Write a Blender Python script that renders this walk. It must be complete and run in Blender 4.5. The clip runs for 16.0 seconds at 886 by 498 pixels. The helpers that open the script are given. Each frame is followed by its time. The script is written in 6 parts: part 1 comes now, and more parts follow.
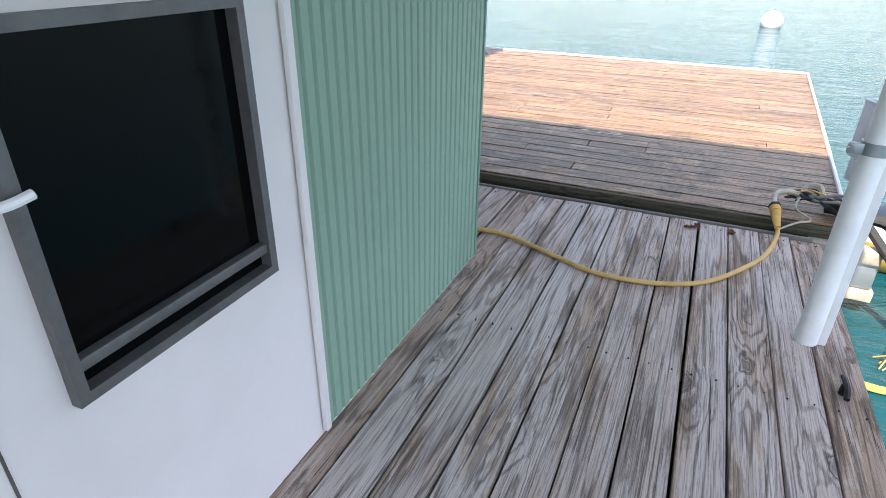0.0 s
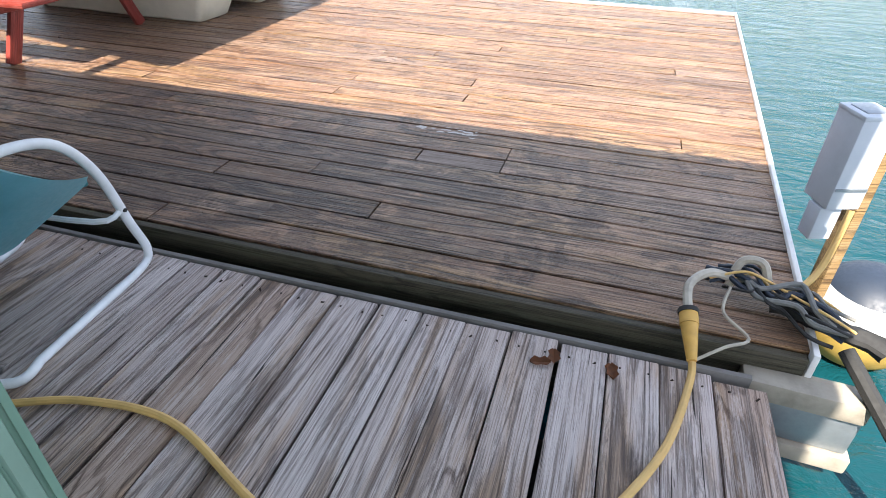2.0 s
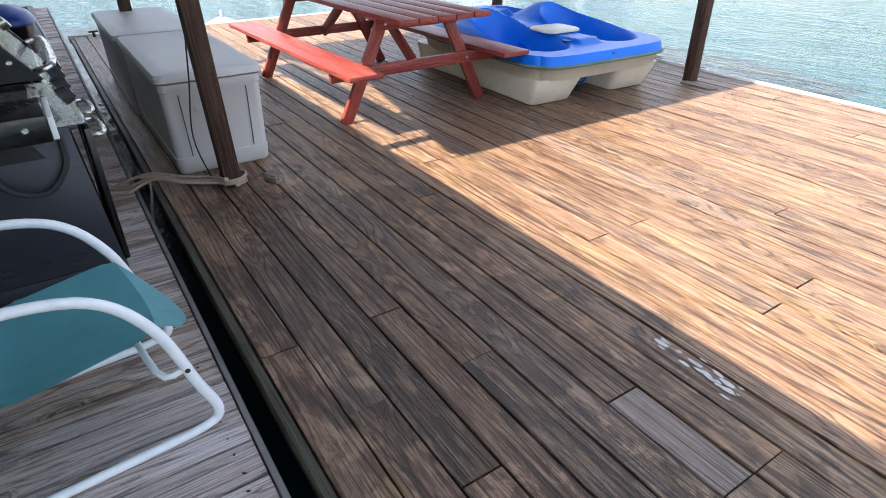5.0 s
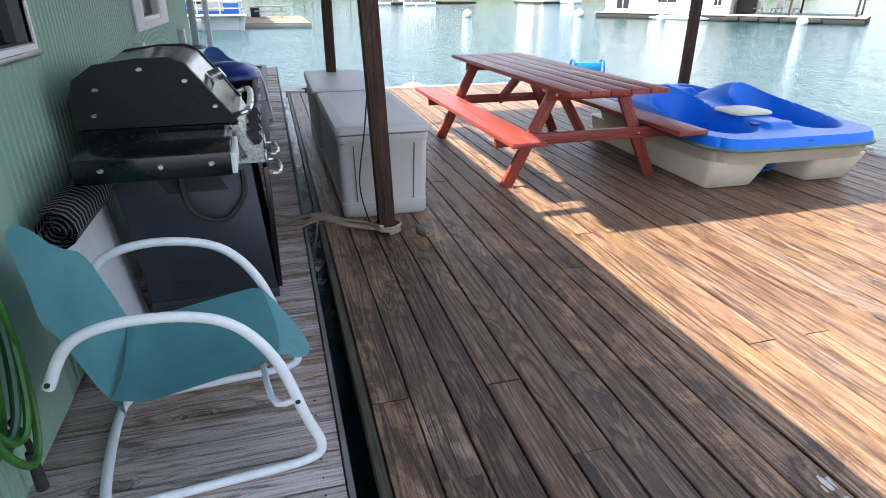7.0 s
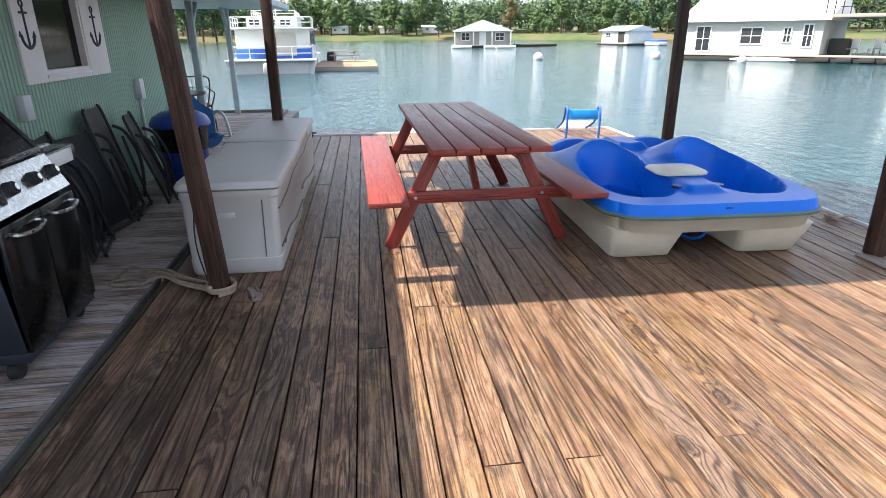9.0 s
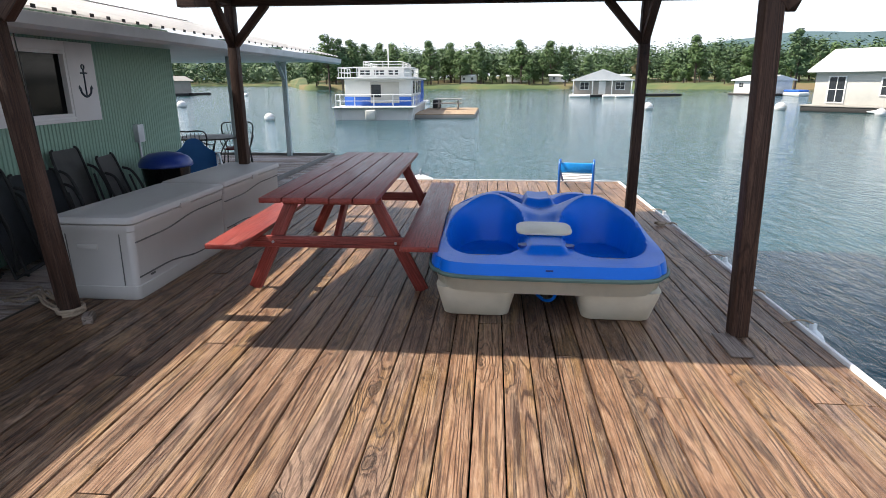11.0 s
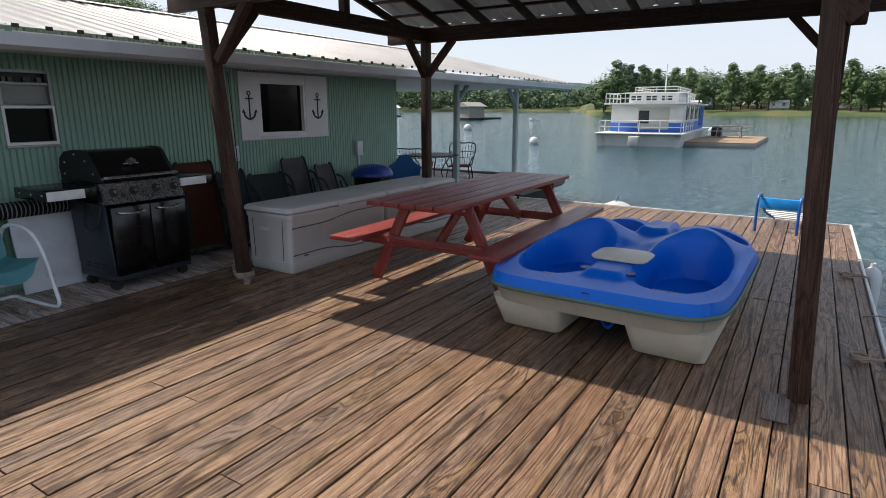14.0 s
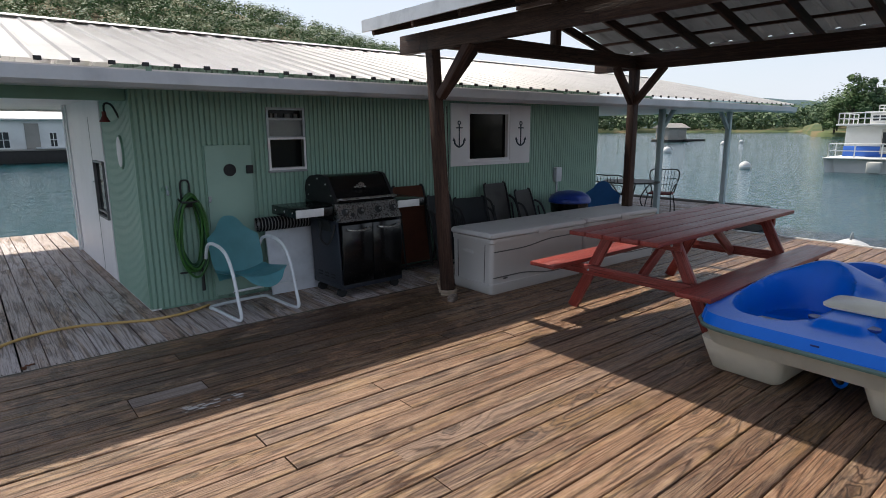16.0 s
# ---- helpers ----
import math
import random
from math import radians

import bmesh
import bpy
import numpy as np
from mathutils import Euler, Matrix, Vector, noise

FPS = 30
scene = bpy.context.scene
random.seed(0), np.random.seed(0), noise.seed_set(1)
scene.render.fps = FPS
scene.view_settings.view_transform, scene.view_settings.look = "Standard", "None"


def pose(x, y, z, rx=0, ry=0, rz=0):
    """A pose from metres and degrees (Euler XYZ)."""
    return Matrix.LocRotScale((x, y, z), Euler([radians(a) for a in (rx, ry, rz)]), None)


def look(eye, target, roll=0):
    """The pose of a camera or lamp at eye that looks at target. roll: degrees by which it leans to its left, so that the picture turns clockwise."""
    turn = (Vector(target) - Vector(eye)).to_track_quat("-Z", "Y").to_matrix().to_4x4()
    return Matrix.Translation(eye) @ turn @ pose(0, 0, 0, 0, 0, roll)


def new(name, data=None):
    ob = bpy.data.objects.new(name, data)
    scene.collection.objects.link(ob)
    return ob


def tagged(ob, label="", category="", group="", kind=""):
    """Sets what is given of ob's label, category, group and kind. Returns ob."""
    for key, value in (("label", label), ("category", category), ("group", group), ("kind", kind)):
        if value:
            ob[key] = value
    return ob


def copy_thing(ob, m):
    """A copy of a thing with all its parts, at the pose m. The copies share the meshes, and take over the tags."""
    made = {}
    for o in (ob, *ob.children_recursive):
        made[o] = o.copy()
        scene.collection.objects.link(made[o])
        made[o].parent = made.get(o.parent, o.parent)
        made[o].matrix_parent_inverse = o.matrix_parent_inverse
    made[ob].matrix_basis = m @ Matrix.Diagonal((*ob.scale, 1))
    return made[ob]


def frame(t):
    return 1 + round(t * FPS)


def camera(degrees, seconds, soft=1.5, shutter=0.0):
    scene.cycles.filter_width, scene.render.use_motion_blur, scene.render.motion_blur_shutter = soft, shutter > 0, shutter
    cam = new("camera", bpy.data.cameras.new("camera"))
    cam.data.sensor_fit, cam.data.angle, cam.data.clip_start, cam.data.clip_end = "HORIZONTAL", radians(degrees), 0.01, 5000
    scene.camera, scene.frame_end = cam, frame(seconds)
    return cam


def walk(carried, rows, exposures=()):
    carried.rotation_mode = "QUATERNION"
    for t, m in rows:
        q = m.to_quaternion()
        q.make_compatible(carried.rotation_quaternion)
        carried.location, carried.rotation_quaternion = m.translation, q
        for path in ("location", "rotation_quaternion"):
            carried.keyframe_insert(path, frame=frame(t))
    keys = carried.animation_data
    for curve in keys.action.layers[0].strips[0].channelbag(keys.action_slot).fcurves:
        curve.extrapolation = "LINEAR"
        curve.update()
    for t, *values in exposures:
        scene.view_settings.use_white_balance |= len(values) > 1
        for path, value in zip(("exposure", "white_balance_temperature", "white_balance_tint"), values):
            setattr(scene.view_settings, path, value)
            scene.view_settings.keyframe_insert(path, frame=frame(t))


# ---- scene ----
cam = camera(74.6, 16.0, soft=0.9)
PATH = [
    (0, (0.024, -0.093, 1.432), (-0.678, 1.538, 0.511), 0.9),
    (0.5, (0.123, 0.424, 1.431), (-0.474, 2.065, 0.457), 1.3),
    (1, (0.136, 0.98, 1.377), (-0.404, 2.619, 0.366), 1.2),
    (1.5, (0.18, 1.494, 1.35), (-0.312, 3.115, 0.286), 1.3),
    (2, (0.202, 1.999, 1.329), (-0.262, 3.592, 0.212), 1.4),
    (2.5, (0.103, 2.499, 1.315), (-0.393, 4.045, 0.147), 2.0),
    (3, (0.199, 2.919, 1.325), (-0.449, 4.372, 0.113), 0.2),
    (3.5, (0.171, 3.183, 1.329), (-0.592, 4.578, 0.116), 0.7),
    (4, (0.114, 3.382, 1.365), (-0.873, 4.662, 0.187), 0.3),
    (4.5, (0.143, 3.391, 1.44), (-1.072, 4.528, 0.329), 0.1),
    (5, (0.192, 3.343, 1.507), (-1.25, 4.292, 0.496), -0.1),
    (5.2, (0.212, 3.329, 1.527), (-1.315, 4.202, 0.575), -0.3),
    (7.5, (0.185, 3.621, 1.47), (-1.586, 4.091, 0.668), 0.1),
    (8, (0.191, 4.114, 1.48), (-1.604, 4.539, 0.706), -0.4),
    (8.5, (0.153, 4.621, 1.484), (-1.674, 4.959, 0.744), -0.5),
    (9, (0.136, 5.068, 1.532), (-1.725, 5.307, 0.838), -0.4),
    (9.5, (0.243, 5.552, 1.567), (-1.646, 5.742, 0.937), -0.1),
    (10, (0.231, 6.048, 1.576), (-1.673, 6.167, 0.974), -0.1),
    (12.3, (0.269, 8.152, 1.616), (-1.572, 7.548, 1.118), -0.2),
    (12.5, (0.244, 8.245, 1.624), (-1.578, 7.587, 1.128), -0.2),
    (13, (0.172, 8.423, 1.628), (-1.589, 7.613, 1.135), -0.1),
    (13.5, (0.123, 8.558, 1.573), (-1.577, 7.622, 1.091), 0.1),
    (14, (0.157, 8.597, 1.57), (-1.49, 7.563, 1.103), 0.0),
    (14.5, (0.239, 8.567, 1.599), (-1.338, 7.42, 1.151), -0.0),
    (15, (0.245, 8.58, 1.618), (-1.225, 7.291, 1.194), -0.1),
    (15.5, (0.293, 8.603, 1.665), (-1.058, 7.186, 1.257), -0.3),
    (16, (0.347, 8.568, 1.654), (-0.9, 7.056, 1.258), -0.3),
]
walk(cam, [(t, look(eye, target, roll)) for t, eye, target, roll in PATH],
     [(0, 1.72), (2, 1.7), (3.5, 1.75), (5, 1.8), (7.5, 1.8), (9, 1.45), (10, 1.18), (12.5, 0.48), (14, 0.32), (16, 0.32)])

# ---- light ----
SUN_DIR = Vector((-0.04, 0.78, -1.0)).normalized()
world = bpy.data.worlds.new("sky")
scene.world = world
world.use_nodes = True
wn = world.node_tree
sky = wn.nodes.new("ShaderNodeTexSky")
sky.sky_type = "NISHITA"
sky.sun_disc = False
sky.sun_elevation = math.asin(-SUN_DIR.z)
sky.sun_rotation = math.atan2(-SUN_DIR.x, -SUN_DIR.y)
sky.altitude = 300
sky.air_density = 1.0
sky.dust_density = 1.5
sky.ozone_density = 1.0
# thin bright cloud over the whole sky
wtc = wn.nodes.new("ShaderNodeTexCoord")
wnz = wn.nodes.new("ShaderNodeTexNoise")
wnz.inputs["Scale"].default_value = 2.2
wnz.inputs["Detail"].default_value = 7
wmp = wn.nodes.new("ShaderNodeMapping")
wmp.inputs["Scale"].default_value = (1, 1, 3)
wn.links.new(wtc.outputs["Generated"], wmp.inputs["Vector"])
wn.links.new(wmp.outputs[0], wnz.inputs["Vector"])
wrp = wn.nodes.new("ShaderNodeValToRGB")
wrp.color_ramp.elements[0].position, wrp.color_ramp.elements[0].color = 0.35, (0.62, 0.62, 0.62, 1)
wrp.color_ramp.elements[1].position, wrp.color_ramp.elements[1].color = 0.65, (0.95, 0.95, 0.95, 1)
wn.links.new(wnz.outputs["Fac"], wrp.inputs[0])
wmx = wn.nodes.new("ShaderNodeMix")
wmx.data_type = "RGBA"
wsp = wn.nodes.new("ShaderNodeSeparateXYZ")
wn.links.new(wtc.outputs["Generated"], wsp.inputs[0])
whz = wn.nodes.new("ShaderNodeValToRGB")
whz.color_ramp.elements[0].position, whz.color_ramp.elements[0].color = 0.08, (1.0, 1.0, 1.0, 1)
whz.color_ramp.elements[1].position, whz.color_ramp.elements[1].color = 0.55, (0.40, 0.40, 0.40, 1)
wn.links.new(wsp.outputs["Z"], whz.inputs[0])
wml = wn.nodes.new("ShaderNodeMath")
wml.operation = "MULTIPLY"
wn.links.new(wrp.outputs[0], wml.inputs[0])
wn.links.new(whz.outputs[0], wml.inputs[1])
wn.links.new(wml.outputs[0], wmx.inputs[0])
wn.links.new(sky.outputs[0], wmx.inputs[6])
wmx.inputs[7].default_value = (5.1, 5.45, 6.1, 1)
wn.links.new(wmx.outputs[2], wn.nodes["Background"].inputs[0])
wn.nodes["Background"].inputs[1].default_value = 0.13
sun = new("sun", bpy.data.lights.new("sun", "SUN"))
sun.data.energy = 5.0
sun.data.angle = radians(0.6)
sun.data.color = (1.0, 0.92, 0.81)
sun.matrix_world = look((0, 0, 30), Vector((0, 0, 30)) + SUN_DIR)

# ---- helpers of this scene ----


def box(bm, c, s, rot=None, bevel=0.0):
    """A box of size s centred at c, turned by a matrix, with bevelled edges."""
    m = Matrix.Translation(c) @ (rot.to_4x4() if rot else Matrix.Identity(4)) @ Matrix.Diagonal((*s, 1))
    r = bmesh.ops.create_cube(bm, size=1.0, matrix=m)
    if bevel:
        edges = {e for v in r["verts"] for e in v.link_edges}
        bmesh.ops.bevel(bm, geom=list(edges), offset=bevel, segments=2, profile=0.5, affect="EDGES")
    return bm


def boxes(*items, bevel=0.0):
    bm = bmesh.new()
    for it in items:
        box(bm, *it, bevel=bevel)
    return bm


def beam(bm, a, b, w, h, bevel=0.004, up=(0, 0, 1)):
    """A square timber from a to b: w across, h along up."""
    a, b = Vector(a), Vector(b)
    d = b - a
    x = d.normalized()
    y = Vector(up).cross(x)
    y = y.normalized() if y.length > 1e-4 else Vector((0, 1, 0))
    z = x.cross(y)
    rot = Matrix((x, y, z)).transposed()
    return box(bm, (a + b) / 2, (d.length, w, h), rot, bevel)


def rod(bm, a, b, r, r2=None, seg=12):
    a, b = Vector(a), Vector(b)
    d = b - a
    q = d.to_track_quat("Z", "Y").to_matrix().to_4x4()
    bmesh.ops.create_cone(bm, cap_ends=True, segments=seg, radius1=r, radius2=r if r2 is None else r2, depth=d.length,
                          matrix=Matrix.Translation((a + b) / 2) @ q)
    return bm


def smooth_path(pts, n=8):
    """Points of a smooth curve through pts."""
    pts = [Vector(p) for p in pts]
    out = []
    for i in range(len(pts) - 1):
        p0, p1, p2, p3 = pts[max(i - 1, 0)], pts[i], pts[i + 1], pts[min(i + 2, len(pts) - 1)]
        for k in range(n):
            t = k / n
            out.append(0.5 * (2 * p1 + (p2 - p0) * t + (2 * p0 - 5 * p1 + 4 * p2 - p3) * t * t + (3 * p1 - p0 - 3 * p2 + p3) * t ** 3))
    return out + [pts[-1]]


def tube(bm, pts, r, seg=8, smooth=8):
    """A bent pipe of radius r along a smooth curve through pts."""
    pts = smooth_path(pts, smooth) if smooth else [Vector(p) for p in pts]
    rings = []
    nrm = None
    for i, p in enumerate(pts):
        d = (pts[min(i + 1, len(pts) - 1)] - pts[max(i - 1, 0)]).normalized()
        if nrm is None:
            nrm = d.orthogonal().normalized()
        nrm = (nrm - d * nrm.dot(d)).normalized()
        bi = d.cross(nrm)
        rings.append([bm.verts.new(p + r * (math.cos(a) * nrm + math.sin(a) * bi)) for a in (2 * math.pi * k / seg for k in range(seg))])
    for u, v in zip(rings, rings[1:]):
        for k in range(seg):
            bm.faces.new((u[k], u[(k + 1) % seg], v[(k + 1) % seg], v[k]))
    bm.faces.new(rings[0][::-1])
    bm.faces.new(rings[-1])
    return bm


def prism(bm, outline, y0, y1, axis="y"):
    """An outline of (u, z) points drawn out from y0 to y1 along y (or x)."""
    def at(u, w, z):
        return (u, w, z) if axis == "y" else (w, u, z)
    f = [bm.verts.new(at(u, y0, z)) for u, z in outline]
    b = [bm.verts.new(at(u, y1, z)) for u, z in outline]
    n = len(f)
    bm.faces.new(f)
    bm.faces.new(b[::-1])
    for i in range(n):
        bm.faces.new((f[i], b[i], b[(i + 1) % n], f[(i + 1) % n]))
    bmesh.ops.recalc_face_normals(bm, faces=bm.faces)
    return bm


def mesh_of(bm, name, mat, smooth=False):
    me = bpy.data.meshes.new(name)
    bmesh.ops.recalc_face_normals(bm, faces=bm.faces)
    bm.to_mesh(me)
    bm.free()
    if mat:
        me.materials.append(mat)
    if smooth:
        me.shade_smooth()
        me.set_sharp_from_angle(angle=radians(38))
    return me


def part(name, bm, mat, parent=None, label="", smooth=True):
    """Links a bmesh as one mesh object under a thing or a part."""
    ob = new(name, mesh_of(bm, name, mat, smooth))
    if parent:
        ob.parent = parent
    if label:
        ob["label"] = label
    return ob


def thing(name, label, category, m=None, group="", kind=""):
    ob = new(name)
    ob.empty_display_size = 0.1
    if m is not None:
        ob.matrix_basis = m
    return tagged(ob, label, category, group, kind)


def solo(name, bm, mat, label, category, group="", kind="", m=None, smooth=True):
    ob = part(name, bm, mat, None, "", smooth)
    if m is not None:
        ob.matrix_basis = m
    return tagged(ob, label, category, group, kind)


def piece(name, me, parent, m):
    ob = new(name, me)
    ob.parent = parent
    ob.matrix_basis = m
    return ob


# ---- materials ----


class Nodes:
    """Short hand for building a node material."""

    def __init__(self, name):
        self.m = bpy.data.materials.new(name)
        self.m.use_nodes = True
        self.t = self.m.node_tree
        self.b = self.t.nodes["Principled BSDF"]

    def n(self, kind, **kw):
        nd = self.t.nodes.new("ShaderNode" + kind)
        for k, v in kw.items():
            if k in nd.inputs:
                nd.inputs[k].default_value = v
        return nd

    def link(self, a, b):
        self.t.links.new(a, b)

    def coord(self, scale=(1, 1, 1), which="Object", shift=True):
        tc = self.n("TexCoord")
        mp = self.n("Mapping")
        mp.inputs["Scale"].default_value = scale
        self.link(tc.outputs[which], mp.inputs["Vector"])
        if shift:
            oi = self.n("ObjectInfo")
            mul = self.n("Math")
            mul.operation = "MULTIPLY"
            mul.inputs[1].default_value = 57.0
            self.link(oi.outputs["Random"], mul.inputs[0])
            co = self.n("CombineXYZ")
            for i in range(3):
                self.link(mul.outputs[0], co.inputs[i])
            self.link(co.outputs[0], mp.inputs["Location"])
        return mp.outputs[0]

    def noise(self, vec, scale, detail=6, rough=0.6, dist=0.0):
        nd = self.n("TexNoise", Scale=scale, Detail=detail, Roughness=rough, Distortion=dist)
        self.link(vec, nd.inputs["Vector"])
        return nd.outputs["Fac"]

    def ramp(self, fac, stops):
        nd = self.n("ValToRGB")
        el = nd.color_ramp.elements
        while len(el) < len(stops):
            el.new(0.5)
        for e, (p, c) in zip(el, stops):
            e.position = p
            e.color = (*c, 1) if len(c) == 3 else (c[0], c[0], c[0], 1)
        self.link(fac, nd.inputs[0])
        return nd.outputs[0]

    def mix(self, fac, a, b, mode="MIX"):
        nd = self.n("Mix")
        nd.data_type = "RGBA"
        nd.blend_type = mode
        for src, sock in ((fac, nd.inputs[0]), (a, nd.inputs[6]), (b, nd.inputs[7])):
            if hasattr(src, "links"):
                self.link(src, sock)
            elif isinstance(src, tuple):
                sock.default_value = (*src, 1)
            else:
                sock.default_value = src
        return nd.outputs[2]

    def math(self, op, a, b=0.5):
        nd = self.n("Math")
        nd.operation = op
        for src, sock in ((a, nd.inputs[0]), (b, nd.inputs[1])):
            if hasattr(src, "links"):
                self.link(src, sock)
            else:
                sock.default_value = src
        return nd.outputs[0]

    def bump(self, height, strength=0.3, dist=0.01, chain=None):
        nd = self.n("Bump", Strength=strength, Distance=dist)
        self.link(height, nd.inputs["Height"])
        if chain:
            self.link(chain, nd.inputs["Normal"])
        self.link(nd.outputs[0], self.b.inputs["Normal"])
        return nd.outputs[0]

    def put(self, color=None, rough=None, metal=None):
        for src, key in ((color, "Base Color"), (rough, "Roughness"), (metal, "Metallic")):
            if src is None:
                continue
            if hasattr(src, "links"):
                self.link(src, self.b.inputs[key])
            elif isinstance(src, tuple):
                self.b.inputs[key].default_value = (*src, 1)
            else:
                self.b.inputs[key].default_value = src
        return self.m


def plain(name, color, rough=0.5, metal=0.0, wear=0.25, scale=6.0, bump=0.08, grain=60.0, spec=0.5):
    """A painted, moulded or metal surface with faint stains and fine relief."""
    k = Nodes(name)
    v = k.coord()
    big = k.noise(v, scale, 5, 0.6)
    fine = k.noise(v, grain, 4, 0.6)
    dark = tuple(c * (1 - wear) for c in color)
    light = tuple(min(1, c * (1 + wear * 0.5)) for c in color)
    c = k.ramp(big, [(0.3, dark), (0.5, color), (0.72, light)])
    c = k.mix(k.math("MULTIPLY", fine, 0.25), c, dark)
    r = k.ramp(fine, [(0.3, (max(0.03, rough - 0.1),)), (0.7, (min(1, rough + 0.12),))])
    k.put(c, r, metal)
    k.b.inputs["Specular IOR Level"].default_value = spec
    if bump:
        k.bump(fine, bump, 0.004)
    return k.m


def wood(name, tones, grey, grey_amount=0.5, rough=0.75, mottle=0.5, knots=True, relief=0.5, grain_dark=0.8, ochre=None, ring_zone=(0.40, 0.55), lines=0.7, damp_shade=0.0, spec=0.3):
    """Weathered boards whose grain runs along local x; each piece takes its own tone."""
    k = Nodes(name)
    rnd = k.n("ObjectInfo").outputs["Random"]
    # growth rings are the height lines of a slow field, so that they bunch, bow and close
    field = k.noise(k.coord((0.24, 5.6, 5.6)), 1.7, 2, 0.35, 0.3)
    if knots:
        vo = k.n("TexVoronoi", Scale=1.0, Randomness=1.0)
        vo.voronoi_dimensions = "2D"
        wob = k.n("TexNoise", Scale=9.0, Detail=4.0)
        kc = k.coord((1.0, 2.4, 1))
        k.link(kc, wob.inputs["Vector"])
        k.link(k.mix(0.08, kc, wob.outputs["Color"], "LINEAR_LIGHT"), vo.inputs["Vector"])
        sep = k.n("SeparateColor")
        k.link(vo.outputs["Color"], sep.inputs[0])
        chosen = k.ramp(sep.outputs[0], [(0.25, (0,)), (0.40, (1,))])
        dist = vo.outputs["Distance"]
        field = k.math("ADD", field, k.math("MULTIPLY", k.math("MULTIPLY", k.ramp(dist, [(0.0, (1,)), (0.10, (0.45,)), (0.34, (0,))]), chosen), 0.42))
    rings = k.math("SINE", k.math("MULTIPLY", field, 66.0), 0.0)
    fine = k.noise(k.coord((1.6, 95, 95)), 2.0, 6, 0.8, 0.3)
    crack = k.noise(k.coord((0.8, 36, 36)), 1.6, 4, 0.62, 0.7)
    patch = k.noise(k.coord((1.1, 11.0, 11.0)), 1.8, 12, 0.72, 0.5)
    blot = k.noise(k.coord((1.5, 10.0, 10.0)), 1.4, 14, 0.78, 0.8)
    zone = k.noise(k.coord((0.7, 4.2, 4.2)), 1.5, 4, 0.6, 0.3)
    speck = k.noise(k.coord((26, 70, 70)), 2.0, 4, 0.7, 0.2)
    tone = k.ramp(rnd, [(i / max(1, len(tones) - 1), c) for i, c in enumerate(tones)])
    dark = k.mix(1.0, tone, (0.19, 0.15, 0.13), "MULTIPLY")
    c = tone
    grain_zone = k.ramp(zone, [(ring_zone[0], (0.3,)), (ring_zone[1], (1,))])
    if ochre:
        c = k.mix(k.math("MULTIPLY", k.ramp(zone, [(0.50, (0,)), (0.62, (1,))]), 0.75), c, ochre)
    ring = k.math("MULTIPLY", k.ramp(rings, [(0.15, (0,)), (0.6, (0.35,)), (0.9, (1,))]), k.ramp(fine, [(0.38, (1,)), (0.68, (0.55,))]))
    c = k.mix(k.math("MULTIPLY", k.math("MULTIPLY", ring, grain_zone), grain_dark), c, dark)
    c = k.mix(k.math("MULTIPLY", k.ramp(fine, [(0.40, (1,)), (0.52, (0,))]), lines), c, dark)
    worn = k.math("MULTIPLY", k.ramp(k.math("ADD", patch, k.math("MULTIPLY", speck, 0.16)), [(0.575, (0,)), (0.64, (1,))]), k.ramp(fine, [(0.44, (0.1,)), (0.54, (1,))]))
    c = k.mix(k.math("MULTIPLY", worn, grey_amount), c, grey)
    st = k.math("ADD", k.math("ADD", blot, k.math("MULTIPLY", zone, 0.6)), k.math("MULTIPLY", speck, 0.14))
    stain = k.math("MULTIPLY", k.ramp(st, [(0.910, (0,)), (0.95, (1,))]), k.ramp(fine, [(0.35, (1,)), (0.66, (0.35,))]))
    c = k.mix(k.math("MULTIPLY", stain, mottle), c, tuple(x * 0.2 for x in tones[0]))
    if damp_shade:
        # hand-sized weathered patches, hard-edged along the grain
        wear = k.noise(k.coord((4.5, 17, 17)), 1.6, 10, 0.72, 0.6)
        c = k.mix(k.math("MULTIPLY", k.ramp(wear, [(0.40, (1,)), (0.46, (0,))]), 0.40), c, dark)
        c = k.mix(k.math("MULTIPLY", k.math("MULTIPLY", k.ramp(wear, [(0.58, (0,)), (0.63, (1,))]), k.ramp(fine, [(0.42, (0.1,)), (0.52, (1,))])), 0.32), c, grey)
        # ragged black water stains at one place, with dock-side shade put into them
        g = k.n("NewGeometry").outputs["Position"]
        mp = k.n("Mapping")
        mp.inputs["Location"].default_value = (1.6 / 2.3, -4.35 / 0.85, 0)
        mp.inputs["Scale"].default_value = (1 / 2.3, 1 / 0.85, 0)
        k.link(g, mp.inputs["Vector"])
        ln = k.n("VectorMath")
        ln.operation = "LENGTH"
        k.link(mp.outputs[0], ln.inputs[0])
        soak_shade = k.math("ADD", k.math("MULTIPLY", k.noise(g, 3.2, 9, 0.74, 0.6), 2.2), k.math("MULTIPLY", ln.outputs["Value"], -0.62))
        soak_shade = k.math("ADD", soak_shade, k.math("MULTIPLY", k.math("SUBTRACT", blot, 0.5), 1.3))
        soak_shade = k.math("MULTIPLY", k.ramp(soak_shade, [(0.56, (0,)), (0.66, (1,))]), k.ramp(fine, [(0.40, (1,)), (0.60, (0.72,))]))
        c = k.mix(k.math("MULTIPLY", soak_shade, damp_shade), c, k.mix(1.0, c, (0.26, 0.22, 0.20), "MULTIPLY"))
        # pale raised grain scraped clean on top of the stains
        ridge = k.math("MULTIPLY", k.ramp(rings, [(0.0, (1,)), (0.35, (0,))]), k.ramp(wear, [(0.47, (0,)), (0.55, (1,))]))
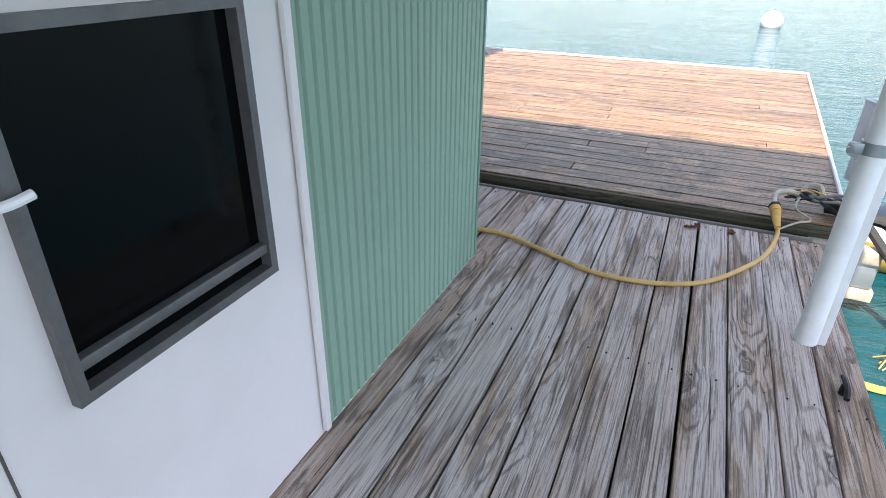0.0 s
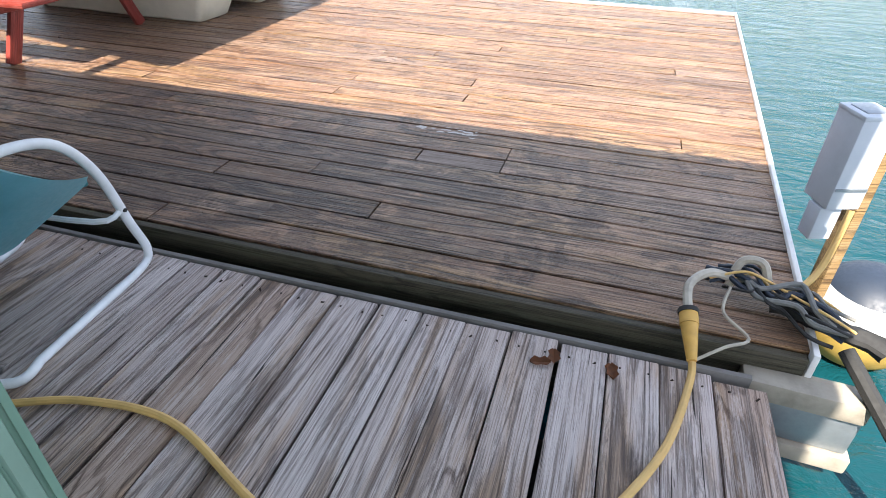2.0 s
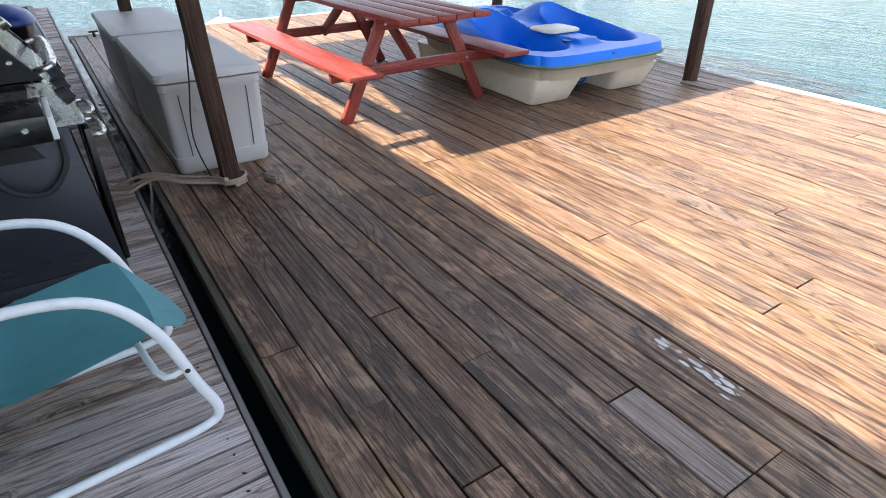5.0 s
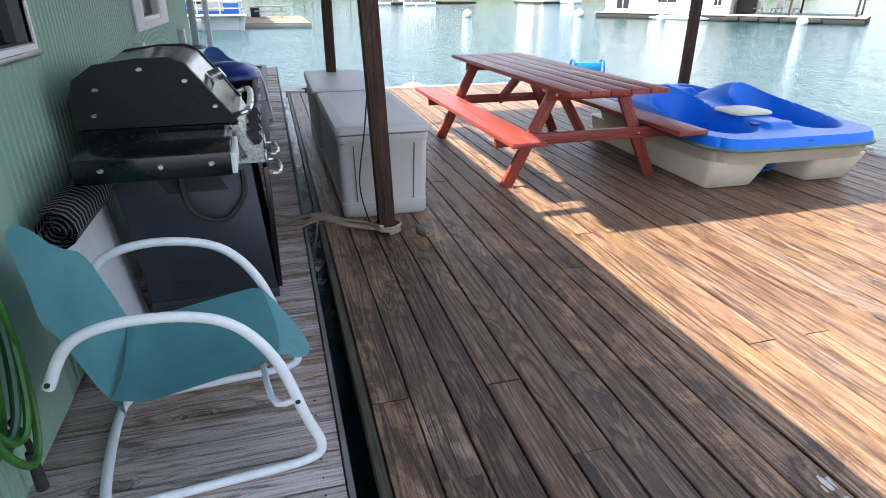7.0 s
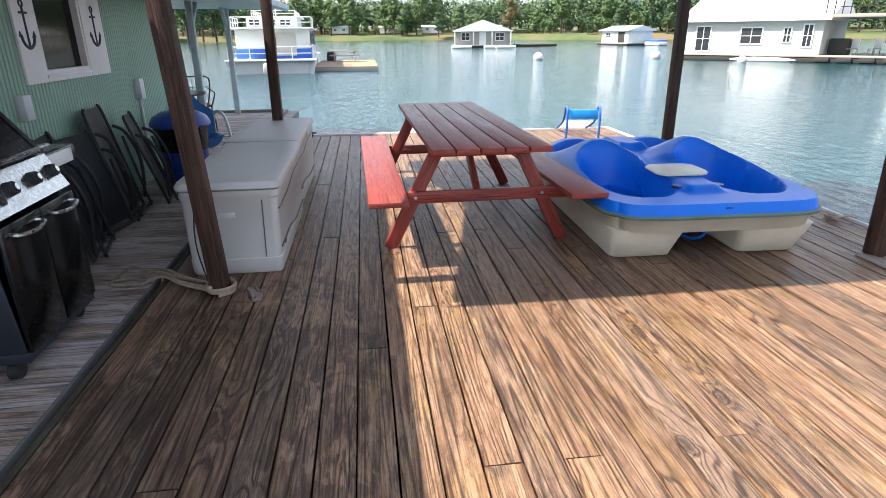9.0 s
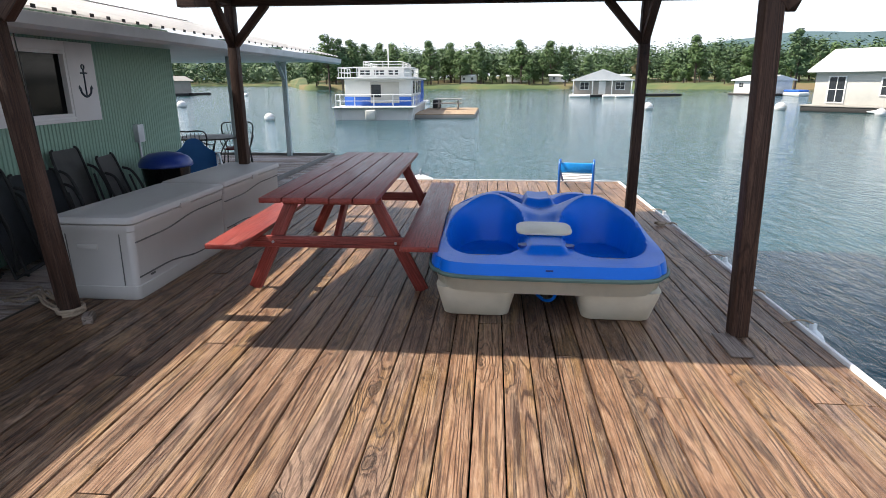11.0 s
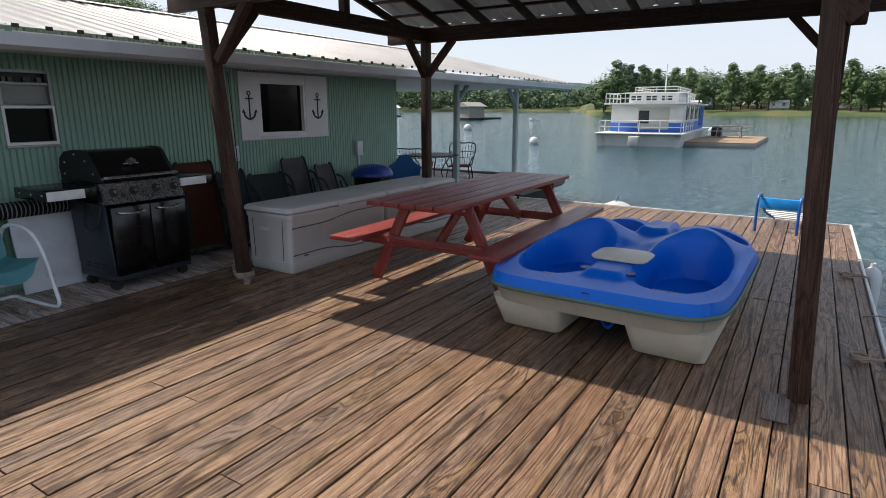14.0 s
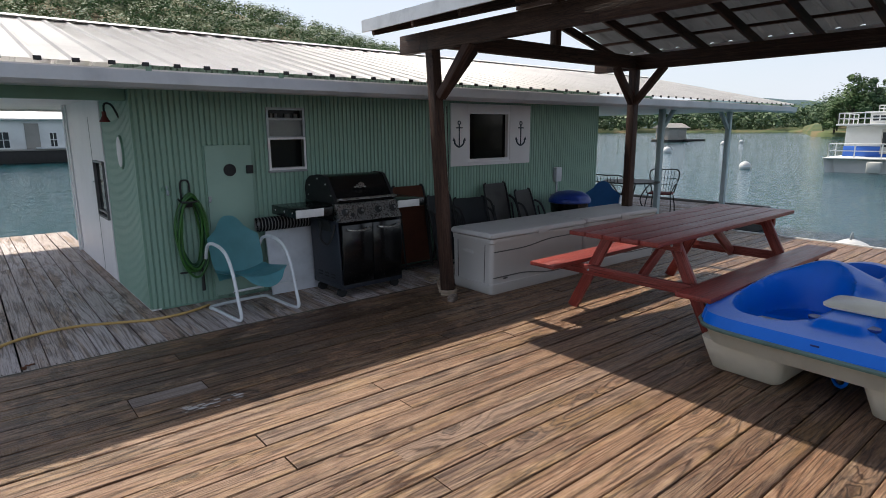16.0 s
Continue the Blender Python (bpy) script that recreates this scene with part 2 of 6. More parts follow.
        c = k.mix(k.math("MULTIPLY", k.math("MULTIPLY", ridge, k.ramp(fine, [(0.44, (0.1,)), (0.54, (1,))])), 0.22), c, grey)
    cr = k.ramp(crack, [(0.315, (1,)), (0.34, (0,))])
    c = k.mix(k.math("MULTIPLY", cr, 0.9), c, (0.006, 0.005, 0.004))
    h = k.math("ADD", k.math("MULTIPLY", k.math("MULTIPLY", ring, grain_zone), -0.6), k.math("ADD", fine, k.math("MULTIPLY", cr, -1.2)))
    if knots:
        heart = k.ramp(dist, [(0.0, (1,)), (0.035, (0.85,)), (0.05, (0.0,))])
        rim = k.ramp(dist, [(0.045, (0,)), (0.055, (1,)), (0.075, (0,))])
        c = k.mix(k.math("MULTIPLY", k.math("MULTIPLY", heart, chosen), 0.75), c, tuple(x * 0.35 for x in tones[0]))
        c = k.mix(k.math("MULTIPLY", k.math("MULTIPLY", rim, chosen), 0.85), c, tuple(x * 0.12 for x in tones[0]))
    k.put(c, k.ramp(patch, [(0.3, (rough - 0.15,)), (0.7, (min(1.0, rough + 0.12),))]))
    k.b.inputs["Specular IOR Level"].default_value = spec
    k.bump(h, relief, 0.004)
    return k.m


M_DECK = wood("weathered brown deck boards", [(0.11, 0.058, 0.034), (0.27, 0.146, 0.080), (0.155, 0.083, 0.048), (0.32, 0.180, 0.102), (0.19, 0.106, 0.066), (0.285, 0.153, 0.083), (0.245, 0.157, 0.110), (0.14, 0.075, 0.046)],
              (0.47, 0.335, 0.225), 0.28, 0.44, 0.45, relief=1.0, grain_dark=0.95, ochre=(0.31, 0.178, 0.070), ring_zone=(0.30, 0.42), lines=0.76, damp_shade=0.85, spec=0.4)
M_WALK = wood("silvered grey dock planks", [(0.46, 0.375, 0.34), (0.61, 0.535, 0.51), (0.42, 0.305, 0.24), (0.65, 0.585, 0.565), (0.49, 0.395, 0.35)],
              (0.66, 0.60, 0.58), 0.45, 0.72, 0.65, relief=0.9, grain_dark=0.8, ochre=(0.44, 0.285, 0.17), ring_zone=(0.36, 0.50), lines=0.66)
M_POST = wood("dark stained timber", [(0.055, 0.027, 0.018), (0.075, 0.038, 0.025)], (0.16, 0.10, 0.075), 0.35, 0.7, 0.4)
M_DARKWOOD = wood("wet dark joist wood", [(0.05, 0.045, 0.03), (0.07, 0.06, 0.04)], (0.10, 0.11, 0.07), 0.3, 0.6, 0.5)
M_RED = wood("chalky red paint on wood", [(0.26, 0.045, 0.035), (0.30, 0.055, 0.042)], (0.40, 0.16, 0.14), 0.3, 0.40, 0.2, knots=False, relief=0.25, grain_dark=0.25)
M_GREEN = plain("sage green painted metal siding", (0.25, 0.385, 0.305), 0.5, 0.0, 0.14, 1.4)
M_GREENFLAT = plain("flat green trim paint", (0.19, 0.33, 0.25), 0.5, 0.0, 0.12, 2.0)
M_DOORGREEN = plain("pale green door paint", (0.29, 0.43, 0.35), 0.5, 0.0, 0.12, 2.0)
M_WHITE = plain("white painted board", (0.78, 0.75, 0.755), 0.45, 0.0, 0.07, 2.0)
M_ROOF = plain("ribbed off-white roof sheet", (0.72, 0.70, 0.68), 0.45, 0.0, 0.14, 1.3)
M_ROOFUNDER = plain("grey galvanised roof sheet", (0.20, 0.205, 0.21), 0.55, 0.2, 0.3, 1.5)
M_GUTTER = plain("dull white gutter metal", (0.62, 0.63, 0.66), 0.45, 0.1, 0.2, 2.0)
M_EDGE = plain("white edging strip", (0.78, 0.77, 0.75), 0.5, 0.0, 0.2, 5.0)
M_POSTWHITE = plain("white painted post", (0.86, 0.87, 0.89), 0.4, 0.0, 0.12, 6.0)
M_BIN = plain("taupe moulded resin", (0.50, 0.475, 0.45), 0.5, 0.0, 0.06, 3.0, 0.05, 120)
M_BINDARK = plain("dark resin seam", (0.10, 0.095, 0.09), 0.6)
M_CREAM = plain("cream moulded plastic hull", (0.72, 0.66, 0.53), 0.42, 0.0, 0.12, 4.0, 0.04)
M_BLUE = plain("royal blue moulded plastic", (0.002, 0.145, 0.68), 0.34, 0.0, 0.12, 3.0, 0.03, 150, 0.25)
M_BLACK = plain("black enamel", (0.004, 0.004, 0.0045), 0.18, 0.0, 0.1, 8.0, 0.0)
M_BLACKMAT = plain("matt black cast iron", (0.006, 0.006, 0.007), 0.6, 0.0, 0.2, 8.0, 0.05)
M_CHARCOAL = plain("charcoal blue powder coat", (0.018, 0.022, 0.032), 0.45, 0.0, 0.2, 5.0, 0.04)
M_STEEL = plain("brushed stainless steel", (0.55, 0.55, 0.54), 0.28, 1.0, 0.12, 9.0, 0.03)
M_TEAL = plain("teal enamel on pressed steel", (0.17, 0.46, 0.50), 0.4, 0.0, 0.14, 5.0, 0.04)
M_TUBEWHITE = plain("white enamel tube", (0.72, 0.74, 0.76), 0.35, 0.0, 0.12, 14.0)
M_RUBBER = plain("black rubber", (0.02, 0.02, 0.02), 0.7)
M_GLASSDARK = plain("dark window glass", (0.002, 0.0022, 0.0025), 0.05, 0.0, 0.1, 2.0, 0.0, 60.0, 0.12)
M_ALU = plain("mill aluminium window frame", (0.33, 0.34, 0.35), 0.4, 0.8, 0.2, 9.0)
M_CORD = plain("yellow shore power cord", (0.62, 0.40, 0.14), 0.55, 0.0, 0.18, 12.0)
M_ROPE = plain("tan weathered rope", (0.34, 0.26, 0.19), 0.85, 0.0, 0.3, 40.0, 0.4, 200)
M_ANCHOR = plain("navy stencil paint", (0.02, 0.03, 0.05), 0.5)
M_TEALBLUE = plain("faded blue enamel", (0.03, 0.16, 0.40), 0.4, 0.0, 0.14, 5.0, 0.04)
M_GREYPANE = plain("reflection grey glass", (0.16, 0.17, 0.17), 0.12, 0.0, 0.35, 4.0, 0.0)
M_BRONZE = plain("dull dark aluminium", (0.15, 0.15, 0.155), 0.5, 0.4, 0.25, 12.0)
M_STEELGREY = plain("galvanised clamp", (0.33, 0.36, 0.39), 0.4, 0.7)

M_SPLASH = plain("dried grey-white paint", (0.48, 0.45, 0.42), 0.7, 0.0, 0.3, 20.0)
M_LANTERN = plain("dark red enamel", (0.16, 0.02, 0.015), 0.45)
M_PORCH = plain("pale grey porch paint", (0.42, 0.50, 0.52), 0.5, 0.0, 0.2, 5.0)
M_DARKGREY = plain("grey weathered timber", (0.16, 0.15, 0.14), 0.8, 0.0, 0.3, 7.0, 0.3)
M_PANEL = plain("scuffed white panel", (0.66, 0.68, 0.72), 0.5, 0.0, 0.18, 4.0)
M_BROWN = plain("brown sling fabric", (0.16, 0.055, 0.03), 0.85, 0.0, 0.2, 6.0, 0.2, 300)
M_GREYSLING = plain("dark grey sling fabric", (0.055, 0.06, 0.065), 0.8, 0.0, 0.2, 6.0, 0.2, 300)
M_GREYSLING2 = plain("taupe grey sling fabric", (0.16, 0.155, 0.15), 0.8, 0.0, 0.2, 6.0, 0.2, 300)
M_BLUEBIN = plain("deep blue bin plastic", (0.01, 0.04, 0.26), 0.35, 0.0, 0.15, 6.0)
M_IRON = plain("black wrought iron", (0.02, 0.02, 0.021), 0.5, 0.4)
M_SEATRED = plain("dark red cushion", (0.16, 0.03, 0.03), 0.9, 0.0, 0.2, 8.0, 0.2, 200)
M_BLUETUBE = plain("blue powder-coated tube", (0.01, 0.11, 0.42), 0.4)
M_BRIGHTBLUE = plain("bright blue plastic", (0.01, 0.32, 0.85), 0.45)
M_FENDER = plain("white vinyl fender", (0.74, 0.76, 0.76), 0.4, 0.0, 0.15, 5.0)
M_PATCH = wood("pale worn patch board", [(0.21, 0.165, 0.135), (0.24, 0.19, 0.16)], (0.36, 0.30, 0.26), 0.5, 0.75, 0.3)
M_YELLOW = plain("yellow plastic", (0.62, 0.36, 0.08), 0.5, 0.0, 0.25, 9.0)
M_YELLOWSTAIN = plain("stained yellow foam", (0.42, 0.28, 0.06), 0.7, 0.0, 0.4, 7.0)
M_OFFWHITE = plain("dirty white plastic", (0.42, 0.38, 0.31), 0.6, 0.0, 0.35, 12.0)
M_CREAMWOOD = plain("cream paint on old timber", (0.35, 0.315, 0.26), 0.6, 0.0, 0.35, 9.0, 0.2)
M_TARP = plain("grey webbing", (0.17, 0.17, 0.16), 0.8, 0.0, 0.3, 20.0)
M_PEDESTAL = plain("pale grey enclosure paint", (0.50, 0.54, 0.60), 0.45, 0.0, 0.1, 6.0)
M_RAWWOOD = wood("raw yellowed timber", [(0.29, 0.185, 0.08), (0.33, 0.21, 0.095)], (0.42, 0.33, 0.22), 0.3, 0.75, 0.2)
M_BUOY = plain("white buoy shell", (0.55, 0.55, 0.54), 0.45, 0.0, 0.2, 5.0)


def rug_material():
    k = Nodes("black and white striped rug")
    wv = k.n("TexWave", Scale=9.0, Distortion=1.5, Detail=2.0)
    k.link(k.coord((1, 1, 1), "Object", False), wv.inputs["Vector"])
    k.put(k.ramp(wv.outputs["Fac"], [(0.70, (0.012, 0.012, 0.014)), (0.85, (0.35, 0.35, 0.35))]), 0.95)
    return k.m


M_RUG = rug_material()


def water_material():
    k = Nodes("rippled green lake water")
    v = k.coord((1, 1, 1), "Object", False)
    big = k.noise(k.coord((0.35, 0.8, 1), "Object", False), 0.6, 5, 0.55, 0.6)
    small = k.noise(k.coord((0.8, 1.9, 1), "Object", False), 3.2, 5, 0.6, 0.9)
    tiny = k.noise(k.coord((0.8, 1.8, 1), "Object", False), 11.0, 3, 0.5, 0.6)
    h = k.math("ADD", k.math("ADD", big, k.math("MULTIPLY", small, 0.40)), k.math("MULTIPLY", tiny, 0.05))
    tint = k.noise(v, 0.02, 3, 0.5)
    c = k.ramp(tint, [(0.35, (0.003, 0.042, 0.052)), (0.65, (0.005, 0.056, 0.068))])
    k.put(c, 0.06)
    k.b.inputs["IOR"].default_value = 1.33
    k.b.inputs["Specular IOR Level"].default_value = 0.5
    k.bump(h, 0.6, 0.14)
    return k.m


M_WATER = water_material()

# ---- ground and water ----
WATER = -0.5
bm = bmesh.new()
bmesh.ops.create_circle(bm, cap_ends=True, segments=64, radius=4000, matrix=Matrix.Translation((0, 0, WATER)))
solo("water", bm, M_WATER, "rippled blue-green lake water around the floating docks", "water", kind="structure", smooth=False)

# ---- decks ----
DX0, DX1, DY0, DY1 = -9.5, 1.12, 3.66, 9.16
WZ = -0.06
def pieces(name, spec, mat, parent, bevel=0.0):
    for sp in spec:
        part(name, boxes(sp, bevel=bevel) if bevel else boxes(sp), mat, parent)


deck = thing("floor_deck", "weathered brown plank deck floating on the lake", "deck", kind="structure")
pieces("joist", (((-4.27, 3.70, -0.10), (10.40, 0.05, 0.14)), ((-4.13, 9.10, -0.10), (10.68, 0.05, 0.14)), ((-9.45, 6.4, -0.10), (0.05, 5.3, 0.14)), ((0.93, 6.4, -0.10), (0.05, 5.3, 0.14)), *[((x, 6.4, -0.1), (0.05, 5.3, 0.14)) for x in (-8.2, -7, -5.8, -4.6, -3.4, -2.2, -1, 0.2)],), M_DARKWOOD, deck)
pieces("float", (((-4.19, 4.3, -0.38), (10.3, 0.9, 0.42)), ((-4.19, 8.4, -0.38), (10.3, 0.9, 0.42)),), M_RUBBER, deck, 0.03)
part("edging", beam(bmesh.new(), (0.985, 3.66, -0.03), (1.295, 9.19, -0.03), 0.022, 0.10, 0.004), M_EDGE, deck, "white edging strip")
for nm, c, s in (("edging", (-4.11, 9.175, -0.03), (10.80, 0.022, 0.10)), ("edging", (-9.515, 6.41, -0.03), (0.022, 5.54, 0.10))):
    part(nm, boxes((c, s), bevel=0.004), M_EDGE, deck, "white edging strip")
# ---- house dock ----
dock = thing("floor_walkway", "silvered grey plank walkway of the floating house", "walkway", kind="structure")
pieces("joist", (((-6.3, 3.51, WZ - 0.10), (14.2, 0.05, 0.14)), ((0.82, -0.2, WZ - 0.10), (0.05, 7.5, 0.14)), ((-0.2, 0, WZ - 0.1), (1.9, 0.05, 0.12)), ((-0.2, 2.0, WZ - 0.1), (1.9, 0.05, 0.12)),), M_DARKWOOD, dock)
part("edge_board", boxes(((-6.3, 3.577, WZ - 0.055), (14.2, 0.022, 0.13)), bevel=0.004), M_DARKGREY, dock, "grey weathered edge board")
pieces("float", (((-6.3, -0.2, -0.40), (13.9, 7.0, 0.30)),), M_RUBBER, dock, 0.03)

# ---- house ----
HX0, HX1, HY = -8.0, -0.92, 2.55
EAVE_Y, EAVE_Z, RIDGE_Z = 3.5, 2.14, 2.96


def corrugated(p0, p1, z0, z1, out, pitch=0.053, depth=0.009):
    """A ribbed upright sheet from p0 to p1, its face towards out."""
    p0, p1, out = Vector((*p0, 0)), Vector((*p1, 0)), Vector((*out, 0))
    d = p1 - p0
    n = max(1, round(d.length / pitch))
    bm = bmesh.new()
    prof = ((0.0, 0), (0.55, 0), (0.66, 1), (0.74, 0.25), (0.80, 1), (0.92, 0))
    prev = None
    for i in range(n):
        for u, k in prof:
            p = p0 + d * ((i + u) / n) - out * (depth * k)
            a, b = bm.verts.new((p.x, p.y, z0)), bm.verts.new((p.x, p.y, z1))
            if prev:
                bm.faces.new((prev[0], a, b, prev[1]))
            prev = (a, b)
    a, b = bm.verts.new((p1.x, p1.y, z0)), bm.verts.new((p1.x, p1.y, z1))
    bm.faces.new((prev[0], a, b, prev[1]))
    return bm


def wall_with_holes(u0, u1, z0, z1, holes, w0, w1, axis):
    """A thick wall along x or y with rectangular holes (u0, u1, z0, z1) through it."""
    us = sorted({u0, u1, *[h[0] for h in holes], *[h[1] for h in holes]})
    zs = sorted({z0, z1, *[h[2] for h in holes], *[h[3] for h in holes]})
    bm = bmesh.new()
    for a, b in zip(us, us[1:]):
        for c, d in zip(zs, zs[1:]):
            um, zm = (a + b) / 2, (c + d) / 2
            if any(h[0] < um < h[1] and h[2] < zm < h[3] for h in holes):
                continue
            ctr, size = (um, (w0 + w1) / 2, zm), (b - a, w1 - w0, d - c)
            box(bm, *((ctr, size) if axis == "x" else ((ctr[1], ctr[0], ctr[2]), (size[1], size[0], size[2]))))
    bmesh.ops.remove_doubles(bm, verts=bm.verts, dist=1e-4)
    return bm


BIGWIN = (-5.86, -5.06, 1.25, 1.92)
SMALLWIN = (-2.64, -2.21, 1.26, 1.91)
ENDWIN = (0.396, 0.964, 0.668, 1.334)
wall_n = solo("wall_north", wall_with_holes(HX0 + 0.1, HX1 - 0.1, WZ, 2.3, [BIGWIN, SMALLWIN], HY - 0.12, HY - 0.012, "x"), M_GREENFLAT,
              "green painted house wall facing the deck", "wall", kind="structure", smooth=False)
# ribbed sheets, laid round the window holes
def ribbed(name, holes, u0, u1, fixed, z0, z1, axis, sign):
    us = sorted({u0, u1, *[h[0] for h in holes], *[h[1] for h in holes]})
    bms = bmesh.new()
    for a, b in zip(us, us[1:]):
        spans = [(z0, z1)]
        for h in holes:
            if h[0] < (a + b) / 2 < h[1]:
                spans = [(z0, h[2]), (h[3], z1)]
        for c, d in spans:
            o = (0, sign) if axis == "x" else (sign, 0)
            p, q = ((a, fixed), (b, fixed)) if axis == "x" else ((fixed, a), (fixed, b))
            sub = corrugated(p, q, c, d, o)
            me = bpy.data.meshes.new("tmp")
            sub.to_mesh(me)
            sub.free()
            bms.from_mesh(me)
            bpy.data.meshes.remove(me)
    return bms


part("siding", ribbed("siding", [BIGWIN, SMALLWIN], HX0, HX1, HY, WZ + 0.02, 2.3, "x", 1), M_GREEN, wall_n, "sage green ribbed metal siding", smooth=False)
wall_e = solo("wall_east", wall_with_holes(-1.46, HY - 0.014, WZ, 2.3, [ENDWIN], HX1 - 0.12, HX1 - 0.012, "y"), M_WHITE,
              "white and green end wall of the floating house", "wall", kind="structure", smooth=False)
part("siding", ribbed("siding", [], 1.135, HY - 0.01, HX1, WZ + 0.02, 2.3, "y", 1), M_GREEN, wall_e, "sage green ribbed metal siding", smooth=False)
part("corner_trim", boxes(((HX1 - 0.008, HY - 0.008, 1.18), (0.02, 0.02, 2.4))), M_GREENFLAT, wall_e)
part("panel_joint", boxes(((HX1 - 0.011, 0.259, 0.9), (0.004, 0.005, 1.9))), M_BINDARK, wall_e, "dark joint between white wall panels")
part("window_latch", tube(bmesh.new(), [(HX1 + 0.012, 0.36, 1.075), (HX1 + 0.03, 0.385, 1.08), (HX1 + 0.032, 0.42, 1.085)], 0.009, 8, 4), M_POSTWHITE, wall_e, "white plastic window latch")
part("seam_strip", boxes(((HX1 + 0.002, 1.12, 1.16), (0.018, 0.028, 2.40)), bevel=0.003), M_WHITE, wall_e)
solo("wall_south", boxes(((-4.5, -1.41, 1.1), (7.0, 0.1, 2.3))), M_GREENFLAT, "plain green back wall of the house", "wall", kind="structure", smooth=False)
solo("wall_west", boxes(((HX0 + 0.05, 0.5, 1.1), (0.1, 3.7, 2.3))), M_GREENFLAT, "plain green end wall by the porch", "wall", kind="structure", smooth=False)
solo("ceiling", boxes(((-6.2, 0, 2.06), (14.5, 6.8, 0.02)), ), M_WHITE, "plain boarded soffit under the house roof", "ceiling", kind="structure", smooth=False)

# roof of ribbed sheet, both slopes
RX0, RX1 = -13.6, 1.2
def roof_sheet(x0, x1, a, b, rib=0.23, h=0.018):
    """A ribbed roof sheet between the lines a and b, (y, z) each."""
    bm = bmesh.new()
    prev = None
    n = round((x1 - x0) / rib)
    for i in range(n):
        for u, k in ((0, 1), (0.12, 1), (0.2, 0), (0.92, 0)):
            x = x0 + (x1 - x0) * (i + u) / n
            v = [bm.verts.new((x, y, z + h * k)) for y, z in (a, b)]
            if prev:
                bm.faces.new((prev[0], v[0], v[1], prev[1]))
            prev = v
    r = bmesh.ops.solidify(bm, geom=bm.faces[:], thickness=0.004)
    return bm


house_roof = thing("roof", "off-white ribbed metal roof with a full-length gutter", "roof", kind="structure")
part("roof_slope", roof_sheet(RX0, RX1, (EAVE_Y, EAVE_Z + 0.03), (0, RIDGE_Z)), M_ROOF, house_roof, smooth=False)
part("roof_slope", roof_sheet(RX0, RX1, (-EAVE_Y, EAVE_Z + 0.03), (0, RIDGE_Z)), M_ROOF, house_roof, smooth=False)
cl = bmesh.new()
for i in range(round((RX1 - RX0) / 0.23)):
    box(cl, (RX0 + 0.014 + i * (RX1 - RX0) / round((RX1 - RX0) / 0.23), EAVE_Y + 0.001, EAVE_Z + 0.034), (0.050, 0.006, 0.030))
part("rib_closure", cl, M_RUBBER, house_roof, "black foam closures under the roof ribs", smooth=False)
part("ridge_cap", prism(bmesh.new(), [(-0.16, RIDGE_Z + 0.0), (0, RIDGE_Z + 0.045), (0.16, RIDGE_Z + 0.0), (0, RIDGE_Z + 0.03)], RX0, RX1, "x"), M_ROOF, house_roof, smooth=False)
part("gutter", prism(bmesh.new(), [(3.44, 2.12), (3.44, 2.02), (3.50, 2.0), (3.55, 2.03), (3.565, 2.12), (3.55, 2.12), (3.54, 2.04), (3.5, 2.02), (3.455, 2.03), (3.455, 2.12)], RX0, RX1, "x"), M_GUTTER, house_roof, "dull white gutter", smooth=False)
part("fascia", boxes(((-6.2, 3.42, 2.08), (14.8, 0.02, 0.13)), ((-6.2, -3.42, 2.08), (14.8, 0.02, 0.13))), M_WHITE, house_roof, smooth=False)
part("rafter", boxes(*[((x, 3.0, 2.14), (0.04, 0.9, 0.09)) for x in (-12, -10, -8.1, -6, -4, -2, -0.9, 0.2, 1.1)]), M_GREENFLAT, house_roof, smooth=False)


# ---- pavilion ----
PX = (-3.32, -6.58)
PY = (4.10, 8.70)
pav = thing("pavilion", "dark timber pavilion with a galvanised metal roof on the deck", "pavilion")
def timber(parent, name, a, b, w, h, mat, up=(0, 0, 1)):
    """A timber with its own local x along its length, so that its grain follows it."""
    a, b = Vector(a), Vector(b)
    x = (b - a).normalized()
    y = Vector(up).cross(x)
    y = y.normalized() if y.length > 1e-4 else Vector((0, 1, 0))
    z = x.cross(y)
    m = Matrix((x, y, z)).transposed().to_4x4()
    m.translation = (a + b) / 2
    ob = part(name, box(bmesh.new(), (0, 0, 0), ((b - a).length, w, h), None, min(0.006, w * 0.15)), mat, parent)
    ob.matrix_basis = m
    return ob


for y in PY:
    timber(pav, "post", (PX[0] - 0.08, y, 0), (PX[0], y - 0.12, 2.42), 0.105, 0.105, M_POST, (0, 1, 0))
    timber(pav, "post", (PX[1], y, 0), (PX[1], y, 2.42), 0.105, 0.105, M_POST, (0, 1, 0))
for x in PX:
    timber(pav, "beam", (x, 3.5, 2.51), (x, 9.3, 2.51), 0.09, 0.18, M_POST)
for y in PY:
    timber(pav, "tie_beam", (PX[1], y, 2.51), (PX[0], y, 2.51), 0.085, 0.16, M_POST)
    timber(pav, "king_post", (-4.99, y, 2.59), (-4.99, y, 3.1), 0.09, 0.09, M_POST, (0, 1, 0))
    for x, s in ((PX[0], -1), (PX[1], 1)):
        timber(pav, "brace", (x, y, 1.98), (x + s * 0.42, y, 2.44), 0.08, 0.08, M_POST, (0, 1, 0))
        timber(pav, "brace", (x, y, 1.98), (x, y + (0.42 if y < 6 else -0.42), 2.44), 0.08, 0.08, M_POST, (1, 0, 0))
RZ0, RZ1 = 2.60, 3.18
timber(pav, "ridge_beam", (-4.99, 3.5, RZ1 - 0.06), (-4.99, 9.3, RZ1 - 0.06), 0.05, 0.14, M_POST)
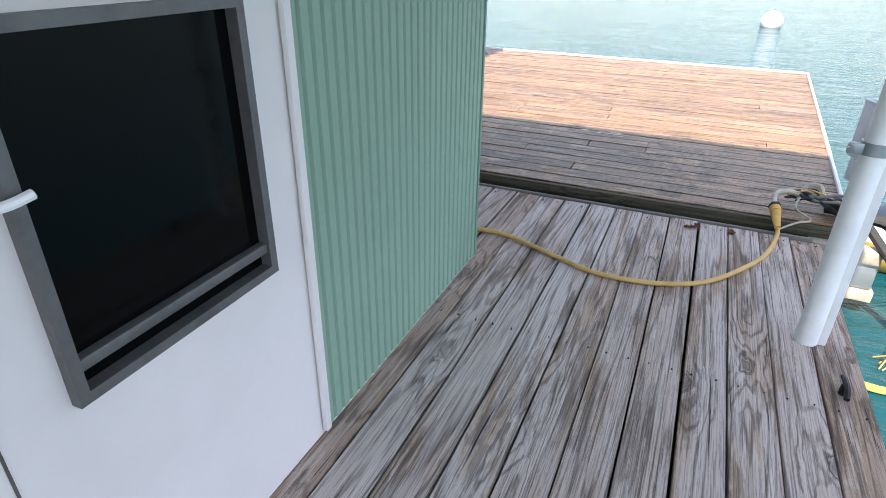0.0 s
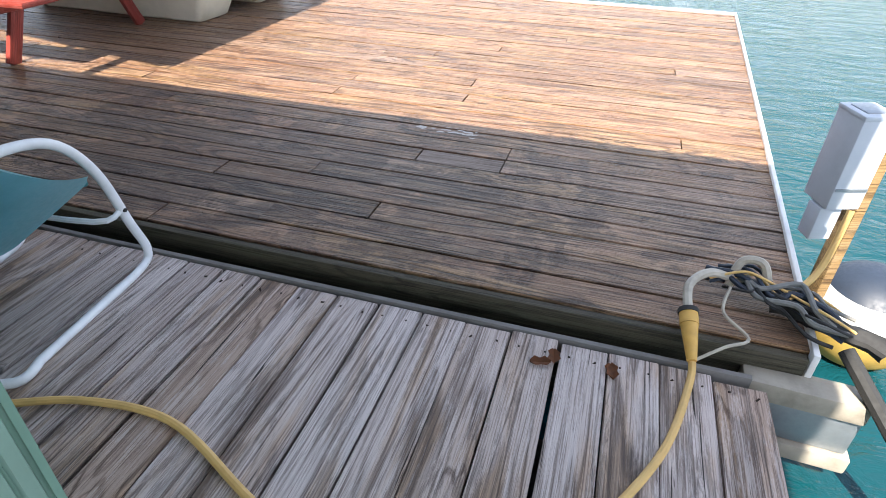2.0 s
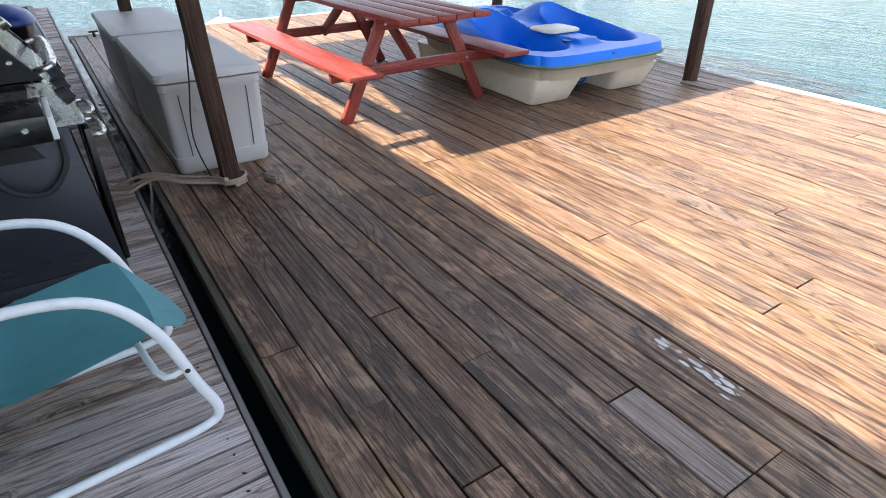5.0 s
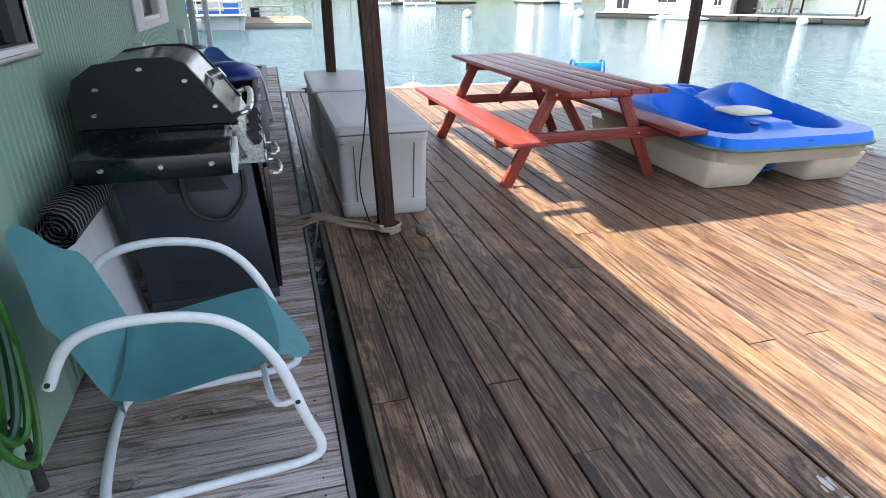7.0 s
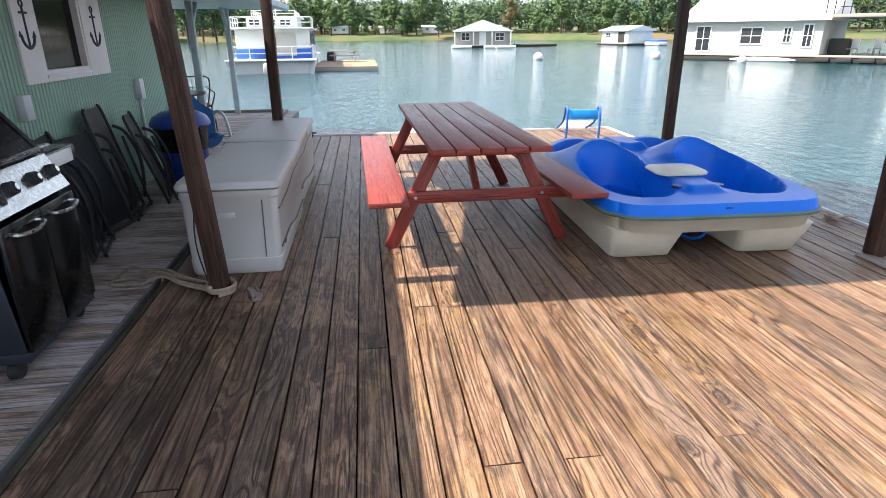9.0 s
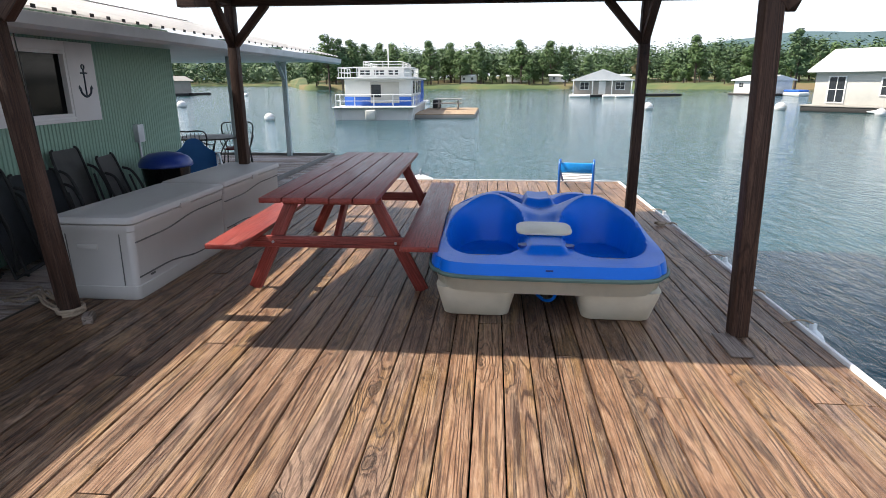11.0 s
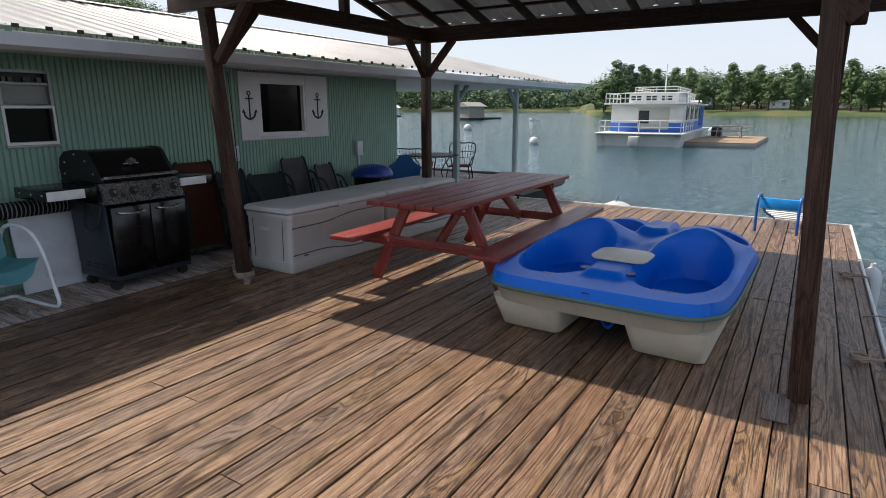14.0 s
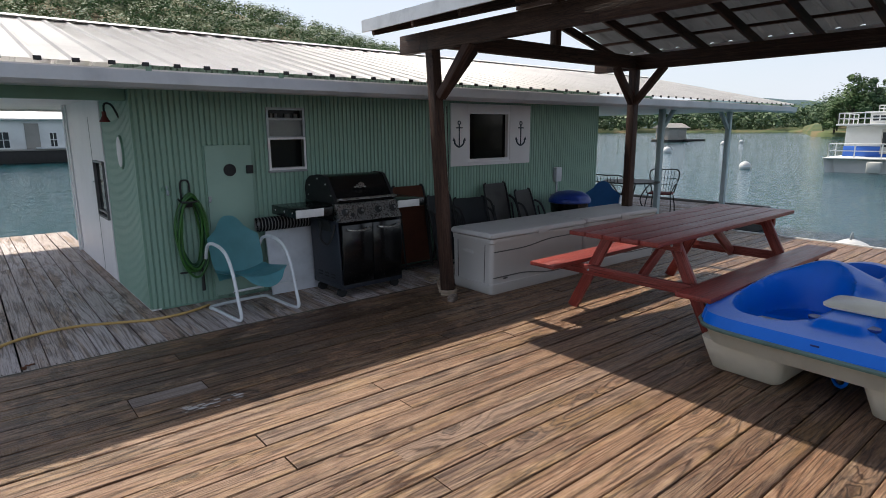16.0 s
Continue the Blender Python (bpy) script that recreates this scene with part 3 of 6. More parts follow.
for i in range(10):
    y = 3.55 + i * 0.635
    for xe in (-2.92, -7.06):
        timber(pav, "rafter", (xe, y, RZ0 + 0.02), (-4.99, y, RZ1 - 0.03), 0.045, 0.10, M_POST)
for k in range(1, 5):
    f = k / 5
    for xe in (-2.92, -7.06):
        x, z = xe + (-4.99 - xe) * f, RZ0 + 0.075 + (RZ1 - RZ0) * f
        timber(pav, "purlin", (x, 3.5, z), (x, 9.35, z), 0.07, 0.03, M_POST)
for xe in (-2.88, -7.10):
    sh = bmesh.new()
    prev = None
    for i in range(26):
        for u, kk in ((0, 1), (0.15, 1), (0.25, 0), (0.9, 0)):
            y = 3.45 + (i + u) * 0.228
            v = [sh.verts.new((xe, y, RZ0 + 0.105 + 0.018 * kk)), sh.verts.new((-4.99, y, RZ1 + 0.12 + 0.018 * kk))]
            if prev:
                sh.faces.new((prev[0], v[0], v[1], prev[1]))
            prev = v
    bmesh.ops.solidify(sh, geom=sh.faces[:], thickness=0.003)
    part("roof_sheet", sh, M_ROOFUNDER, pav, "galvanised ribbed roof sheet", smooth=False)
    part("fascia", boxes(((xe + (0.01 if xe > -5 else -0.01), 6.4, RZ0 + 0.06), (0.02, 5.9, 0.11))), M_EDGE, pav, "white eave trim", smooth=False)

# ---- picnic table ----
def picnic_table(m):
    t = thing("picnic_table", "red painted wooden picnic table with attached benches", "picnic table", m)
    TH, BH, L = 0.825, 0.485, 2.75
    for i in range(5):
        timber(t, "tabletop_board", (-L / 2, (i - 2) * 0.166, TH - 0.019), (L / 2, (i - 2) * 0.166, TH - 0.019), 0.156, 0.038, M_RED)
    for s in (-1, 1):
        timber(t, "bench_board", (-L / 2, s * 0.70, BH - 0.019), (L / 2, s * 0.70, BH - 0.019), 0.27, 0.038, M_RED)
    for e in (-1, 1):
        x = e * (L / 2 - 0.42)
        timber(t, "crosspiece", (x, -0.80, BH - 0.085), (x, 0.80, BH - 0.085), 0.04, 0.09, M_RED)
        timber(t, "batten", (x, -0.38, TH - 0.083), (x, 0.38, TH - 0.083), 0.04, 0.09, M_RED)
        for s in (-1, 1):
            timber(t, "leg", (x - e * 0.042, s * 0.68, 0.0), (x - e * 0.042, s * 0.29, TH - 0.045), 0.10, 0.04, M_RED, (1, 0, 0))
            for z in (BH - 0.085, TH - 0.083):
                yy = s * (0.68 - 0.39 * z / (TH - 0.045))
                part("bolt", rod(bmesh.new(), (x + e * 0.018, yy, z), (x + e * 0.028, yy, z), 0.011, seg=8), M_STEELGREY, t)
        timber(t, "brace", (x - e * 0.05, 0, BH - 0.10), (x - e * 0.62, 0, TH - 0.06), 0.04, 0.09, M_RED)
    return t


picnic_table(pose(-4.98, 5.86, 0.0, 0, 0, 1.2))


# ---- deck boxes ----
def shell(bm, rings):
    """Joins closed rings of points into a skin with both ends capped."""
    rows_ = [[bm.verts.new(p) for p in r] for r in rings]
    n = len(rows_[0])
    for a, b in zip(rows_, rows_[1:]):
        for k in range(n):
            bm.faces.new((a[k], a[(k + 1) % n], b[(k + 1) % n], b[k]))
    bm.faces.new(rows_[0][::-1])
    bm.faces.new(rows_[-1])
    return bm


def round_rect(lx, ly, r, z, seg=5, cx=0.0, cy=0.0):
    pts = []
    for qx, qy, a0 in ((1, 1, 0), (-1, 1, 90), (-1, -1, 180), (1, -1, 270)):
        for k in range(seg + 1):
            a = radians(a0 + 90 * k / seg)
            pts.append((cx + qx * (lx / 2 - r) + r * math.cos(a), cy + qy * (ly / 2 - r) + r * math.sin(a), z))
    return pts


def deck_box(m):
    t = thing("deck_box", "taupe moulded resin deck storage box with a closed lid", "storage box", m, "deck boxes along the dock edge")
    body = part("body", shell(bmesh.new(), [round_rect(1.46, 0.58, 0.04, 0.0), round_rect(1.49, 0.60, 0.05, 0.02), round_rect(1.50, 0.61, 0.05, 0.11), round_rect(1.49, 0.60, 0.05, 0.115),
                                            round_rect(1.50, 0.62, 0.05, 0.53), round_rect(1.515, 0.635, 0.05, 0.54), round_rect(1.515, 0.635, 0.05, 0.585), round_rect(1.49, 0.61, 0.05, 0.59)]), M_BIN, t)
    part("lid", shell(bmesh.new(), [round_rect(1.53, 0.65, 0.05, 0.594), round_rect(1.545, 0.665, 0.055, 0.60), round_rect(1.545, 0.665, 0.055, 0.625), round_rect(1.52, 0.64, 0.06, 0.645), round_rect(1.36, 0.50, 0.08, 0.655), round_rect(1.34, 0.48, 0.08, 0.652)]), M_BIN, t)
    part("latch", boxes(((0, 0.335, 0.60), (0.16, 0.012, 0.05)), bevel=0.004), M_BIN, t)
    for z, amp in ((0.12, 0.06), (0.50, -0.05)):
        pts = [(-0.72 + 1.44 * i / 12, 0.310 - 0.0035 * (z < 0.3), z + amp * (0.5 - 0.5 * math.cos(math.pi * min(1, max(0, (i - 4) / 5))))) for i in range(13)]
        part("moulded_line", tube(bmesh.new(), pts, 0.006, 6, 3), M_BINDARK, body)
    for s in (-1, 1):
        part("moulded_line", tube(bmesh.new(), [(s * 0.752, 0.20, 0.12), (s * 0.752, 0.21, 0.52)], 0.004, 6, 1), M_BINDARK, body)
        part("moulded_line", tube(bmesh.new(), [(s * 0.752, -0.20, 0.12), (s * 0.752, -0.21, 0.52)], 0.004, 6, 1), M_BINDARK, body)
        part("handle", boxes(((s * 0.752, -0.05, 0.42), (0.012, 0.16, 0.04)), bevel=0.005), M_BIN, t)
    part("badge", boxes(((0.55, 0.309, 0.16), (0.06, 0.006, 0.016)), bevel=0.002), M_BINDARK, t, "small dark badge")
    return t


a = deck_box(pose(-4.43, 4.15, 0))
b2 = copy_thing(a, pose(-5.99, 4.13, 0, 0, 0, -0.6))


# ---- pedal boat ----
def bump1(t):
    return math.exp(-t * t)


def step(t, a, b):
    t = min(1, max(0, (t - a) / (b - a)))
    return t * t * (3 - 2 * t)


def boat_height(u, v):
    """Height of the moulded top: u from bow 0 to stern 1, v across from -1 to 1."""
    av = abs(v)
    # a wedge that climbs from the bow lip to two humped seat backs, then runs level to the stern
    climb = 0.215 * step(u, 0.10, 0.60) * (1 - 0.62 * step(u, 0.63, 0.80))
    z = 0.462 + climb * (0.24 + 0.76 * bump1((av - 0.52) / 0.33))
    z -= 0.05 * step(av, 0.93, 1.0) * step(u, 0.15, 0.5)
    # console between the front wells, level under the hatch
    c = (1 - step(av, 0.12, 0.22)) * step(u, 0.10, 0.16) * (1 - step(u, 0.46, 0.56))
    z = z * (1 - c) + c * 0.505
    # front wells with a seat at their back
    du, dv = abs(u - 0.35) / 0.26, abs(av - 0.535) / 0.385
    w = 1 - step((du ** 2.4 + dv ** 2.4) ** (1 / 2.4), 0.80, 1.0)
    z = z * (1 - w) + w * (0.20 + 0.075 * step(u, 0.36, 0.42))
    # stern wells and the motor box between them
    du, dv = abs(u - 0.825) / 0.135, abs(av - 0.54) / 0.38
    w = 1 - step((du ** 2.4 + dv ** 2.4) ** (1 / 2.4), 0.80, 1.0)
    z = z * (1 - w) + w * 0.24
    z += 0.085 * (1 - step(av, 0.12, 0.20)) * step(u, 0.68, 0.74) * (1 - step(u, 0.92, 0.98))
    return z


def pedal_boat(m):
    t = thing("pedal_boat", "royal blue and cream moulded plastic pedal boat resting on the deck", "pedal boat", m)
    L, W, nu, nv = 2.30, 1.66, 120, 100
    bm = bmesh.new()
    grid = []
    for i in range(nu + 1):
        u = i / nu
        row = []
        for j in range(nv + 1):
            v = -1 + 2 * j / nv
            # rounded plan: the square grid is drawn in at the corners
            k = 1 - 0.5 * (abs(2 * u - 1) ** 6) * (abs(v) ** 6) * 0.22
            pinch = 1 - 0.10 * step(u, 0.75, 1.0)
            row.append(bm.verts.new((-(u - 0.5) * L * k, v * W / 2 * k * pinch, boat_height(u, v))))
        grid.append(row)
    for i in range(nu):
        for j in range(nv):
            bm.faces.new((grid[i][j], grid[i][j + 1], grid[i + 1][j + 1], grid[i + 1][j]))
    rim = [grid[0][j] for j in range(nv + 1)] + [grid[i][nv] for i in range(1, nu + 1)] + [grid[nu][j] for j in range(nv - 1, -1, -1)] + [grid[i][0] for i in range(nu - 1, 0, -1)]
    prev = rim
    for dz, out in ((-0.03, 1.012), (-0.075, 1.02)):
        ring = [bm.verts.new((r.co.x * out, r.co.y * out, 0.455 + dz)) for r in rim]
        for k in range(len(rim)):
            k2 = (k + 1) % len(rim)
            bm.faces.new((prev[k], prev[k2], ring[k2], ring[k]))
        prev = ring
    edge = [v.co.copy() for v in prev]
    top = part("seat_shell", bm, M_BLUE, t, "royal blue moulded top with four bucket seats")
    part("rub_rail", tube(bmesh.new(), [(p.x * 1.003, p.y * 1.003, 0.372) for p in edge[::3]] + [(edge[0].x * 1.003, edge[0].y * 1.003, 0.372)], 0.017, 6, 1), M_RAIL, t, "grey-green rub rail")
    for s in (-1, 1):
        hull = bmesh.new()
        rings = []
        for z, x0, x1, y0, y1, r in ((0.0, 0.92, -1.02, 0.28, 0.71, 0.05), (0.015, 0.95, -1.05, 0.26, 0.735, 0.07), (0.2, 1.04, -1.08, 0.22, 0.77, 0.08), (0.255, 1.065, -1.085, 0.21, 0.78, 0.09)):
            rings.append([(p[0], s * p[1], p[2]) for p in round_rect(x0 - x1, y1 - y0, r, z, 6, (x0 + x1) / 2, (y0 + y1) / 2)])
        part("hull", shell(hull, rings), M_CREAM, t, "cream hull pontoon")
    sk = bmesh.new()
    up = [sk.verts.new((p.x * 0.985, p.y * 0.985, 0.385)) for p in edge]
    lo = [sk.verts.new((p.x * 0.95, p.y * 0.945, 0.245)) for p in edge]
    for k in range(len(edge)):
        k2 = (k + 1) % len(edge)
        sk.faces.new((up[k], up[k2], lo[k2], lo[k]))
    bmesh.ops.solidify(sk, geom=sk.faces[:], thickness=0.006)
    part("hull_skirt", sk, M_CREAM, t)
    part("hatch", shell(bmesh.new(), [round_rect(0.36, 0.42, 0.09, 0.512, 6, 0.36, 0), round_rect(0.37, 0.43, 0.10, 0.525, 6, 0.36, 0), round_rect(0.34, 0.40, 0.09, 0.536, 6, 0.36, 0)]), M_CREAM, t, "cream moulded hatch cover")
    for s in (-1, 1):
        cup = bmesh.new()
        rod(cup, (0.72, s * 0.16, 0.47), (0.72, s * 0.16, 0.488), 0.045, seg=20)
        part("cup_holder", cup, M_BLUESHADE, top)
    part("paddle_wheel", rod(rod(bmesh.new(), (0.10, -0.2, 0.2), (0.10, 0.2, 0.2), 0.17, seg=14), (0.10, -0.26, 0.2), (0.10, 0.26, 0.2), 0.03), M_BLUE, t, "blue paddle wheel between the hulls")
    part("tiller_cable", tube(bmesh.new(), [(0.75, 0.02, 0.33), (0.78, 0.08, 0.12), (0.70, 0.0, 0.05), (0.55, -0.08, 0.12), (0.4, -0.05, 0.3)], 0.012, 6), M_BLUE, t)
    # step of the stern seats and the outlet at the bow
    part("bow_seam", boxes(((1.163, 0, 0.43), (0.006, 0.05, 0.012)), bevel=0.002), M_BLUESHADE, top)
    return t


M_RAIL = plain("grey-green rubber rail", (0.10, 0.17, 0.15), 0.6)
# darker copy of the boat blue, painting shade in cup holders and bow slot
M_BLUESHADE = plain("shaded navy plastic", (0.006, 0.03, 0.20), 0.4)
pedal_boat(pose(-4.50, 7.50, 0.0, 0, 0, -1.5)).scale = (0.98, 0.97, 0.97)


# ---- gas grill ----
def gas_grill(m):
    """Origin on the floor under the middle; the front looks along +y."""
    t = thing("gas_grill", "black gas grill with steel control panel and closed lid", "grill", m)
    cab = part("cabinet_base", boxes(((0, 0, 0.13), (0.77, 0.50, 0.05)), bevel=0.006), M_CHARCOAL, t, "charcoal powder-coated cabinet base")
    part("back_panel", boxes(((0, -0.235, 0.455), (0.726, 0.02, 0.60)), bevel=0.004), M_CHARCOAL, t)
    for s in (-1, 1):
        part("side_panel", boxes(((s * 0.375, 0, 0.455), (0.02, 0.49, 0.60)), bevel=0.006), M_CHARCOAL, t, "charcoal powder-coated side panel")
    for s in (-1, 1):
        d = part("door", boxes(((s * 0.187, 0.255, 0.44), (0.366, 0.022, 0.58)), bevel=0.006), M_BLACK, t, "black cabinet door")
        part("handle", tube(bmesh.new(), [(s * 0.187 - 0.12, 0.262, 0.69), (s * 0.187 - 0.12, 0.30, 0.685), (s * 0.187, 0.315, 0.675), (s * 0.187 + 0.12, 0.30, 0.685), (s * 0.187 + 0.12, 0.262, 0.69)], 0.009, 8), M_STEEL, d, "bright steel bar handle")
        for dy in (-0.17, 0.17):
            w = part("wheel", rod(bmesh.new(), (s * 0.34, dy - 0.018, 0.05), (s * 0.34, dy + 0.018, 0.05), 0.05, seg=18), M_RUBBER, t)
    part("firebox", prism(bmesh.new(), [(-0.26, 0.76), (0.20, 0.76), (0.27, 0.78), (0.22, 0.93), (-0.28, 0.93)], -0.385, 0.385, "x"), M_BLACK, t)
    panel = part("control_panel", prism(bmesh.new(), [(0.20, 0.755), (0.315, 0.755), (0.25, 0.925), (0.20, 0.925)], -0.385, 0.385, "x"), M_STEEL, t, "brushed steel control panel")
    for i, kx in enumerate((-0.30, -0.11, 0.11, 0.30)):
        part("knob", rod(rod(bmesh.new(), (kx, 0.278, 0.842), (kx, 0.318, 0.857), 0.036, 0.03, 18), (kx, 0.318, 0.857), (kx, 0.325, 0.86), 0.022, 0.02, 14), M_RUBBER, panel, "black burner knob with bright centre")
        part("knob_mark", rod(bmesh.new(), (kx, 0.325, 0.86), (kx, 0.3262, 0.8604), 0.016, 0.016, 12), M_STEEL, panel)
    part("igniter", rod(bmesh.new(), (0.215, 0.285, 0.81), (0.215, 0.31, 0.82), 0.022, seg=14), M_RUBBER, panel)
    lid_prof = [(-0.27, 0.935), (-0.285, 1.06), (-0.26, 1.16), (-0.19, 1.225), (-0.05, 1.255), (0.05, 1.25), (0.095, 1.225), (0.205, 1.02), (0.25, 0.935)]
    lid = part("lid", prism(bmesh.new(), lid_prof, -0.36, 0.36, "x"), M_BLACK, t, "black enamelled grill hood")
    for s in (-1, 1):
        part("end_cap", prism(bmesh.new(), [(y * 1.02, 0.935 + (z - 0.935) * 1.03) for y, z in lid_prof], s * 0.36 - 0.018, s * 0.36 + 0.018, "x"), M_BLACKMAT, lid)
        for y, z in ((-0.22, 1.0), (-0.2, 1.12), (-0.05, 1.21), (0.09, 1.15), (0.18, 1.02)):
            part("rivet", rod(bmesh.new(), (s * 0.378, y, z), (s * 0.383, y, z), 0.011, 0.008, 10), M_STEEL, lid)
    part("hood_handle", tube(bmesh.new(), [(-0.34, 0.24, 0.965), (-0.33, 0.29, 0.985), (0, 0.30, 0.985), (0.33, 0.29, 0.985), (0.34, 0.24, 0.965)], 0.014, 8), M_STEEL, lid, "bright steel hood handle")
    part("thermometer", rod(boxes(((0.02, 0.178, 1.105), (0.14, 0.02, 0.012))), (0.02, 0.16, 1.115), (0.02, 0.205, 1.138), 0.032, seg=20), M_STEEL, lid, "round steel thermometer badge")
    for s, ln in ((-1, 0.42), (1, 0.42)):
        sh = part("side_shelf", boxes(((s * (0.39 + ln / 2), 0.0, 0.865), (ln, 0.46, 0.09)), bevel=0.008), M_BLACK, t, "black side shelf with steel front")
        part("shelf_front", boxes(((s * (0.39 + ln / 2 + (0.06 if s > 0 else -0.03)), 0.238, 0.865), (ln * 0.72, 0.016, 0.075)), bevel=0.003), M_EDGE, sh, "pale steel shelf front")
        for y in (-0.15, 0.02, 0.17):
            part("rivet", rod(bmesh.new(), (s * (0.39 + ln), y, 0.87), (s * (0.395 + ln), y, 0.87), 0.010, 0.008, 10), M_STEEL, sh)
    for i in range(3):
        for j in range(2):
            part("vent_slot", boxes(((0.387, -0.12 + 0.11 * i, 0.2 + 0.03 * j), (0.004, 0.06, 0.012))), M_RUBBER, t)
    part("service_opening", boxes(((0.387, 0.0, 0.70), (0.004, 0.22, 0.10))), M_RUBBER, t)
    part("gas_hose", tube(bmesh.new(), [(0.392, -0.06, 0.74), (0.43, -0.03, 0.58), (0.43, 0.08, 0.53), (0.42, 0.16, 0.62), (0.392, 0.17, 0.73)], 0.011, 6), M_RUBBER, t, "black gas hose")
    return t


grill = gas_grill(pose(-2.95, 3.08, WZ, 0, 0, 1))
grill.scale = (1.0, 1.2, 1.0)
# true heights of base, cabinet, panel and hood
for ob in grill.children_recursive:
    for v in ob.data.vertices:
        v.co.y -= float(np.interp(v.co.z, (0.735, 0.76), (0.0, 0.075)))
        v.co.z = float(np.interp(v.co.z, (0.0, 0.1, 0.755, 0.93, 1.26), (0.0, 0.09, 0.805, 0.99, 1.275)))


# ---- clamshell lawn chairs ----
def lawn_chair(m, shell_mat, label):
    """Origin on the floor; the sitter looks along +y."""
    t = thing("lawn_chair", label, "chair", m, "clamshell lawn chairs")
    def sheet(fn, nu, nv, mat, nm):
        bm = bmesh.new()
        g = [[bm.verts.new(fn(i / nu, -1 + 2 * j / nv)) for j in range(nv + 1)] for i in range(nu + 1)]
        for i in range(nu):
            for j in range(nv):
                bm.faces.new((g[i][j], g[i][j + 1], g[i + 1][j + 1], g[i + 1][j]))
        bmesh.ops.solidify(bm, geom=bm.faces[:], thickness=0.012)
        return part(nm, bm, mat, t)
    def seat(u, v):
        w = 0.295 * (1 - 0.10 * abs(2 * u - 1) ** 5 - 0.34 * step(u, 0.72, 1.0) ** 2)
        y = -0.22 + 0.52 * u + 0.05 * (1 - v * v) * step(u, 0.7, 1)
        return (v * w, y, 0.318 + 0.055 * v * v + 0.085 * u - 0.10 * step(u, 0.87, 1.0) + 0.03 * step(1 - u, 0.8, 1))
    def back(u, v):
        w = 0.28 * (1 - 0.45 * step(u, 0.72, 1.0) * u) * (0.88 + 0.12 * step(u, 0, 0.35))
        z = 0.29 + 0.60 * u - 0.11 * (abs(v) ** 2.6) * step(u, 0.55, 1.0)
        return (v * w, -0.23 - 0.17 * u + 0.045 * v * v, z)
    sheet(seat, 14, 14, shell_mat, "seat")
    sheet(back, 16, 14, shell_mat, "backrest")
    for s in (-1, 1):
        part("arm_tube", tube(bmesh.new(), [(s * 0.29, -0.34, 0.50), (s * 0.30, -0.26, 0.64), (s * 0.31, -0.10, 0.68), (s * 0.31, 0.10, 0.63), (s * 0.31, 0.22, 0.47), (s * 0.31, 0.29, 0.22), (s * 0.31, 0.33, 0.07), (s * 0.31, 0.27, 0.022), (s * 0.31, 0.05, 0.018), (s * 0.31, -0.20, 0.018)], 0.0165, 10, 6), M_TUBEWHITE, t, "white enamelled tube arm and leg")
        part("bolt", rod(bmesh.new(), (s * 0.296, 0.272, 0.29), (s * 0.33, 0.272, 0.29), 0.008, seg=8), M_RUBBER, t)
        part("bolt", rod(bmesh.new(), (s * 0.28, -0.335, 0.52), (s * 0.315, -0.335, 0.52), 0.007, seg=8), M_RUBBER, t)
    part("base_tube", tube(bmesh.new(), [(-0.31, -0.19, 0.018), (-0.27, -0.30, 0.018), (0.27, -0.30, 0.018), (0.31, -0.19, 0.018)], 0.0165, 10, 6), M_TUBEWHITE, t)
    part("seat_rail", tube(bmesh.new(), [(-0.31, 0.27, 0.29), (-0.25, 0.20, 0.275), (0.25, 0.20, 0.275), (0.31, 0.27, 0.29)], 0.011, 8, 4), M_TUBEWHITE, t)
    return t


lawn_chair(pose(-1.72, 3.11, WZ, 0, 0, 5), M_TEAL, "teal pressed-steel clamshell lawn chair on white tube frame").scale = (0.95, 1.1, 1.0)
lawn_chair(pose(-7.55, 2.98, WZ, 0, 0, -60), M_TEALBLUE, "blue pressed-steel clamshell lawn chair on white tube frame")

# ---- windows and fittings of the house ----
def window_unit(name, hole, fixed, axis, frame_mat, label, rails=(), depth=0.05, fw=0.03, sill=True):
    """A framed dark pane in a hole (u0, u1, z0, z1) of a wall."""
    u0, u1, z0, z1 = hole
    t = thing(name, label, "window", kind="structure")
    def bx(ua, ub, za, zb, d0, d1):
        c, s = ((ua + ub) / 2, fixed + (d0 + d1) / 2, (za + zb) / 2), (ub - ua, d1 - d0, zb - za)
        return (c, s) if axis == "x" else ((c[1], c[0], c[2]), (s[1], s[0], s[2]))
    part("window_frame", wall_with_holes(u0 - 0.004, u1 + 0.004, z0 - 0.004, z1 + 0.004, [(u0 + fw, u1 - fw, z0 + fw, z1 - fw)], fixed - depth, fixed + 0.014, axis), frame_mat, t, smooth=False)
    for z in rails:
        part("window_rail", boxes(bx(u0 + fw, u1 - fw, z - 0.013, z + 0.013, -depth, 0.006), bevel=0.003), frame_mat, t)
    if sill:
        part("window_sill", boxes(bx(u0 - 0.01, u1 + 0.01, z0 - 0.03, z0 - 0.006, -depth, 0.03), bevel=0.004), frame_mat, t)
    part("pane", boxes(bx(u0 + fw * 0.5, u1 - fw * 0.5, z0 + fw * 0.5, z1 - fw * 0.5, -depth * 0.8, -depth * 0.8 + 0.006)), M_GLASSDARK, t, smooth=False)
    return t


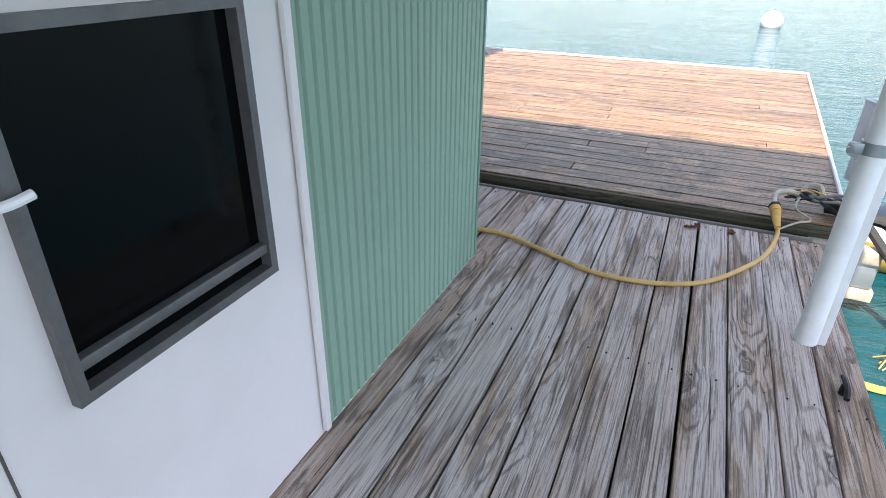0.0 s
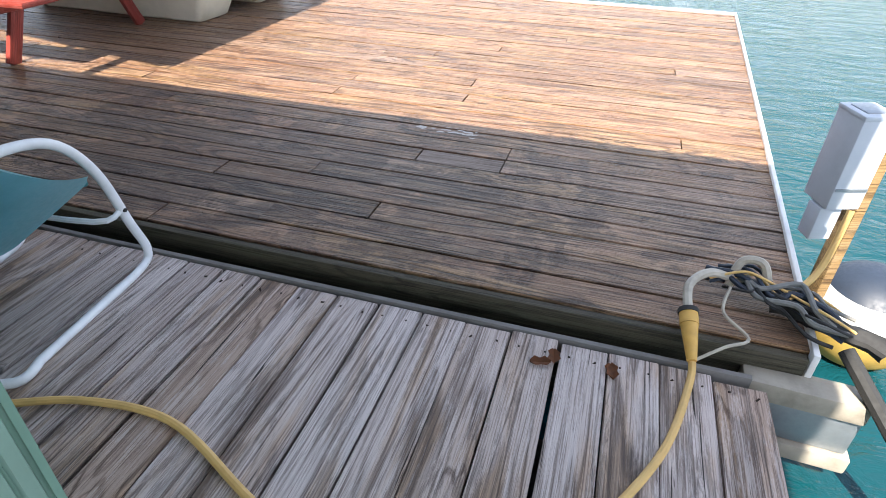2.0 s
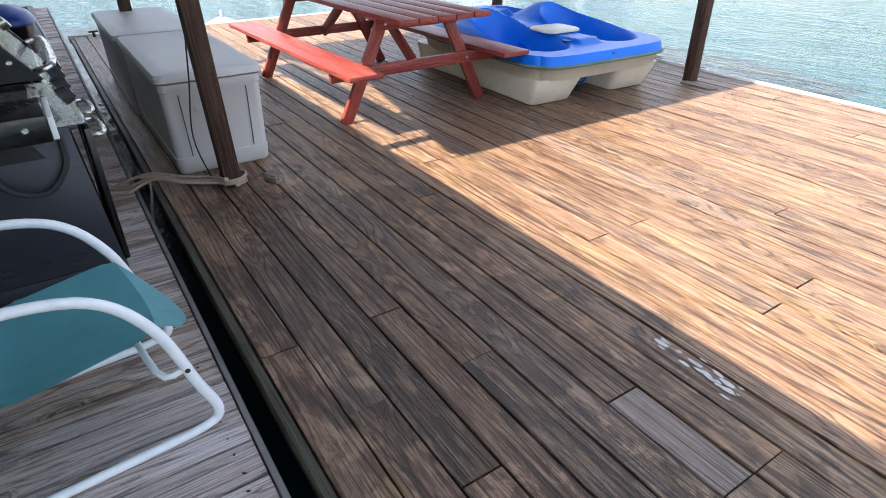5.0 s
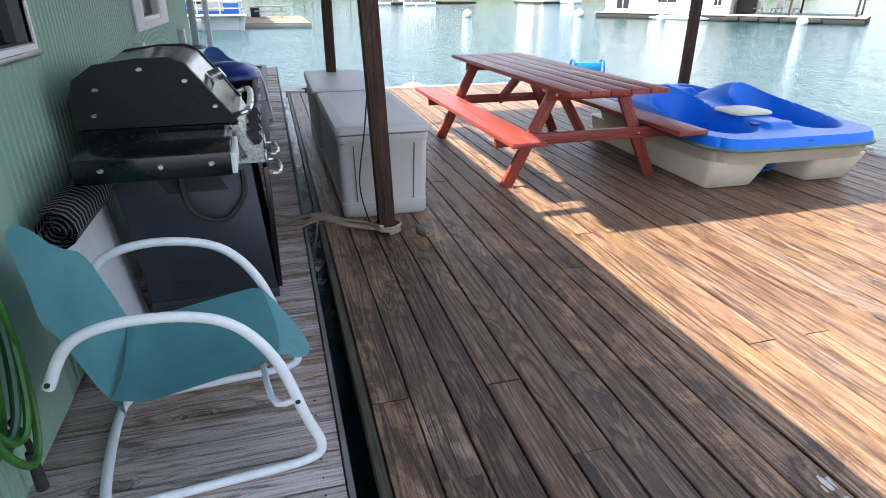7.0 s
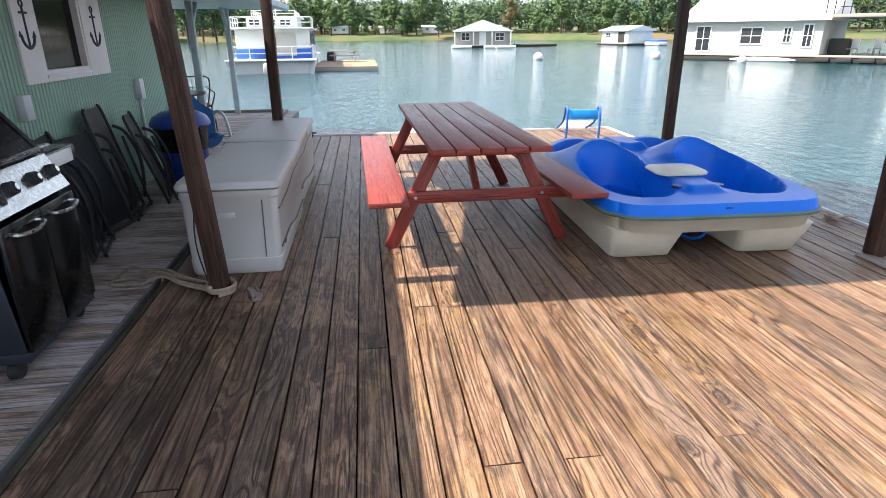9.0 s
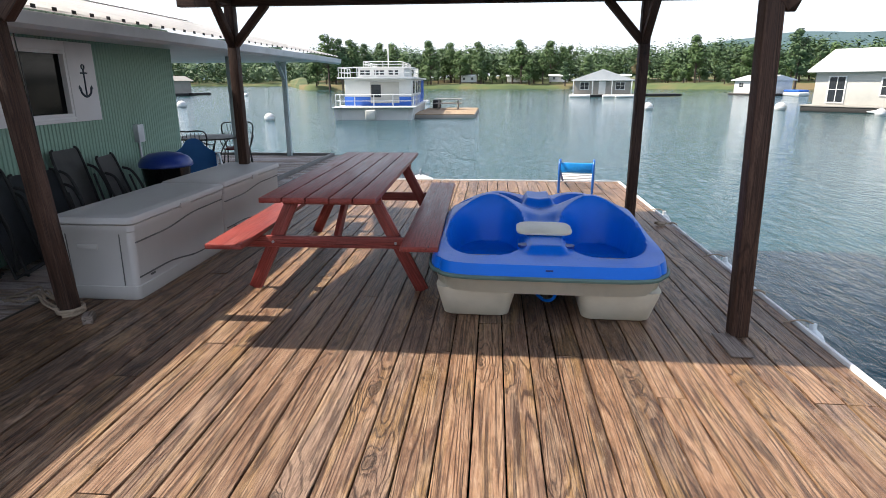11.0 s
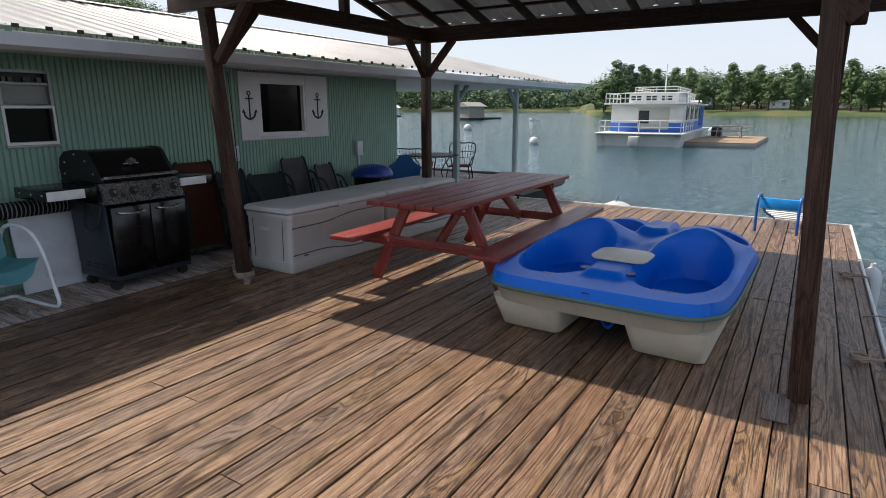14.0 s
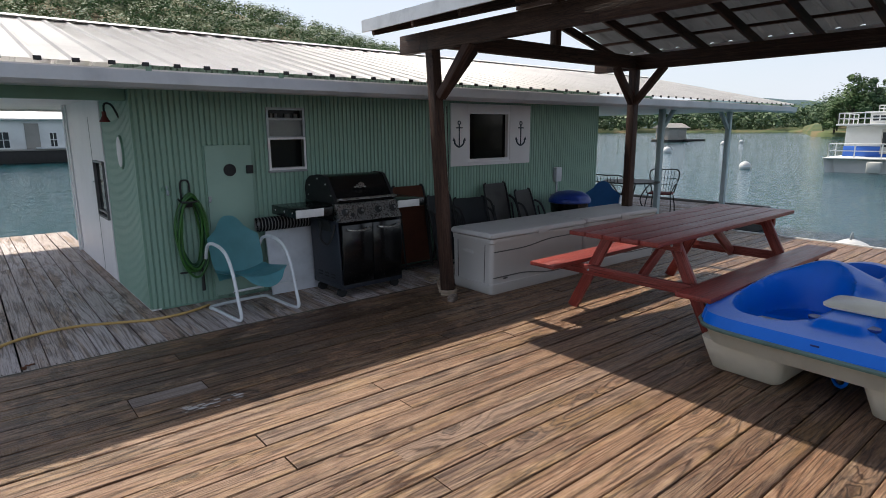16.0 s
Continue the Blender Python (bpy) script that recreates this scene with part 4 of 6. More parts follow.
window_unit("window_1", BIGWIN, HY, "x", M_WHITE, "dark house window in a white frame", (), 0.06)
sw = window_unit("window_2", SMALLWIN, HY, "x", M_ALU, "small aluminium sash window with a grey pane over a dark one", (1.60, 1.795), 0.06, 0.022)
# the pane's reflection is put into its grey colour
part("grey_pane", boxes(((-2.425, HY - 0.035, 1.70), (0.385, 0.006, 0.17))), M_GREYPANE, sw, "grey reflecting pane", smooth=False)
part("lower_sash", wall_with_holes(-2.64, -2.21, 1.255, 1.60, [(-2.618, -2.232, 1.277, 1.578)], HY, HY + 0.022, "x"), M_WHITE, sw, "white lower sash frame", smooth=False)
for bx_, bw_ in ((-2.56, 0.04), (-2.46, 0.06), (-2.33, 0.035), (-2.28, 0.03)):
    part("shelf_item", boxes(((bx_, HY - 0.03, 1.83), (bw_, 0.02, 0.045)), bevel=0.004), M_GREYSLING2, sw, "small dim item behind the pane")
window_unit("window_3", ENDWIN, HX1, "y", M_BRONZE, "dark aluminium window in the white end wall", (0.74,), 0.03, 0.020, False)

# white surround with stencilled anchors
sur = solo("window_surround", boxes(((-4.905, HY + 0.012, 1.605), (0.31, 0.02, 0.83)), ((-6.08, HY + 0.012, 1.605), (0.43, 0.02, 0.83)), ((-5.46, HY + 0.012, 1.97), (0.80, 0.02, 0.10)), ((-5.46, HY + 0.012, 1.218), (0.80, 0.02, 0.056)), bevel=0.003), M_WHITE, "white window shutters and trim with stencilled anchors", "window trim", kind="structure")


def anchor(parent, x, z, h):
    bm = bmesh.new()
    y = HY + 0.024
    rod(bm, (x, y, z - h * 0.5), (x, y, z + h * 0.36), h * 0.028, seg=8)
    rod(bm, (x - h * 0.16, y, z + h * 0.24), (x + h * 0.16, y, z + h * 0.24), h * 0.024, seg=8)
    tube(bm, [(x + 0.07 * h * math.cos(a), y, z + h * 0.43 + 0.07 * h * math.sin(a)) for a in (k * math.pi / 6 for k in range(13))], h * 0.022, 6, 1)
    tube(bm, [(x - 0.27 * h, y, z - h * 0.22), (x - 0.2 * h, y, z - h * 0.40), (x, y, z - h * 0.5), (x + 0.2 * h, y, z - h * 0.40), (x + 0.27 * h, y, z - h * 0.22)], h * 0.035, 8, 5)
    for s in (-1, 1):
        prism(bm, [(x + s * 0.19 * h, z - 0.28 * h), (x + s * 0.35 * h, z - 0.26 * h), (x + s * 0.29 * h, z - 0.14 * h)], y - 0.004, y + 0.004)
    part("anchor", bm, M_ANCHOR, parent, "navy anchor emblem")


anchor(sur, -6.09, 1.62, 0.34)
anchor(sur, -4.89, 1.62, 0.34)

hatch = thing("door_1", "flat green access door with round dark vent", "door", kind="structure")
part("door_leaf", boxes(((-1.78, HY + 0.012, 0.76), (0.47, 0.022, 1.54)), bevel=0.004), M_DOORGREEN, hatch)
part("vent", rod(bmesh.new(), (-1.78, HY + 0.02, 1.28), (-1.78, HY + 0.035, 1.28), 0.062, seg=28), M_RUBBER, hatch, "round black vent")
part("latch_box", boxes(((-1.985, HY + 0.034, 1.28), (0.07, 0.03, 0.085)), bevel=0.006), M_RUBBER, hatch)
part("hinge", boxes(((-1.56, HY + 0.028, 1.0), (0.03, 0.014, 0.05)), bevel=0.003), M_ALU, hatch)
part("hasp", boxes(((-1.555, HY + 0.03, 0.98), (0.025, 0.02, 0.03)), bevel=0.004), M_STEELGREY, hatch)

# garden hose on its hanger
M_HOSE = plain("bright green garden hose", (0.030, 0.125, 0.018), 0.4, 0.0, 0.25, 20.0)
M_HOSEDARK = plain("dark green garden hose", (0.015, 0.07, 0.03), 0.4, 0.0, 0.25, 20.0)
hose = thing("garden_hose", "coiled green garden hose hanging on a black wall bracket", "hose", pose(0.07, 0, 0))
part("bracket", tube(tube(bmesh.new(), [(-1.36, HY + 0.02, 1.00), (-1.36, HY + 0.02, 1.17), (-1.40, HY + 0.02, 1.20), (-1.44, HY + 0.02, 1.17), (-1.44, HY + 0.02, 1.00)], 0.009, 6, 4), [(-1.46, HY + 0.02, 1.02), (-1.46, HY + 0.16, 1.0), (-1.33, HY + 0.16, 1.0), (-1.33, HY + 0.02, 1.02)], 0.01, 6, 3), M_RUBBER, hose, "black wire bracket")
part("reel_box", boxes(((-1.40, HY + 0.05, 0.99), (0.09, 0.06, 0.10)), bevel=0.01), M_RUBBER, hose)
hr = random.Random(3)
for i in range(9):
    dx, dz, yy = hr.uniform(-0.02, 0.02), hr.uniform(-0.05, 0.03), HY + 0.045 + 0.013 * i
    wv = 0.115 + hr.uniform(-0.02, 0.025)
    pts = [(-1.40 + dx + wv * math.sin(a) * (1 + 0.1 * math.sin(3 * a + i)), yy + 0.01 * math.sin(2 * a + i), 0.68 + dz - (0.36 + 0.02 * (i % 3)) * -math.cos(a) * 0.95) for a in (k * 2 * math.pi / 14 for k in range(15))]
    part("hose_loop", tube(bmesh.new(), pts, 0.0115, 7, 3), M_HOSE if i % 3 else M_HOSEDARK, hose)
part("hose_end", tube(bmesh.new(), [(-1.47, HY + 0.10, 0.36), (-1.475, HY + 0.12, 0.27), (-1.47, HY + 0.12, 0.18)], 0.010, 7), M_RUBBER, hose)
part("nozzle", rod(bmesh.new(), (-1.47, HY + 0.12, 0.24), (-1.47, HY + 0.12, 0.10), 0.014, 0.018), M_RUBBER, hose)
part("lower_bar", boxes(((-1.40, HY + 0.05, 0.29), (0.24, 0.04, 0.012)), bevel=0.003), M_RUBBER, hose)

tap = thing("wall_tap", "small brass wall tap on the green siding", "tap")
part("flange", rod(rod(bmesh.new(), (-1.155, HY - 0.005, 1.12), (-1.155, HY + 0.02, 1.12), 0.035, seg=18), (-1.155, HY, 1.12), (-1.155, HY + 0.08, 1.12), 0.013), M_GREENFLAT, tap)
part("spout", rod(rod(bmesh.new(), (-1.155, HY + 0.07, 1.12), (-1.155, HY + 0.09, 1.07), 0.012), (-1.155, HY + 0.06, 1.12), (-1.155, HY + 0.06, 1.16), 0.008), M_STEELGREY, tap)

lamp = thing("wall_lantern", "small dark metal wall lantern at the house corner", "lantern")
part("hood", rod(rod(bmesh.new(), (HX1 + 0.12, 2.05, 1.76), (HX1 + 0.12, 2.05, 1.82), 0.05, 0.02, 16), (HX1 + 0.12, 2.05, 1.82), (HX1 + 0.12, 2.05, 1.86), 0.02), M_LANTERN, lamp, "dark red conical hood")
part("arm", tube(bmesh.new(), [(HX1 - 0.005, 2.05, 1.80), (HX1 + 0.05, 2.05, 1.92), (HX1 + 0.11, 2.05, 1.93), (HX1 + 0.12, 2.05, 1.85)], 0.01, 6), M_RUBBER, lamp)
sign = thing("oval_plaque", "small white oval wall plaque with dark rim", "plaque")
def disc(rx, rz, x0, x1, yc, zc):
    bm = bmesh.new()
    rings = [[(x, yc + rx * math.cos(a), zc + rz * math.sin(a)) for a in (k * math.pi / 14 for k in range(28))] for x in (x0, x1)]
    return shell(bm, rings)
part("rim", disc(0.115, 0.165, HX1, HX1 + 0.018, 2.02, 1.47), M_GREENFLAT, sign)
part("face", disc(0.10, 0.15, HX1 + 0.018, HX1 + 0.023, 2.02, 1.47), M_WHITE, sign)

# posts of the overhanging roof
def roof_post(x, y, mat, clamp, label):
    t = thing("roof_post", label, "post", pose(x, y, WZ), "posts of the house roof")
    part("shaft", rod(bmesh.new(), (0, 0, 0), (0, 0, 2.2), 0.045, seg=20), mat, t)
    part("flat_strip", boxes(((0.05, 0.02, 1.1), (0.05, 0.07, 2.2)), bevel=0.006), mat, t)
    if clamp:
        c = part("clamp", rod(bmesh.new(), (0, 0, 0.84), (0, 0, 0.885), 0.052, seg=24), M_STEELGREY, t, "galvanised hose clamp")
        part("clamp_bolt", rod(boxes(((-0.07, -0.03, 0.862), (0.05, 0.02, 0.04)), bevel=0.004), (-0.09, -0.06, 0.862), (-0.07, 0.02, 0.862), 0.012), M_STEELGREY, c)
    return t


roof_post(0.655, 2.43, M_POSTWHITE, True, "white plastic roof post with a hose clamp")
roof_post(0.72, -3.2, M_POSTWHITE, False, "white plastic roof post on the walkway")
roof_post(-0.97, -1.54, M_POSTWHITE, False, "white plastic roof post at the house corner")
for x, y in ((-10.3, 2.36), (-13.2, 2.32)):
    t = thing("porch_post", "pale grey painted timber porch post with diagonal brace", "post", pose(x, y, WZ), "porch posts")
    part("shaft", boxes(((0, 0, 1.1), (0.10, 0.10, 2.2)), bevel=0.006), M_PORCH, t)
    part("brace", beam(bmesh.new(), (0, 0, 1.72), (0.48 if x < -12 else -0.48, 0, 2.16), 0.07, 0.07), M_PORCH, t)
solo("porch_beam", boxes(((-10.9, 2.36, 2.17), (5.6, 0.08, 0.10)), bevel=0.004), M_PORCH, "pale grey painted timber porch beam", "beam", kind="structure")
# trim of the end wall and the beam under the overhang
for yy, zz, sy, sz in ((-1.40, 1.15, 0.10, 2.3),):
    solo("trim", boxes(((HX1 - 0.002, yy, zz), (0.02, sy, sz)), bevel=0.003), M_WHITE, "white painted trim board on the end wall", "trim", kind="structure")
solo("eave_beam", boxes(((0.05, 2.43, 2.0), (1.92, 0.09, 0.11)), bevel=0.004), M_GREENFLAT, "green painted beam under the roof overhang", "beam", kind="structure")
# water-line box on the walkway's far end
solo("walkway_curb", boxes(((-9.6, 3.32, WZ + 0.03), (7.4, 0.09, 0.06)), ((-13.32, 0.5, WZ + 0.03), (0.09, 5.6, 0.06)), bevel=0.006), M_DARKGREY, "grey weathered timber curb of the porch deck", "curb", kind="structure")

# ---- things between house and boxes ----
solo("leaning_panel", boxes(((0, 0, 0.37), (0.60, 0.022, 0.74)), bevel=0.004), M_PANEL, "white leaning panel with cracked face", "panel", m=pose(-2.38, 2.74, WZ, 8, 0, 0))
rug = thing("rolled_rug", "rolled black and white striped rug", "rug", pose(-2.28, 2.68, 0.70, 0, 0, 0))
spiral = []
for k in range(40):
    a = k * 0.55
    r = 0.018 + 0.0029 * k * 0.55 * 2 / math.pi * 1.6
    spiral.append((r * math.cos(a), r * math.sin(a)))
rb = bmesh.new()
va = [rb.verts.new((0.30, y, z)) for y, z in spiral]
vb = [rb.verts.new((-0.55, y, z)) for y, z in spiral]
for i in range(len(spiral) - 1):
    rb.faces.new((va[i], va[i + 1], vb[i + 1], vb[i]))
bmesh.ops.solidify(rb, geom=rb.faces[:], thickness=0.008)
part("rug_roll", rb, M_RUG, rug)


def folded_lounger(m, sling, label, h=0.95, w=0.52):
    """A folded sling chair leaning on the wall behind it."""
    t = thing("folded_chair", label, "folding chair", m, "folded chairs by the wall")
    for s in (-1, 1):
        part("side_tube", tube(bmesh.new(), [(s * w / 2, 0.02, 0.02), (s * w / 2, -0.02, h * 0.5), (s * w / 2, -0.06, h * 0.93), (s * (w / 2 - 0.05), -0.065, h)], 0.013, 8, 4), M_RUBBER, t)
        part("arm_rest", tube(bmesh.new(), [(s * (w / 2 + 0.02), 0.05, h * 0.10), (s * (w / 2 + 0.025), 0.12, h * 0.45), (s * (w / 2 + 0.02), 0.07, h * 0.72), (s * (w / 2 + 0.01), -0.02, h * 0.80)], 0.015, 8, 4), M_RUBBER, t)
        part("leg_tube", tube(bmesh.new(), [(s * (w / 2 - 0.04), 0.10, 0.02), (s * (w / 2 - 0.04), 0.05, h * 0.7)], 0.012, 8, 2), M_RUBBER, t)
    part("cross_tube", rod(rod(bmesh.new(), (-w / 2, 0.02, 0.03), (w / 2, 0.02, 0.03), 0.012), (-w / 2, 0.10, 0.05), (w / 2, 0.10, 0.05), 0.012), M_RUBBER, t)
    sl = bmesh.new()
    g = [[sl.verts.new((-w / 2 + w * j / 6, 0.012 - 0.085 * i / 10 - 0.02 * math.sin(math.pi * j / 6), h * (0.08 + 0.91 * i / 10))) for j in range(7)] for i in range(11)]
    for i in range(10):
        for j in range(6):
            sl.faces.new((g[i][j], g[i][j + 1], g[i + 1][j + 1], g[i + 1][j]))
    bmesh.ops.solidify(sl, geom=sl.faces[:], thickness=0.006)
    part("sling", sl, sling, t)
    return t


folded_lounger(pose(-3.98, 2.76, WZ, 4, 0, 0), M_BROWN, "brown sling folding chair leaning on the green wall", 1.06, 0.50)
folded_lounger(pose(-4.42, 2.94, WZ, 8, 0, 14), M_GREYSLING, "folded black lounge chair with dark grey sling", 0.94, 0.50)
folded_lounger(pose(-4.95, 2.88, WZ, 10, 0, -8), M_GREYSLING, "folded black lounge chair with dark grey sling", 0.86, 0.52)
folded_lounger(pose(-5.50, 2.86, WZ, 8, 0, 6), M_GREYSLING2, "folded chair with taupe grey sling", 1.02, 0.48)
folded_lounger(pose(-5.98, 3.02, WZ, 12, 0, 12), M_GREYSLING2, "folded chair with taupe grey sling", 0.92, 0.44)

can = thing("trash_can", "blue ribbed trash can with domed lid and black bag", "trash can", pose(-6.72, 3.02, WZ))
ribs = []
for z, r in ((0, 0.22), (0.02, 0.225), (0.42, 0.25), (0.43, 0.25)):
    ribs.append([((r + 0.006 * (k % 2)) * math.cos(k * math.pi / 24), (r + 0.006 * (k % 2)) * math.sin(k * math.pi / 24), z) for k in range(48)])
part("bin_body", shell(bmesh.new(), ribs), M_BLUEBIN, can)
hr = random.Random(8)
part("bag", shell(bmesh.new(), [[((r + hr.uniform(-0.008, 0.01)) * math.cos(k * math.pi / 16), (r + hr.uniform(-0.008, 0.01)) * math.sin(k * math.pi / 16), z) for k in range(32)] for z, r in ((0.40, 0.262), (0.52, 0.272), (0.66, 0.285))]), M_BLACK, can, "black plastic bag over the rim")
part("lid", shell(bmesh.new(), [[(r * math.cos(k * math.pi / 16), r * math.sin(k * math.pi / 16), z) for k in range(32)] for z, r in ((0.655, 0.30), (0.665, 0.315), (0.70, 0.315), (0.76, 0.28), (0.81, 0.19), (0.83, 0.07))]), M_BLUEBIN, can, "blue domed lid")

box1 = thing("outlet_box", "grey weatherproof outlet box on the green wall", "outlet box")
part("case", boxes(((-6.95, HY + 0.03, 0.98), (0.13, 0.07, 0.22)), bevel=0.008), M_GUTTER, box1)
part("conduit", rod(bmesh.new(), (-6.95, HY + 0.02, 0.87), (-6.95, HY + 0.02, 0.3), 0.014), M_GUTTER, box1)
box3 = thing("outlet_box", "grey weatherproof outlet box on the green wall", "outlet box")
part("case", boxes(((-4.60, HY + 0.03, 1.04), (0.11, 0.07, 0.18)), bevel=0.008), M_GUTTER, box3)

# wrought-iron table and chairs on the porch
def iron_chair(m):
    t = thing("iron_chair", "black wrought-iron porch chair with curved mesh back", "chair", m, "iron porch chairs")
    for s in (-1, 1):
        part("leg", tube(bmesh.new(), [(s * 0.22, 0.22, 0.42), (s * 0.25, 0.28, 0.2), (s * 0.25, 0.30, 0.0)], 0.012, 6, 4), M_IRON, t)
        part("leg", tube(bmesh.new(), [(s * 0.2, -0.2, 0.42), (s * 0.23, -0.28, 0.2), (s * 0.24, -0.32, 0.0)], 0.012, 6, 4), M_IRON, t)
        part("arm", tube(bmesh.new(), [(s * 0.22, 0.24, 0.42), (s * 0.30, 0.2, 0.62), (s * 0.30, -0.1, 0.66), (s * 0.25, -0.27, 0.70)], 0.012, 6, 4), M_IRON, t)
    part("seat", boxes(((0, 0, 0.43), (0.46, 0.46, 0.03)), bevel=0.012), M_SEATRED, t, "dark red seat cushion")
    bk = bmesh.new()
    tube(bk, [(-0.22, -0.2, 0.43), (-0.29, -0.30, 0.86), (0.0, -0.36, 0.90), (0.29, -0.30, 0.86), (0.22, -0.2, 0.43)], 0.013, 6, 5)
    for k in range(1, 8):
        x = -0.24 + 0.06 * k
        tube(bk, [(x * 0.85, -0.22, 0.44), (x * 1.1, -0.34, 0.88)], 0.006, 5, 1)
    for z in (0.58, 0.72):
        tube(bk, [(-0.25, -0.25, z), (0, -0.32, z), (0.25, -0.25, z)], 0.006, 5, 4)
    part("backrest", bk, M_IRON, t)
    return t


c1 = iron_chair(pose(-9.25, 2.05, WZ, 0, 0, 105))
copy_thing(c1, pose(-10.9, 2.1, WZ, 0, 0, -70))
copy_thing(c1, pose(-9.9, 1.0, WZ, 0, 0, 20))
tb = thing("iron_table", "round black wrought-iron porch table", "table", pose(-10.0, 1.95, WZ))
part("tabletop", rod(bmesh.new(), (0, 0, 0.70), (0, 0, 0.725), 0.55, seg=36), M_IRON, tb)
for k in range(4):
    a = radians(45 + 90 * k)
    part("leg", tube(bmesh.new(), [(0.4 * math.cos(a), 0.4 * math.sin(a), 0.70), (0.2 * math.cos(a), 0.2 * math.sin(a), 0.35), (0.42 * math.cos(a), 0.42 * math.sin(a), 0.0)], 0.013, 6, 5), M_IRON, tb)

# ---- blue boarding ladder on the deck ----
lad = thing("boarding_ladder", "blue tube boarding ladder with white treads on the deck", "ladder", pose(-8.5, 8.33, 0, 0, 0, -10))
lad.scale = (0.82, 0.9, 0.82)
for s in (-1, 1):
    part("handrail", tube(bmesh.new(), [(0.10, s * 0.27, 0.0), (0.12, s * 0.27, 0.35), (0.08, s * 0.27, 0.55), (-0.06, s * 0.27, 0.58), (-0.18, s * 0.27, 0.46), (-0.40, s * 0.27, 0.26), (-1.10, s * 0.27, 0.05)], 0.02, 8, 5), M_BLUETUBE, lad)
part("sling_panel", boxes(((-0.02, 0, 0.45), (0.06, 0.52, 0.17)), bevel=0.01), M_BRIGHTBLUE, lad, "bright blue panel between the rails")
for k in range(4):
    part("tread", boxes(((-0.42 - 0.20 * k, 0, 0.265 - 0.06 * k), (0.09, 0.52, 0.02)), bevel=0.004), M_EDGE, lad, "white tread")

# ---- fenders, lines, cleats ----
for x in (-7.25, -5.2, -3.62):
    f = thing("fender", "white vinyl boat fender hanging over the deck edge", "fender", pose(x, 9.29, -0.02), "fenders along the deck edge")
    part("bumper", shell(bmesh.new(), [[(r * math.cos(k * math.pi / 12), r * math.sin(k * math.pi / 12), z) for k in range(24)] for z, r in ((-0.52, 0.03), (-0.50, 0.07), (-0.45, 0.095), (-0.12, 0.095), (-0.06, 0.07), (-0.02, 0.025), (0.02, 0.022))]), M_FENDER, f)
    part("lanyard", tube(bmesh.new(), [(0, 0, 0.02), (0, -0.08, 0.045), (0, -0.2, 0.025)], 0.006, 6), M_ROPE, f)


def rope_coil(x, y, z, r, turns, rr, label, seed, tail=()):
    q = random.Random(seed)
    pts = []
    for k in range(turns * 12):
        a = k * math.pi / 6
        pts.append((x + (r + q.uniform(-0.006, 0.006)) * math.cos(a), y + (r + q.uniform(-0.006, 0.006)) * math.sin(a), z + rr + k / (turns * 12) * rr * 2 * turns * 0.8))
    pts += list(tail)
    return solo("rope", tube(bmesh.new(), pts, rr, 6, 2), M_ROPE, label, "rope")


rope_coil(-3.40, 4.10, 0.0, 0.085, 3, 0.011, "tan mooring rope wound round a pavilion post", 2,
          [(-3.50, 4.0, 0.02), (-3.62, 3.78, 0.03), (-3.72, 3.60, 0.04), (-3.80, 3.45, -0.03)])
for sd, dx in ((4, 0.03), (9, -0.04), (12, 0.07)):
    q = random.Random(sd)
    solo("rope", tube(bmesh.new(), [(-3.45 + dx, 4.02, 0.025 + 0.01 * abs(dx)), (-3.55 + dx, 3.84 + q.uniform(-0.03, 0.03), 0.035), (-3.68 + dx, 3.68, 0.045), (-3.78 + dx * 2, 3.52, -0.02), (-3.90 + dx * 3, 3.38 + dx, -0.035), (-3.80 + dx, 3.28, -0.045), (-3.70, 3.36 + dx, -0.045)], 0.010, 6, 6), M_ROPE, "loose tan mooring rope lying across the gap", "rope")
solo("rope", tube(bmesh.new(), [(-3.72, 3.62, 0.04), (-3.66, 3.66, 0.0), (-3.6, 3.615, -0.2), (-3.62, 3.60, -0.48)], 0.009, 6, 5), M_ROPE, "tan mooring rope hanging into the gap", "rope")
for x in (-4.2, -6.45):
    rope_coil(x, 9.02, 0.0, 0.05, 2, 0.010, "white dock line looped at the deck edge", 7, [(x + 0.02, 9.1, 0.03), (x + 0.04, 9.19, 0.03), (x + 0.05, 9.23, -0.15)])
cord2 = tube(bmesh.new(), [(-3.46, 4.02, 1.9), (-3.47, 4.04, 1.2), (-3.50, 4.0, 0.7), (-3.53, 3.95, 0.3), (-3.50, 4.0, 0.03)], 0.005, 5, 5)
solo("cable", cord2, M_RUBBER, "thin black cable hanging along a pavilion post", "cable")
part("bolt", rod(bmesh.new(), (PX[0] - 0.08, PY[1] - 0.02, 0.27), (PX[0] - 0.04, PY[1] - 0.02, 0.27), 0.022, seg=14), M_STEELGREY, pav, "large galvanised bolt head")
solo("deck_patch", boxes(((-3.22, 8.60, 0.006), (0.34, 0.13, 0.008)), bevel=0.002), M_PATCH, "pale grey board patch by a pavilion post", "board")
solo("wood_block", boxes(((0, 0, 0.03), (0.11, 0.07, 0.06)), bevel=0.008), M_PATCH, "small splintered wood block beside the deck box", "wood block", m=pose(-3.27, 4.33, 0, 0, 0, 25))
for x in (-9.3, -8.0):
    c = thing("cleat", "small dark iron dock cleat", "cleat", pose(-9.40, 4.2 if x < -9 else 3.95, 0), "dock cleats")
    part("horn", rod(rod(bmesh.new(), (0, 0, 0), (0, 0, 0.06), 0.018), (0, -0.06, 0.065), (0, 0.06, 0.065), 0.012), M_IRON, c)
c = thing("cleat", "small dark iron dock cleat", "cleat", pose(0.75, 2.10, WZ), "dock cleats")
